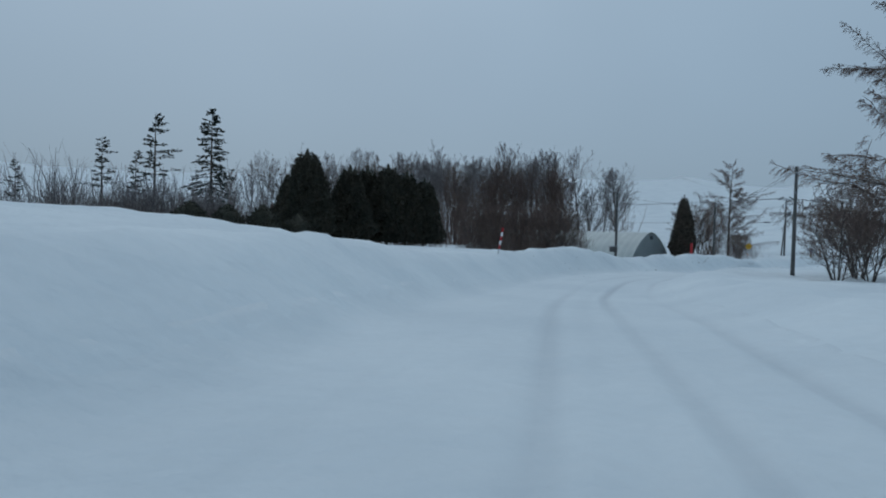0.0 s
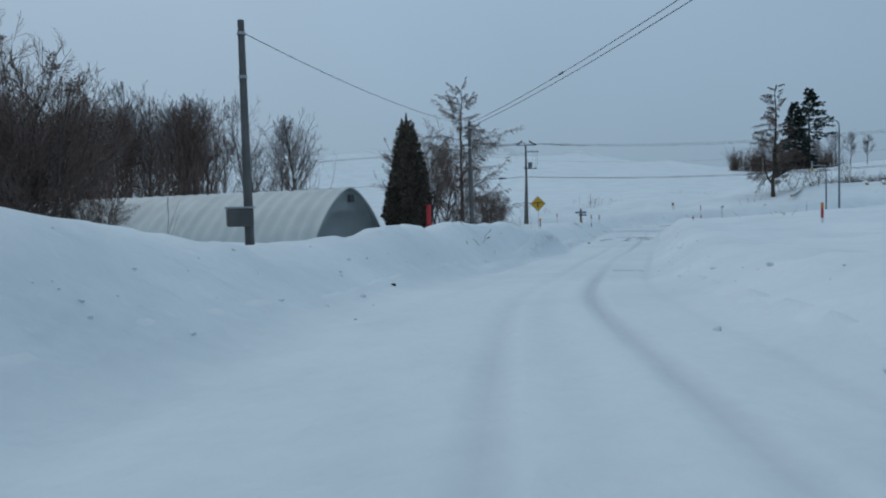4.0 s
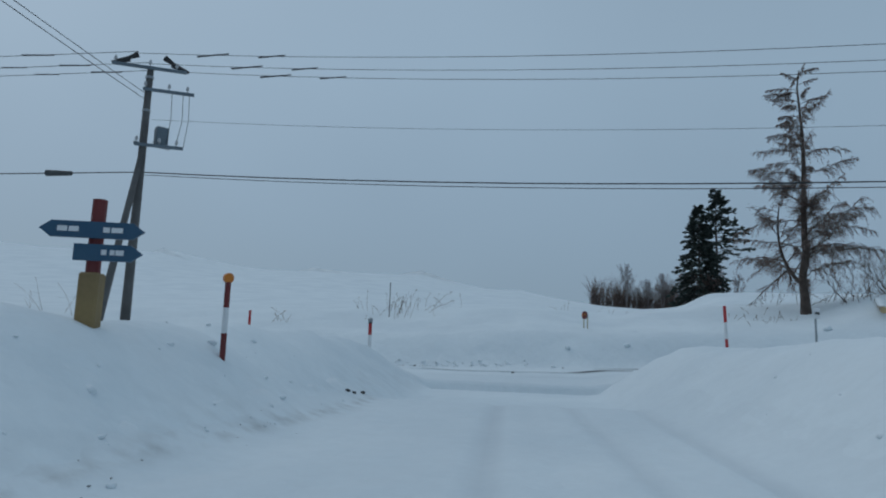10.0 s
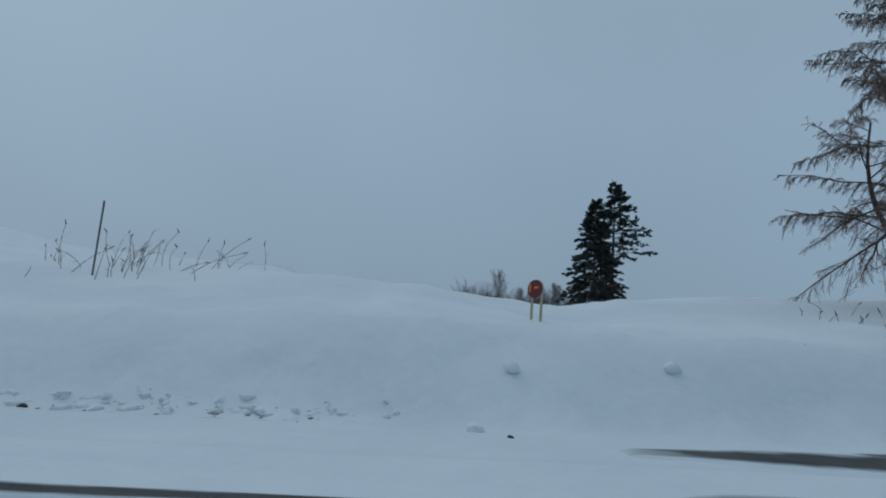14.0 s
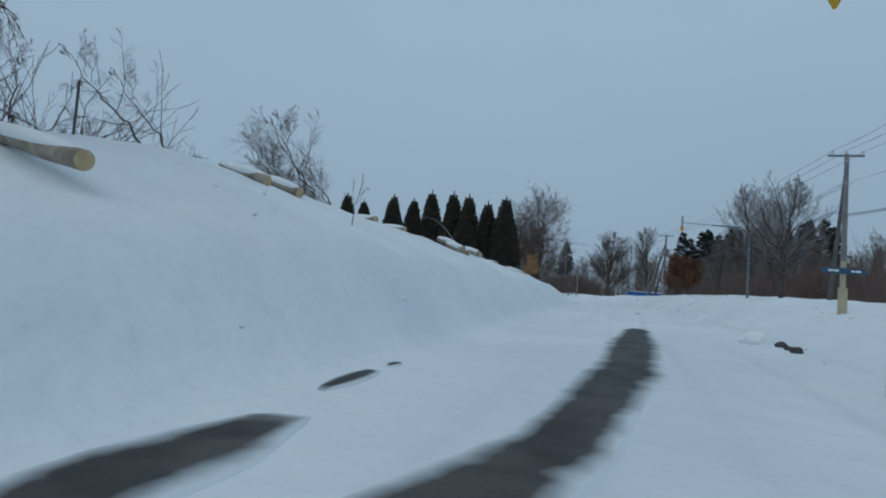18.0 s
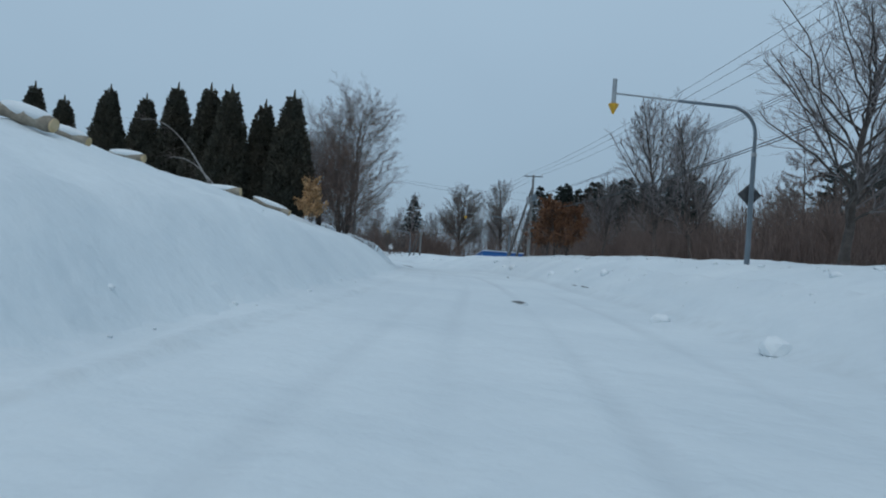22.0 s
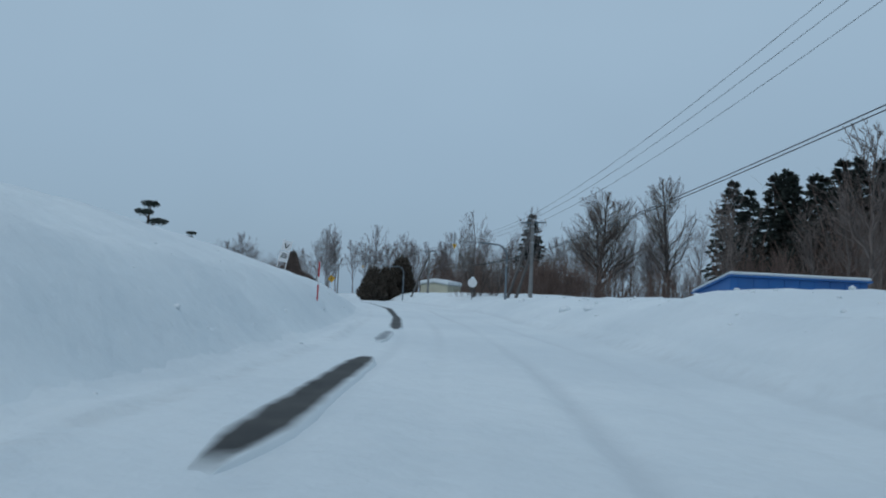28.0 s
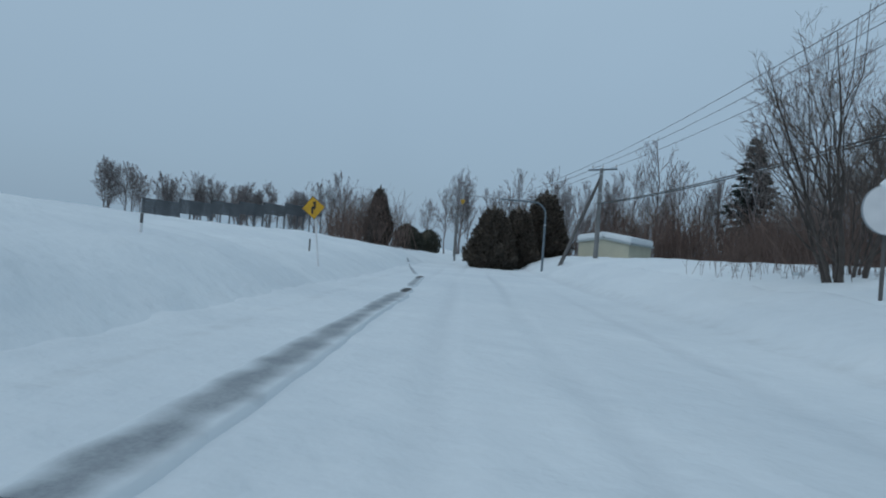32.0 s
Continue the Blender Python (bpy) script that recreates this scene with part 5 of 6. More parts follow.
def street_lamp(x, y, top, reach, turn):
    z = ground_at(x, y) - 0.4
    e = thing("street_lamp", x, y, z, turn, "tall slim street lamp with a curved arm at the junction", "street lamp")
    h = top - z
    part("post", bar(bmesh.new(), (0, 0, 0), (0, 0, h - 0.7), 0.1, 0.06, 14), STEEL_BLUE, e)
    bm, prev = bmesh.new(), Vector((0, 0, h - 0.7))
    for k in range(1, 9):
        t = k / 8 * math.pi / 2
        q = Vector((-0.6 * (1 - math.cos(t)), 0, h - 0.7 + 0.65 * math.sin(t)))
        bar(bm, prev, q, 0.05, 0.048, 10)
        prev = q
    bar(bm, prev, (-reach + 0.3, 0, h - 0.1), 0.046, 0.04, 10)
    part("arm", bm, STEEL_BLUE, e)
    bm = block(bmesh.new(), (-reach - 0.15, -0.13, h - 0.2), (-reach + 0.4, 0.13, h - 0.02), 0.05)
    head = part("lamp_head", bm, STEEL, e)
    part("lens", block(bmesh.new(), (-reach - 0.1, -0.1, h - 0.24), (-reach + 0.25, 0.1, h - 0.205), 0.01), WHITE, head)
    return e


street_lamp(77.5, 82.3, 7.85, 1.35, -40)

# ---- signs ----
T_MARK = (((-0.56, 0.07), (0.56, 0.19)), ((-0.07, -0.46), (0.07, 0.08)))
BEND_MARK = (((-0.2, -0.5), (-0.04, -0.05)), ((-0.16, -0.1, 35), (0.16, 0.08)), ((0.04, 0.0), (0.2, 0.4)), ((0.0, 0.34), (0.24, 0.5)))
warning_sign("warning_sign", 33.64, 71.38, -0.25, -40.5, 0.43, T_MARK, "yellow diamond sign with a black T on a white post", stripes=False)
warning_sign("warning_sign", 189.5, 1.15, 1.7, -115, 0.38, BEND_MARK, "yellow diamond bend sign on a leaning post", lean=-8, stripes=False)


def guide_sign(x, y, mid, face, label, boards, post_mats):
    """Fingerposts: blue arrow-ended boards with bars for the writing on them."""
    z = ground_at(x, y) - 0.4
    e = thing("guide_sign", x, y, z, face, label, "direction sign", "blue direction signs")
    h = mid + 0.3 - z
    part("post", block(bmesh.new(), (-0.105, -0.105, 0), (0.105, 0.105, h - 0.75), 0.02), post_mats[0], e, "timber lower post")
    part("upper_post", bar(bmesh.new(), (0, 0, h - 0.76), (0, 0, h + 0.05), 0.075, sides=12), post_mats[1], e, "dark red upper post" if post_mats[1] is DARK_RED else "timber upper post")
    for x0, x1, up, tips in boards:
        bm = bmesh.new()
        zc = mid + up - z
        out = [(x0, zc - 0.088), (x1, zc - 0.088)] + ([(x1 + 0.12, zc)] if tips[1] else []) + [(x1, zc + 0.088), (x0, zc + 0.088)] + ([(x0 - 0.12, zc)] if tips[0] else [])
        front = [bm.verts.new((px, -0.13, pz)) for px, pz in out]
        rear = [bm.verts.new((px, -0.09, pz)) for px, pz in out]
        bm.faces.new(front), bm.faces.new(rear[::-1])
        for k in range(len(out)):
            q = (k + 1) % len(out)
            bm.faces.new([front[k], rear[k], rear[q], front[q]])
        bmesh.ops.recalc_face_normals(bm, faces=bm.faces[:])
        board = part("board", bm, BLUE, e, "blue arrow board")
        for a, b in ((0.08, 0.2), (0.22, 0.34), (0.4, 0.47), (0.49, 0.58), (0.64, 0.72), (0.74, 0.88)):
            if x0 + (x1 - x0) * a > 0.1 or x0 + (x1 - x0) * b < -0.1:
                part("lettering_bar", block(bmesh.new(), (x0 + (x1 - x0) * a, -0.137, zc - 0.025), (x0 + (x1 - x0) * b, -0.1305, zc + 0.03)), WHITE, board)
    return e


guide_sign(50.72, 89.27, -0.74, -33, "blue arrow boards on a timber fingerpost at the snowy junction", ((-0.42, 0.41, 0.0, (1, 1)), (-0.17, 0.41, -0.24, (0, 1))), (AGED_WOOD, DARK_RED))
guide_sign(83.2, 71.6, 0.55, -128, "blue direction board on a pale timber post beside the road", ((-0.62, 0.6, 0.05, (1, 0)),), (POSTWOOD, POSTWOOD))


def disc_sign(x, y, mid, face, radius, mat, back, label, bars=(), post=STEEL, double=False):
    z = ground_at(x, y) - 0.4
    e = thing("round_sign", x, y, z, face, label, "road sign")
    up = mid - z
    for q in ((-0.12, 0.12) if double else (0.0,)):
        part("post", bar(bmesh.new(), (q, 0.06, 0), (q, 0.06, up + (0 if double else radius * 0.7)), 0.03, sides=10), post, e)
    rot = Matrix.Rotation(radians(90), 4, "X")
    bm = bmesh.new()
    bmesh.ops.create_cone(bm, cap_ends=True, segments=36, radius1=radius, radius2=radius, depth=0.03, matrix=Matrix.Translation((0, 0, up)) @ rot)
    plate = part("plate", bm, back, e)
    bm = bmesh.new()
    bmesh.ops.create_cone(bm, cap_ends=True, segments=36, radius1=radius * 0.97, radius2=radius * 0.97, depth=0.008, matrix=Matrix.Translation((0, -0.0205, up)) @ rot)
    part("face", bm, mat, plate)
    for x0, z0, x1, z1, m2 in bars:
        part("symbol_bar", block(bmesh.new(), (x0 * radius, -0.033, up + z0 * radius), (x1 * radius, -0.0255, up + z1 * radius)), m2, plate)
    return e


disc_sign(75.9, 102.8, 0.05, -95, 0.2, DARK_RED, STEEL, "round red delineator disc with an orange mark on the snowbank", ((-0.75, -0.35, -0.5, 0.5, ORANGE), (-0.1, 0.05, 0.4, 0.22, YELLOW)), POSTWOOD, True)
far_disc = disc_sign(175.3, -4.2, 1.68, -118, 0.39, WHITE, STEEL, "round white-faced sign on a dark post with snow on its rim", post=POLE_DARK)
bm = bmesh.new()
rim = 1.68 - far_disc.location.z + 0.38
bmesh.ops.create_uvsphere(bm, u_segments=16, v_segments=10, radius=1.0, matrix=Matrix.Translation((0.02, 0, rim)) @ Matrix.Diagonal((0.17, 0.07, 0.11, 1.0)))
for v in bm.verts:
    if v.co.z > rim:
        v.co.x = 0.02 + (v.co.x - 0.02) * (1 - 2.2 * (v.co.z - rim))
part("snow_cap", bm, CAP, far_disc, "peaked lump of snow")

# ---- marker posts ----
marker_post(1.65, 29.0, 0.68, (WHITE, RED, WHITE, RED, WHITE, RED), "leaning red and white banded snow pole in the snowbank", radius=0.048, lean=9, turn=-10)
marker_post(52.5, 90.0, -1.09, (DARK_RED, DARK_RED, WHITE, WHITE, DARK_RED, DARK_RED), "dark red and white post with an orange reflector at the junction", "ball", 0.038)
marker_post(59.8, 97.65, -1.2, (WHITE, WHITE, RED, RED), "red and white delineator with a pale round top", "globe", 0.05)
marker_post(59.0, 104.2, -0.72, (WHITE, RED, WHITE, RED), "red and white banded snow pole", None, 0.045, bury=0.6)
marker_post(68.55, 91.55, -0.3, (WHITE, RED, WHITE, RED), "tilted red and white banded snow pole", None, 0.045, -4)
marker_post(68.9, 89.2, -0.55, (STEEL, STEEL), "small white plate on a thin grey post", "plate", 0.03)
marker_post(55.3, 80.35, -1.3, (WHITE, RED, RED), "short red reflective marker post", None, 0.055, -3, bury=0.6)
marker_post(50.9, 66.2, -0.6, (WHITE, RED, RED, ORANGE), "red marker post with an orange top", None, 0.08)
marker_post(33.0, 70.3, -1.2, (WHITE, DARK_RED, DARK_RED), "red marker post with an orange reflector beside a warning sign", "ball", 0.03)
marker_post(73.5, 83.0, -0.2, (STEEL, STEEL, WHITE), "thin pale marker post", None, 0.035)
marker_post(29.0, 76.0, -0.1, (RED, RED, RED), "red hydrant marker post in front of a barn", None, 0.14, bury=0.6)
marker_post(154.5, 19.4, 1.32, (RED, RED, WHITE, RED, RED), "red snow pole bent at its foot on the snowbank", None, 0.03, 5, -30)
marker_post(71.5, 113.5, 1.9, (POLE_DARK, POLE_DARK), "thin weathered stick standing in a snowfield", None, 0.025)
marker_post(88.6, 92.0, 2.8, (POLE_DARK, POLE_DARK), "thin weathered stake among felled logs", None, 0.03)
marker_post(194.0, 0.6, 0.75, (POLE_DARK, POLE_DARK), "short dark stake in the snow", None, 0.03)
marker_post(183.0, 6.2, 0.9, (WHITE, POLE_DARK), "short pale stake in the snow", None, 0.03)


def banner(x, y, face):
    """A tall narrow board on two thin legs."""
    z = ground_at(x, y) - 0.4
    e = thing("tall_signboard", x, y, z, face, "tall narrow white signboard on two pale legs, leaning slightly", "signboard")
    e.matrix_world = pose(x, y, z, 0, 12, face)
    h = 3.62 - z
    for q in (-0.27, 0.27):
        part("leg", bar(bmesh.new(), (q, 0, 0), (q, 0, h), 0.03, sides=10), WHITE, e)
    board = part("emblem_board", block(bmesh.new(), (-0.25, -0.03, h - 0.72), (0.25, 0.0, h - 0.05), 0.01), WHITE, e)
    lower = part("text_board", block(bmesh.new(), (-0.25, -0.03, h - 1.45), (0.25, 0.0, h - 0.77), 0.01), WHITE, e)
    for s in (-1, 1):
        bm = block(bmesh.new(), (-0.035, -0.04, -0.17), (0.035, -0.0305, 0.17))
        bmesh.ops.rotate(bm, verts=bm.verts[:], cent=(0, 0, 0), matrix=Matrix.Rotation(radians(22 * s), 3, "Y"))
        bm.transform(Matrix.Translation((0.07 * s, 0, h - 0.4)))
        part("emblem_stroke", bm, BLACK, board)
    for k, (wd, up) in enumerate(((0.17, 0.92), (0.2, 1.05), (0.2, 1.16))):
        part("lettering_bar", block(bmesh.new(), (-wd, -0.038, h - up - 0.035), (wd, -0.0305, h - up + 0.03)), BLACK, lower)
    return e


banner(173.7, 13.3, -122)


def snow_fence(a, b, panels):
    """A run of snow-break fence: posts that carry dark slatted panels well above the ground."""
    a, b = np.array(a), np.array(b)
    for k in range(panels):
        p, q = a + (b - a) * k / panels, a + (b - a) * (k + 1) / panels
        z = ground_at(*p) - 0.3
        long, top = float(np.linalg.norm(q - p)), 3.15 + 2.2 * k / panels - z
        e = thing("snow_fence_panel", p[0], p[1], z, math.degrees(math.atan2(q[1] - p[1], q[0] - p[0])), "dark slatted snow-break fence panel on posts", "fence", "snow fence")
        for s in (0.05, long / 3, long * 2 / 3, long - 0.05):
            part("post", block(bmesh.new(), (s - 0.05, -0.05, 0), (s + 0.05, 0.05, top)), FENCE, e)
        for n in range(6):
            part("slat", block(bmesh.new(), (0, -0.09, top - 1.17 + n * 0.195), (long, -0.055, top - 0.99 + n * 0.195)), FENCE, e)


snow_fence((224.0, 7.2), (247.0, -11.5), 7)


# ---- felled logs, stones, snow blocks ----
def log(a, b, r, label="felled birch log with a pale sawn end lying on snow", cap=True):
    """A log between two places; snow lies along its back, and the end at b is freshly sawn."""
    a, b = Vector(a), Vector(b)
    e = thing("felled_log", a.x, a.y, a.z, 0, label, "log", "felled logs")
    d = b - a
    rng = np.random.default_rng(int(abs(a.x * 10 + a.y)))
    way_pts, way_rad, prev, pr = [(0, 0, 0)], [r * 0.85], Vector((0, 0, 0)), r * 0.85
    for k in range(1, 7):
        q = d * (k / 6) + Vector(rng.standard_normal(3)) * r * 0.12
        rr = r * (0.85 + 0.15 * k / 6) * (1 + 0.06 * rng.standard_normal())
        way_pts.append(tuple(q)), way_rad.append(rr)
        prev, pr = q, rr
    raw_part("bark", *polytube(way_pts, way_rad, 14), LOGBARK, e)
    n = d.normalized()
    part("sawn_end", bar(bmesh.new(), prev - n * 0.05, prev + n * 0.012, pr * 0.97, sides=18), CUTWOOD, e, "pale yellow sawn end")
    if cap:
        bm = bmesh.new()
        bmesh.ops.create_uvsphere(bm, u_segments=20, v_segments=10, radius=1)
        bm.transform(Matrix.Translation(d * 0.47 + Vector((0, 0, r * 0.62))) @ d.to_track_quat("X", "Z").to_matrix().to_4x4() @ Matrix.Diagonal((d.length * 0.52, r * 1.12, r * 0.85, 1)))
        part("snow_cap", bm, CAP, e, "ridge of snow along the log")
    return e


def log_from(a, b, r, za=0.12, zb=0.16, cap=True):
    """A log with its foot and its sawn end given on the plan."""
    return log((*a, ground_at(*a) + za), (*b, ground_at(*b) + zb), r, cap=cap)


log_from((87.3, 93.5), (83.95, 92.2), 0.165, 0.1, 0.5)
log_from((91.6, 88.2), (90.35, 87.3), 0.15)
log_from((92.3, 86.7), (91.4, 85.95), 0.16)
log_from((100.6, 80.2), (99.2, 79.2), 0.18)
log_from((102.5, 77.4), (101.5, 76.3), 0.17)
log_from((102.5, 73.1), (101.8, 72.4), 0.19, 0.2, 0.24)
log_from((103.0, 72.5), (102.2, 71.8), 0.17, 0.14, 0.18)
log_from((102.9, 73.4), (102.2, 72.7), 0.15, 0.32, 0.36)
log_from((106.6, 69.0), (105.8, 68.3), 0.17, 0.18, 0.22)
log_from((107.6, 67.9), (106.9, 67.3), 0.12)
log_from((111.4, 65.2), (110.7, 64.5), 0.13)
log_from((118.6, 59.0), (117.2, 57.7), 0.18, 0.16, 0.22)
log_from((115.7, 57.9), (114.5, 57.0), 0.13)
log_from((121.4, 56.6), (120.4, 55.8), 0.14)


def lump(x, y, size, mat, name, label, category, group, seed, flat=0.6, lift=0.0):
    bm = bmesh.new()
    bmesh.ops.create_icosphere(bm, subdivisions=2, radius=size)
    for v in bm.verts:
        k = 1 + 0.28 * noise.noise(v.co / size * 1.7 + Vector((seed, 0, 0)))
        v.co = Vector((v.co.x * k, v.co.y * k * 0.8, v.co.z * k * flat))
    ob = part(name, bm, mat, None)
    ob.matrix_world = pose(x, y, ground_at(x, y) + size * flat * 0.3 + lift, 0, 0, seed * 40)
    return tagged(ob, label, category, group)


for k, (x, y, s) in enumerate(((42.6, 78.1, 0.11), (66.3, 98.3, 0.06), (71.2, 100.2, 0.05), (67.5, 105.6, 0.07), (82.8, 75.7, 0.17), (82.2, 76.4, 0.12), (81.7, 77.0, 0.18), (118.2, 37.4, 0.08), (55.73, 92.12, 0.055), (55.91, 92.17, 0.05), (56.29, 92.46, 0.06), (7.6, 42.6, 0.07), (17.2, 53.0, 0.06), (131.0, 24.4, 0.09))):
    lump(x, y, s, ROCK, "dark_lump", "small dark lump of frozen slush on the snow", "slush lump", "slush lumps", k + 0.3)
for k, (x, y, s) in enumerate(((81.03, 93.51, 0.24), (72.8, 101.3, 0.16), (71.4, 100.9, 0.14), (74.6, 99.4, 0.14), (84.0, 74.9, 0.42), (84.6, 74.0, 0.3), (121.4, 32.6, 0.42), (129.5, 24.6, 0.3), (112.0, 41.6, 0.25), (97.5, 59.0, 0.2), (94.2, 62.5, 0.25), (104.9, 48.4, 0.24), (124.4, 29.9, 0.22), (152.6, 8.6, 0.3), (149.8, 10.2, 0.22), (163.2, 1.4, 0.25), (70.8, 84.2, 0.2), (108.6, 44.4, 0.22))):
    lump(x, y, s, CAP, "snow_block", "rounded chunk of ploughed snow on the verge", "snow chunk", "snow chunks", k + 0.6, 0.7)


# ---- trees west of the lane ----
put(make_conifer("spruce", "tall dark spruce with an open ragged crown", dict(seed=1, height=23, width=3.6, bare=0.22, whorls=24, each=7, ragged=0.5, per=12, size=0.9, taper=0.7)), -41.5, 118.0)
pine_a = put(make_conifer("wind_shaped_pine", "tall thin pine with a tufted, wind-swept top", dict(seed=2, height=20.5, width=3.0, bare=0.5, whorls=9, each=5, ragged=0.7, per=12, size=0.9, slope=0.1, one_sided=0.5), group="sparse pines"), -48.2, 110.0, 0)
again(pine_a, -53.6, 103.2, 70, 0.76)
again(pine_a, -48.0, 102.5, 20, 0.66)
again(pine_a, -59.4, 91.0, 150, 0.5, label="small broad pine above brush paled by frost and painted haze")
cedar_label = "dense dark arborvitae with a rounded pointed crown"
wide_cone = lambda h: np.minimum(1, 2.6 * h + 0.55) * (1 - h) ** 0.6
cedar_a = put(make_cone_tree("arborvitae", cedar_label, 3, 12.0, 3.9, 15000, CEDAR, wide_cone, size=0.4), -17.5, 82.0)
again(cedar_a, -13.2, 90.5, 60, 0.93)
again(cedar_a, -8.3, 95.5, 130, 1.0)
again(cedar_a, -5.6, 97.2, 200, 0.95)
again(cedar_a, -3.0, 98.6, 260, 0.87)
again(cedar_a, -20.2, 86.0, 20, 0.8)
again(cedar_a, -11.5, 98.0, 80, 0.98)
round_top = lambda h: np.sqrt(np.maximum(1 - (1.6 * h - 0.55) ** 2, 0.02)) * np.minimum(1, 3 * (1.02 - h))
bush_a = put(make_cone_tree("clipped_shrub", "dark rounded evergreen shrub in the snow", 4, 4.0, 1.6, 1800, CEDAR, round_top, "evergreen shrubs", 0.02, 0.3), -25.9, 65.0)
for x, y, s in ((-22.5, 66.2, 1.0), (-19.1, 67.1, 1.05), (-16.0, 69.5, 0.9), (-29.0, 70.0, 0.85), (-33.0, 72.0, 0.8)):
    again(bush_a, x, y, x * 40, s)
thicket("brushwood", "frosted brushwood along a far field edge, haze in its grey-brown colour", row_of((-72, 78), (-30, 98), 34, 1.0, 5, 4) + row_of((-62, 100), (-30, 112), 20, 1.0, 6, 4), TWIG_GREY, 6, 8.0, 34, 0.03, 0.2)
thicket("brushwood", "dark brushwood under tall pines", row_of((-48, 80), (-22, 92), 22, 1.0, 7, 3), TWIG, 7, 5.5, 22, 0.025, 0.25)
far_wood("birch_wood", "stand of frosted bare birches behind the farm, coloured paler for haze", row_of((-45, 163), (33, 165), 46, 19.5, 8, 3.5, 0.08) + row_of((-10, 156), (32, 158), 22, 17.0, 9, 3.5, 0.12), TWIG_GREY, 100, 24, 8, 0.26, 34, 0.35, 0.03, 0.3, 5)
far_wood("mixed_wood", "bare wood behind dark arborvitae", row_of((-40, 138), (5, 140), 18, 15.0, 10, 4), TWIG, 200, 20, 8, 0.32, 38, 0.3, 0.03, 0.2, 5)
far_wood("mixed_wood", "tall reddish bare trees behind a storage barn", row_of((3, 124), (25, 119), 17, 13.6, 61, 2.2, 0.1), TWIG_RED, 300, 22, 8, 0.3, 34, 0.35, 0.022, 0.22, 5)
thicket("brushwood", "reddish brushwood between a wood and a barn", row_of((-2, 122), (24, 120), 26, 1.0, 11, 4) + row_of((-12, 106), (-2, 104), 12, 0.8, 12, 2.0), TWIG_RED, 12, 8.8, 30, 0.018, 0.22)
upright = dict(seed=21, height=14.0, radius=0.2, n1=44, n2=12, n3=10, ratio=0.42, angle=42, lift=0.25, lo=0.16, twig=0.012, crown=(0.6, 0.3, 0.42))
poplar_a = put(make_bare("bare_poplar", "bare upright poplar with fine ascending twigs", upright, BARK, TWIG_GREY), 37.8, 141.6, 0, 1.18)
again(poplar_a, 31.0, 135.0, 90, 0.95)
multi = dict(seed=22, height=7.0, radius=0.07, n1=72, n2=9, n3=8, ratio=0.5, angle=44, lift=0.12, lo=0.1, stems=6, lean=0.3, twig=0.011, crown=(0.5, 0.5, 0.52))
clump_a = put(make_bare("bare_clump", "clump of bare shrubby trees behind the snowbank", multi, BARK, TWIG_RED), 7.0, 62.0, 0, 0.74)
thicket("brushwood", "dense dark brushwood behind the lane's snowbank", row_of((9.6, 58.2), (7.0, 61.0), 9, 0.7, 41, 0.5) + row_of((7.0, 61.0), (3.4, 66.2), 15, 1.0, 42, 0.8), TWIG_RED, 41, 3.8, 46, 0.009, 0.22)
again(clump_a, 5.0, 64.5, 100, 0.76)
again(clump_a, 9.0, 59.8, 200, 0.66)
again(clump_a, 2.6, 66.5, 260, 0.74)
again(clump_a, 7.8, 62.6, 20, 0.7)
again(clump_a, 10.6, 57.4, 60, 0.66)
again(clump_a, 9.6, 58.2, 150, 0.76)
again(clump_a, 3.9, 65.6, 310, 0.74)
again(clump_a, 11.6, 56.2, 80, 0.3)

# ---- trees round the first bend and the junction ----
put(make_cone_tree("brown_arborvitae", "tall arborvitae browned by winter beside a barn", 5, 8.2, 1.75, 9000, CEDAR_BROWN, None, "arborvitae", 0.04, 0.24), 29.3, 79.6)
larch_spec = dict(seed=31, height=13.4, radius=0.21, n1=56, n2=40, n3=9, ratio=0.52, angle=72, lift=0.06, lo=0.13, twig=0.011, droop=0.5, r2=0.22, r3=0.5, thick=0.24, hair_k=2, shape=lambda u: 1.05 - 0.82 * u)
larch_a = put(make_bare("larch", "bare larch with level boughs and hanging twigs", larch_spec, BARK_RED, TWIG_RED, group="larches"), 42.9, 97.6)
again(larch_a, 24.6, 34.0, 80, 1.18)
again(clump_a, 18.4, 29.8, 10, 0.62)
again(clump_a, 20.4, 30.4, 130, 0.6)
again(clump_a, 21.5, 33.0, 40, 0.8)
again(clump_a, 33.0, 84.5, 30, 1.1)
again(clump_a, 36.8, 90.0, 150, 1.0)
again(clump_a, 39.2, 86.0, 250, 0.5)
again(clump_a, 37.2, 82.0, 70, 0.42)
again(clump_a, 31.8, 76.6, 110, 0.35)
thicket("brushwood", "reddish brushwood around a larch by the road", [(40.3, 88.0, 0.7), (38.5, 84.5, 0.6), (41.5, 92.0, 0.8), (44.0, 96.5, 0.8), (36.0, 86.5, 0.9), (33.0, 78.5, 0.5), (46.0, 99.0, 0.7)], TWIG_RED, 14, 3.2, 40, 0.008, 0.5)

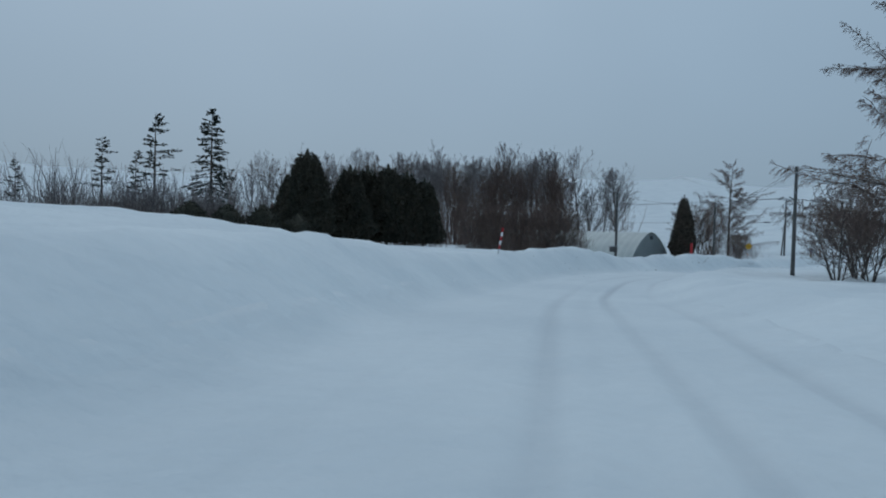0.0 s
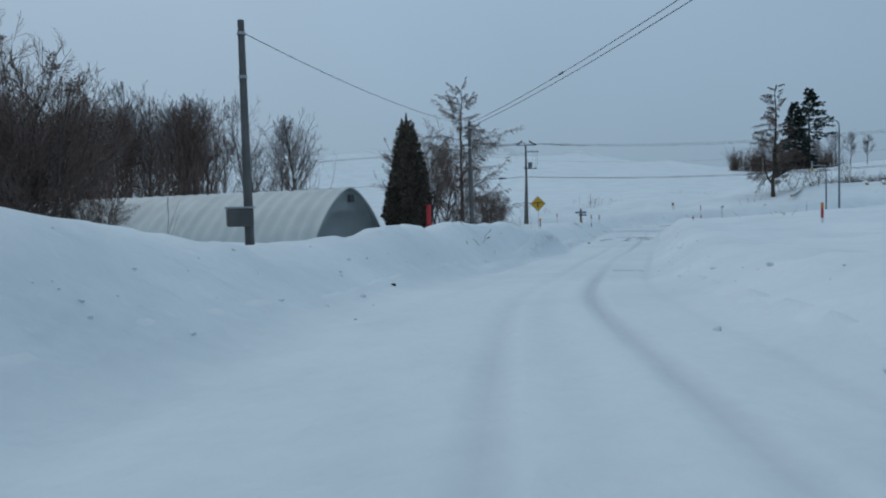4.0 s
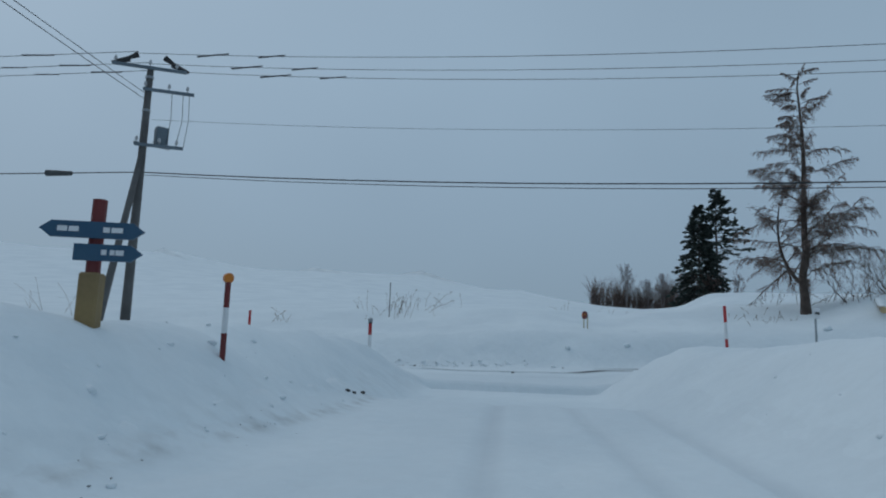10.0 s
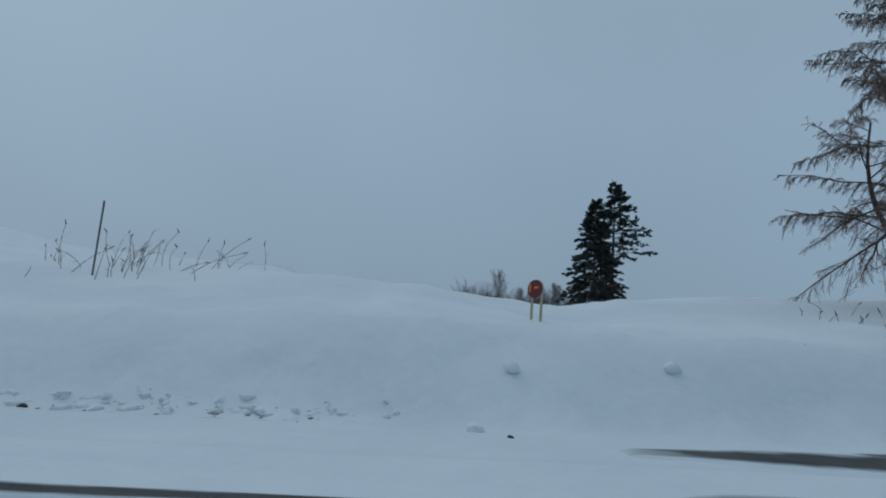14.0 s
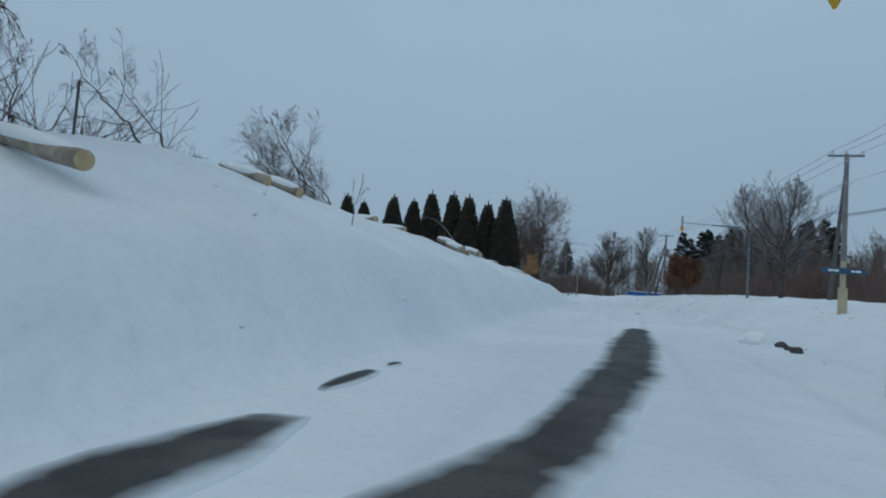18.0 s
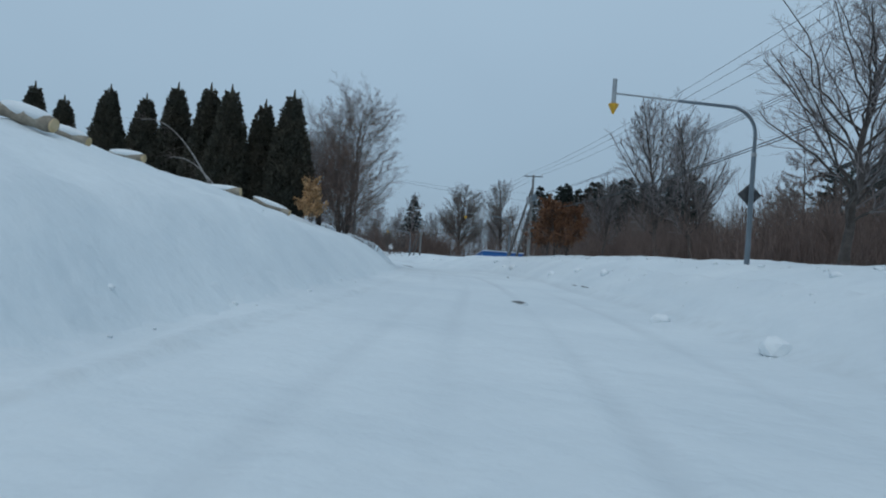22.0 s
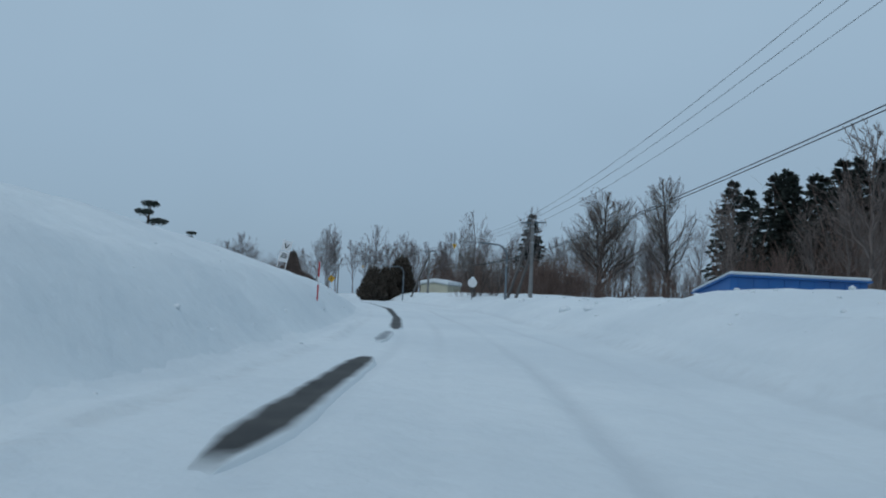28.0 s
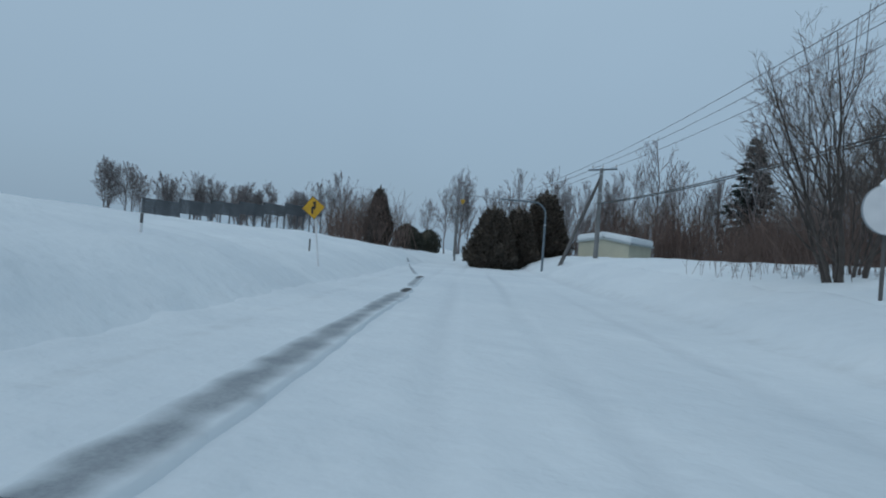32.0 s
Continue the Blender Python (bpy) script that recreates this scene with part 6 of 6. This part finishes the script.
# larch with a second, bowed stem on the bank
larch_b = put(make_bare("larch", "forked larch with brown twigs standing on the snowbank", dict(larch_spec, seed=33, height=13.9, radius=0.24, lo=0.14, n1=62, ratio=0.32, angle=60, lift=-0.24, thick=0.17), BARK_RED, TWIG_RED, group="larches"), 86.7, 96.7, 40, 1.0)
rng0 = np.random.default_rng(34)
fork = (one(0, 0, 1.5), unit(one(0.55, 0.6, 0.75)), np.array([4.6]), np.array([0.12]), one(-0.32, -0.35, 0.3))
fork1 = shoots(rng0, *fork, 17, 0.62, 66, -0.22, 0.2, 0.4, 0.35, lambda u: 1.0 - 0.3 * u)
fork2 = shoots(rng0, *fork1, 26, 0.26, 42, -0.35, 0.15, 0.5)
fork3 = shoots(rng0, *fork2, 8, 0.5, 38, -0.4, 0.15, 0.5)
raw_part("second_stem", *tubes(np.concatenate([limbs(*fork, 9, 0.25)[0], limbs(*fork1, 4, 0.3, 0.02, rng0)[0]]), 7), BARK_RED, larch_b)
second = raw_part("second_crown", *tubes(np.concatenate([limbs(*fork2[:3], np.maximum(fork2[3], 0.008), fork2[4], 3, 0.4)[0], limbs(*fork3[:3], np.full(len(fork3[0]), 0.006), fork3[4], 2, 0.5)[0]]), 3), TWIG_RED, larch_b)
tagged(second, kind="stuff")
ball = unit(rng0.standard_normal((520, 3)))
knot = limbs(np.array([[-0.25, -0.25, 5.7]]) + 0.2 * ball, ball, 0.35 + 0.6 * rng0.random(520), np.full(520, 0.009), 0.15 * rng0.standard_normal((520, 3)), 2, 0.5, 0.03, rng0)[0]
tagged(raw_part("witches_broom", *tubes(knot, 3), TWIG_RED, larch_b, "dense reddish knot of twigs"), kind="stuff")
spruce_b = put(make_conifer("spruce", "dense dark spruce on the hillside", dict(seed=41, height=13.5, width=3.9, bare=0.03, whorls=28, each=10, ragged=0.25, per=22, size=0.75)), 145.9, 136.3, 0, 1.17)
put(make_conifer("fir", "lopsided fir with bare lower trunk on the hillside", dict(seed=42, height=15.0, width=3.0, bare=0.44, whorls=13, each=8, ragged=0.4, per=22, size=0.8, one_sided=0.3, slope=0.0)), 148.6, 134.9, -60, 1.25)
put(make_bare("bare_clump", "reddish bare shrub under two firs", dict(multi, seed=23, height=5.0), BARK, TWIG_RED), 146.0, 135.5, 0, 1.1)
thicket("brushwood", "reddish hedge of brushwood on a far hillside", row_of((219, 213), (240, 190), 26, 1.0, 15, 1.5), TWIG_RED, 15, 7.5, 30, 0.04, 0.2)
far_wood("far_trees", "frosted bare trees behind a far hedge, haze painted into the twigs", [(222.4, 204, 13.5), (226, 199, 9), (230, 196, 11), (234, 192, 11), (238, 187, 12), (241, 184, 11), (244, 180, 10), (232, 190, 10)], TWIG_GREY, 300, 22, 8, 0.32, 34, 0.4, 0.04, 0.25, 5)


def weeds(name, label, x, y, n, height, seed, spread=1.6, thick=1.0):
    """Dry stalks with nodding heads above the snow."""
    rng = np.random.default_rng(seed)
    p = np.stack([x + spread * 0.45 * rng.standard_normal(n), y + spread * 0.45 * rng.standard_normal(n), np.zeros(n)], -1)
    p[:, 2] = ground(p[:, 0], p[:, 1]) - 0.1
    d = unit(np.stack([0.4 * rng.standard_normal(n), 0.4 * rng.standard_normal(n), np.ones(n)], -1))
    l = height * (0.35 + 0.7 * rng.random(n))
    c = np.stack([0.25 * rng.standard_normal(n), 0.25 * rng.standard_normal(n), -0.15 * np.ones(n)], -1)
    stalk, pts = limbs(p, d, l, np.full(n, 0.011 * thick), c, 5, 0.5)
    heads, _ = limbs(pts[:, -1], unit(d + np.array([0, 0, -0.5])), np.full(n, 0.14 * thick), np.full(n, 0.022 * thick), c * 0, 1, 0.4)
    off = shoots(rng, p, d, l, np.full(n, 0.012), c, 2, 0.3, 40, 0.1, 0.4, 0.5)
    ob = raw_part(name, *tubes(np.concatenate([stalk, heads[: len(heads) * 2 // 3], limbs(*off[:3], off[3] * thick, off[4], 2, 0.5)[0]]), 4), REED)
    return tagged(ob, label, "weeds", kind="stuff")


weeds("dry_weeds", "dry weed stalks standing out of a snowfield", 73.2, 114.6, 46, 1.5, 51, 3.0)
weeds("dry_weeds", "few thin weed stalks beyond a braced pole", 56.2, 126.4, 7, 2.6, 59, 1.6)
weeds("dry_weeds", "few thin weed stalks in deep snow", 66.0, 116.0, 6, 1.4, 52, 1.5)
weeds("dry_weeds", "few thin weed stalks on a far snow crest", 98.0, 120.0, 8, 1.2, 53, 5.0)
weeds("dry_weeds", "low dry weeds beside a larch on the bank", 83.8, 97.6, 22, 0.6, 54, 2.2)
weeds("dry_weeds", "few dry stalks poking through the road bank", 24.5, 62.5, 8, 0.6, 55, 1.8)
weeds("dry_weeds", "dry stalks beside the ploughed road", 62.0, 78.0, 7, 0.9, 56, 2.5)

# ---- the cut bank and what grows on it ----
brush_pile = [(88.6, 95.0, 0.9), (90.2, 94.0, 1.0), (91.6, 92.4, 0.8), (89.6, 96.6, 0.8), (93.4, 91.0, 0.9), (95.6, 88.6, 0.7)]
thicket("brushwood", "tangle of cut branches heaped behind the felled logs", brush_pile, TWIG, 16, 2.6, 16, 0.014, 0.9, 4)
sap = dict(seed=61, height=6.4, radius=0.065, n1=9, n2=9, n3=10, ratio=0.55, angle=36, lift=0.1, lo=0.35, lean=0.1, twig=0.006, droop=0.1, crown=(0.66, 0.38, 0.38), crook=0.018)
sap_a = put(make_bare("birch_sapling", "thin bare birch leaning over the top of the bank", sap, BARK, TWIG, group="birch saplings"), 91.1, 89.45, 150, 0.46, None, 1.0, 30)
sap_b = put(make_bare("birch_sapling", "bare birch with two bowed stems on the bank", dict(sap, seed=64, stems=2, lean=0.3, n1=16), BARK, TWIG, group="birch saplings"), 99.8, 82.9, 150, 0.72, None, 1.0, 24)
for e, x, y, t, s, ln in ((sap_a, 91.0, 90.0, 140, 0.62, 36), (sap_b, 89.2, 93.2, 120, 0.56, 34), (sap_a, 100.6, 81.6, 140, 0.8, 16), (sap_a, 101.6, 80.4, 160, 0.84, 26), (sap_b, 102.6, 79.0, 150, 0.7, 34), (sap_b, 104.5, 79.8, 140, 0.74, 40), (sap_a, 106.0, 78.4, 170, 0.8, 38), (sap_b, 108.5, 76.6, 150, 0.66, 42), (sap_a, 111.0, 76.0, 145, 0.8, 34), (sap_b, 112.5, 74.6, 160, 0.7, 40), (sap_a, 114.0, 76.0, 135, 0.8, 40), (sap_a, 118.6, 74.0, 150, 0.8, 36), (sap_b, 121.0, 71.0, 150, 0.7, 38), (sap_b, 91.0, 94.0, 120, 0.56, 36), (sap_b, 88.6, 95.2, 140, 0.56, 30)):
    again(e, x, y, t, s, 1.0, ln)
thicket("brushwood", "low dark tangle of cut brush along the top of the bank", row_of((93.5, 93.5), (113, 78), 36, 1.0, 48, 0.7), TWIG, 48, 1.2, 36, 0.011, 0.9, 5)


def bowed_pole(x, y, to, rise, label):
    """A long thin birch stem that leans far over, with a few bare twigs near its tip."""
    e = thing("bowed_birch", x, y, ground_at(x, y) - 0.2, 0, label, "tree", "birch saplings")
    u = np.linspace(0, 1, 14)
    pts = np.stack([to[0] * u, to[1] * u, rise * np.sin(u * 1.75) / math.sin(1.75)], -1)
    raw_part("stem", *polytube(pts, 0.06 * (1 - 0.75 * u), 8), BARK_PALE, e, "pale birch bark")
    rng = np.random.default_rng(77)
    n = 26
    at = pts[rng.integers(6, 14, n)]
    way = unit(rng.standard_normal((n, 3)) + np.array([to[0], to[1], 1.0]) * 0.3)
    twig, _ = limbs(at, way, 0.5 + 0.9 * rng.random(n), np.full(n, 0.01), 0.15 * rng.standard_normal((n, 3)), 3, 0.4, 0.03, rng)
    tagged(raw_part("twigs", *tubes(twig, 3), TWIG, e), kind="stuff")
    return e


bowed_pole(128.0, 52.6, (3.9, 3.6), 5.0, "pale bowed birch stem leaning before dark arborvitae")
bowed_pole(125.4, 53.6, (2.6, 2.4), 2.6, "thin pale birch stem bent low over the bank")
put(make_bare("forked_twig", "small forked bare sapling stuck in the bank", dict(sap, seed=62, height=1.5, radius=0.02, n1=6, n2=3, n3=2, twig=0.006, ratio=0.6), BARK, TWIG, "sapling", "birch saplings"), 90.1, 85.0)
cyp_label = "slender dark arborvitae in a planted row"
cyp_a = put(make_cone_tree("arborvitae", cyp_label, 6, 8.6, 1.85, 15000, CEDAR, None, "row of arborvitae", 0.03, 0.24), 128.0, 48.3, 0, 1.0)
for x, y, s in ((130.3, 48.9, 0.92), (131.0, 51.0, 0.95), (134.2, 50.8, 1.0), (137.4, 51.6, 1.0), (138.7, 53.2, 0.9), (139.8, 55.2, 0.9), (144.5, 56.6, 0.82), (145.7, 58.2, 0.88)):
    again(cyp_a, x, y, x * 37, s, 0.97 + 0.02 * (x % 3))
birch_spec = dict(seed=71, height=10.8, radius=0.13, n1=96, n2=13, n3=9, ratio=0.5, angle=54, lift=0.16, lo=0.1, stems=4, lean=0.07, twig=0.0065, droop=0.08, crown=(0.52, 0.36, 0.5), thick=0.26)
birch_a = put(make_bare("birch", "large bare birch with several stems on the bank", birch_spec, BARK, TWIG_RED, group="bare birches"), 128.5, 43.2, 0, 1.04)
again(birch_a, 125.4, 45.8, 120, 0.62)
again(birch_a, 131.5, 43.0, 220, 0.7)
thicket("brushwood", "bare undergrowth at the foot of a birch", [(126.4, 43.4, 0.8), (129.0, 41.8, 0.9), (131.6, 41.0, 0.7), (124.8, 44.9, 0.5), (127.6, 42.4, 1.0)], TWIG_RED, 17, 2.8, 34, 0.007, 0.65)
oak_small = dict(height=3.4, radius=0.06, n1=16, n2=6, n3=4, ratio=0.5, angle=45, lift=0.2, lo=0.15, twig=0.008)
put(make_leafy("oak_bush", "young oak holding pale orange dead leaves", 81, oak_small, LEAF_PALE, 0.2, 2, BARK, "young oaks", 0.2), 116.4, 54.6, 0, 0.52)
oak_low = bpy.data.objects["oak_bush"]
again(oak_low, 118.2, 53.2, 90, 0.34)
again(oak_low, 115.2, 55.4, 200, 0.42)
oak_big = dict(height=7.0, radius=0.13, n1=24, n2=8, n3=5, ratio=0.5, angle=48, lift=0.15, lo=0.08, twig=0.01, shape=lambda u: 1.0 - 0.55 * u)
oak_b = put(make_leafy("oak", "young oak covered in rust-brown dead leaves", 82, oak_big, LEAF, 0.22, 3, BARK, "young oaks", 0.2), 121.2, 27.6, 0, 0.58)
again(oak_b, 120.7, 26.8, 220, 0.52)
again(oak_b, 125.5, 22.5, 160, 0.6)


def pruned_pine(x, y, size, seed, label):
    """A garden pine clipped into flat pads."""
    rng = np.random.default_rng(seed)
    e = thing("clipped_pine", x, y, ground_at(x, y) - 0.2, seed * 50, label, "tree", "clipped garden pines")
    pads = ((0, 0, 2.0, 0.5), (0.3, 0.1, 1.55, 0.5), (-0.42, -0.1, 1.08, 0.5), (0.35, 0.3, 0.8, 0.5))
    rows_ = [(0, 0, 0, 0.09, 0.1, 0, 1.0, 0.07), (0.1, 0, 1.0, 0.07, 0, 0, 2.0, 0.04)] + [(0.08, 0, pz - 0.35, 0.045, px, py, pz, 0.03) for px, py, pz, _ in pads[1:]]
    raw_part("trunk", *tubes(np.array(rows_) * size, 8), BARK, e)
    for px, py, pz, pr in pads:
        n = 420
        q = rng.standard_normal((n, 3))
        q = unit(q) * (rng.random((n, 1)) ** 0.4) * np.array([pr, pr * 0.9, pr * 0.26]) + np.array([px, py, pz])
        v, f = sprays(rng, q * size, unit(rng.standard_normal((n, 3)) + np.array([0, 0, 0.8])), np.full(n, 0.14 * size), np.full(n, 0.035 * size))
        raw_part("pad", v, f, NEEDLE, e, smooth_on=False)
    return e


pruned_pine(163.9, 23.3, 0.84, 1, "garden pine clipped into flat dark pads above the bank")
pruned_pine(169.3, 20.0, 0.6, 2, "small clipped pine half buried in snow")

# ---- woods on the level side ----
again(poplar_a, 95.6, 52.6, 40, 0.66, 0.8)
again(poplar_a, 114.5, 24.0, 250, 0.9)
again(poplar_a, 120.6, 21.4, 130, 0.5)
again(poplar_a, 110.5, 27.0, 300, 0.72)
thicket("brushwood", "tall brown brushwood beyond the road's verge", row_of((93, 44), (112, 22), 30, 1.0, 18, 2.2) + row_of((112, 22), (128, 6), 24, 1.0, 19, 2.5), TWIG_RED, 18, 3.3, 74, 0.012, 0.25)
thicket("brushwood", "dim brushwood under a wood's edge", row_of((78, 30), (110, 2), 34, 1.0, 20, 4), TWIG, 19, 3.6, 34, 0.016, 0.22)
far_wood("bare_wood", "bare mixed wood behind the verge", row_of((85, 22), (104, 4), 12, 6.5, 21, 4) + row_of((108, 0), (128, -20), 16, 10.0, 45, 4) + row_of((128, -2), (160, -30), 22, 7.0, 22, 5), TWIG, 400, 20, 8, 0.38, 38, 0.3, 0.018, 0.2, 5)
pine_b = put(make_conifer("pine", "broad dark pine rising over a brown wood", dict(seed=91, height=19.0, width=5.2, bare=0.25, whorls=16, each=8, ragged=0.45, per=18, size=1.1, slope=0.15, taper=0.5), group="dark pines"), 114.6, -43.0)
again(pine_b, 110.0, -40.0, 80, 0.95)
again(pine_b, 118.0, -46.0, 150, 1.02)
again(pine_b, 112.0, -46.0, 210, 1.05)
again(pine_b, 105.5, -37.0, 300, 0.85)
again(larch_a, 122.0, -41.0, 30, 1.55)
again(spruce_b, 103.0, 5.8, 60, 0.62)
again(spruce_b, 106.5, -16.0, 120, 0.8)
spruce_c = put(make_conifer("spruce", "tall dark spruce in a dense shelter belt", dict(seed=43, height=20.0, width=5.0, bare=0.03, whorls=30, each=9, ragged=0.3, per=18, size=1.0)), 190.0, -67.0)
for k, (x, y) in enumerate(row_of((187, -66), (146, -52), 15, 1.0, 23, 1.2)[i][:2] for i in range(15)):
    again(spruce_c, x, y, k * 71, 0.9 + 0.09 * ((k * 7) % 4) / 3)
for k, (x, y) in enumerate(row_of((179, -69), (143, -57), 9, 1.0, 46, 1.0)[i][:2] for i in range(9)):
    again(spruce_c, x, y, k * 53 + 20, 0.95 + 0.08 * ((k * 5) % 4) / 3)
thicket("brushwood", "tall tangled brown growth before a spruce belt", row_of((172, -56), (146, -46), 20, 1.0, 47, 2.2), TWIG_RED, 47, 12.0, 40, 0.022, 0.2)
thicket("brushwood", "brown brushwood in front of a spruce belt", row_of((184, -56), (152, -34), 26, 1.0, 24, 3), TWIG_RED, 24, 7.0, 24, 0.025, 0.25)
pop_b = dict(seed=25, height=20.0, radius=0.4, n1=44, n2=12, n3=9, ratio=0.47, angle=46, lift=0.22, lo=0.14, twig=0.016, crown=(0.58, 0.38, 0.43))
poplar_b = put(make_bare("bare_poplar", "big bare poplar with stout rising limbs", pop_b, BARK, TWIG, group="bare trees"), 217.3, -68.0, 0, 1.06)
again(poplar_b, 202.0, -67.6, 140, 0.8, 1.35)
again(poplar_b, 222.0, -73.0, 70, 0.95)
again(spruce_c, 236.8, -68.4, 30, 0.92)
far_wood("bare_wood", "frosted bare wood beyond the spruce, its colour paled for haze", row_of((262, -62), (205, -88), 40, 13.5, 26, 5) + row_of((248, -48), (262, -60), 8, 11.0, 27, 3), TWIG_GREY, 500, 20, 8, 0.36, 36, 0.3, 0.024, 0.2, 5)
thicket("brushwood", "dim brushwood at the foot of a far wood", row_of((262, -52), (196, -66), 44, 1.0, 28, 4), TWIG_RED, 28, 6.5, 24, 0.03, 0.22)
thicket("brushwood", "brown brushwood behind a round sign", row_of((226, -44), (194, -42), 26, 1.0, 29, 3), TWIG_RED, 29, 5.0, 60, 0.022, 0.25)
cedar_c = put(make_cone_tree("arborvitae", "stout dark arborvitae near a shed", 8, 6.2, 2.2, 9000, CEDAR_BROWN, wide_cone, "arborvitae", 0.02, 0.26), 221.8, -26.6, 0, 1.2, None, 0.86)
put(make_cone_tree("brown_arborvitae", "rounded arborvitae turning brown near a shed", 9, 4.6, 2.0, 7000, CEDAR_BROWN, wide_cone, "arborvitae", 0.02, 0.26), 217.0, -18.9, 0, 1.15)
again(cedar_c, 219.2, -22.4, 120, 0.98, 0.92)
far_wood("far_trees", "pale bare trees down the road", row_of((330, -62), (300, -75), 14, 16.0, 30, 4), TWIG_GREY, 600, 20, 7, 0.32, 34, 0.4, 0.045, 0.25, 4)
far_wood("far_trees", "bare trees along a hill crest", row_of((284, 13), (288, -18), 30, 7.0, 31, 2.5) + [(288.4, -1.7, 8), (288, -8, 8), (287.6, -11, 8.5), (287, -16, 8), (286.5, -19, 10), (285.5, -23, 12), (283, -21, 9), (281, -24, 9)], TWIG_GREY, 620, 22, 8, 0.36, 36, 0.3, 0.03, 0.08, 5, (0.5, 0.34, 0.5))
thicket("brushwood", "brown brushwood near a bend in the road", row_of((262, -18), (238, -17), 20, 1.0, 32, 2), TWIG_RED, 32, 5.0, 24, 0.02, 0.25)
put(make_cone_tree("brown_arborvitae", "tall browned arborvitae at the roadside", 10, 7.0, 1.9, 7000, CEDAR_BROWN, None, "arborvitae", 0.02, 0.26), 242.0, -17.0)
again(birch_a, 237.0, -14.6, 40, 0.55)
for x, y, s in ((256.0, -25.4, 0.9), (259.0, -26.6, 1.0), (262.0, -28.6, 0.95), (300.0, -46.0, 1.3), (306.0, -49.0, 1.4)):
    again(bush_a, x, y, x * 31, s)
weeds("dry_weeds", "rows of dry stubs in a snowy field below the fence", 238.0, -8.0, 60, 0.9, 57, 9.0)
weeds("dry_weeds", "small bare bush above the snowbank", 150.5, 33.0, 40, 1.2, 58, 0.9)

shrub = dict(seed=27, height=4.7, radius=0.045, n1=70, n2=8, n3=7, ratio=0.5, angle=34, lift=0.12, lo=0.14, stems=9, lean=0.3, twig=0.005, crown=(0.55, 0.46, 0.5))
shrub_a = put(make_bare("roadside_shrub", "bare shrub with a fan of upright stems behind a round sign", shrub, BARK, TWIG, "shrub", "roadside shrubs"), 177.6, -6.5, 0, 1.02)
again(shrub_a, 181.0, -11.4, 120, 0.8)
thicket("brushwood", "dense brown suckers at the foot of a roadside shrub", [(178.8, -7.8, 1.0), (180.2, -8.8, 0.9), (181.6, -9.8, 0.9), (178.4, -9.0, 0.8)], TWIG_RED, 33, 1.5, 36, 0.006, 0.3, 4)

# ---- crumbs of ploughed snow along the road edges ----
def crumbs(name, label, line, s0, s1, side, spread, count, size, mat, seed, group_side=1):
    """Loose lumps of snow thrown up by the plough, one mass."""
    rng = np.random.default_rng(seed)
    bm = bmesh.new()
    bmesh.ops.create_icosphere(bm, subdivisions=1, radius=1)
    base = np.array([v.co[:] for v in bm.verts])
    tri = np.array([[v.index for v in f.verts] for f in bm.faces])
    bm.free()
    st = s0 + (s1 - s0) * rng.random(count)
    k = np.minimum(st.astype(int), len(line) - 2)
    u = st - k
    a, b = line[k, :2], line[k + 1, :2]
    d = unit(b - a)
    off = side + spread * rng.standard_normal(count)
    p = a + u[:, None] * (b - a) + off[:, None] * np.stack([-d[:, 1], d[:, 0]], -1)
    z = ground(p[:, 0], p[:, 1])
    r = size * (0.35 + rng.random(count) ** 3 * 1.6)
    v = base[None] * (1 + 0.3 * rng.standard_normal((count, len(base), 1))) * r[:, None, None] * np.array([1.2, 1.0, 0.7])
    v = v + np.concatenate([p, (z + 0.1 * r)[:, None]], -1)[:, None]
    f = (np.arange(count)[:, None, None] * len(base) + tri[None]).reshape(-1, 3)
    ob = raw_part(name, v.reshape(-1, 3), f, mat)
    return tagged(ob, label, "snow crumbs", kind="stuff")


LOOSE = "loose crumbs of snow thrown up by the plough"
crumbs("snow_crumbs", LOOSE, ROAD, 5.0, 13.5, -5.4, 0.6, 300, 0.035, CAP, 1)
crumbs("snow_crumbs", LOOSE, ROAD, 5.0, 14.0, -7.8, 0.6, 300, 0.065, CAP, 2)
crumbs("snow_crumbs", LOOSE, ROAD, 4.8, 13.0, 3.7, 0.4, 260, 0.035, CAP, 3)
crumbs("snow_crumbs", LOOSE, LANE, 4.0, 10.4, 3.5, 0.5, 240, 0.035, CAP, 4)
crumbs("snow_crumbs", LOOSE, LANE, 4.0, 10.2, -3.6, 0.5, 200, 0.03, CAP, 5)
crumbs("dirty_crumbs", "grey crumbs of dirty slush along the lane's edge", LANE, 7.2, 10.0, 2.75, 0.12, 110, 0.011, SLUSH, 6)
crumbs("dirty_crumbs", "grey crumbs of dirty slush below the road bank", ROAD, 2.6, 3.55, 4.05, 0.12, 420, 0.022, SLUSH, 7)
crumbs("snow_crumbs", "broken ridge of crumbled snow below the road bank", ROAD, 2.6, 3.6, 4.2, 0.13, 800, 0.055, CAP, 8)
weeds("dry_litter", "scrap of dead stalks and litter on the snowbank", 47.7, 85.97, 80, 0.28, 60, 0.42, 0.35)
weeds("dry_litter", "scrap of dead stalks and litter at the lane's edge", 47.85, 84.21, 40, 0.18, 61, 0.3, 0.35)
crumbs("snow_crumbs", LOOSE, ROAD, 3.6, 5.4, 6.8, 1.6, 50, 0.032, CAP, 9)
crumbs("snow_crumbs", LOOSE, ROAD, 5.4, 12.0, 6.0, 1.4, 90, 0.03, CAP, 10)
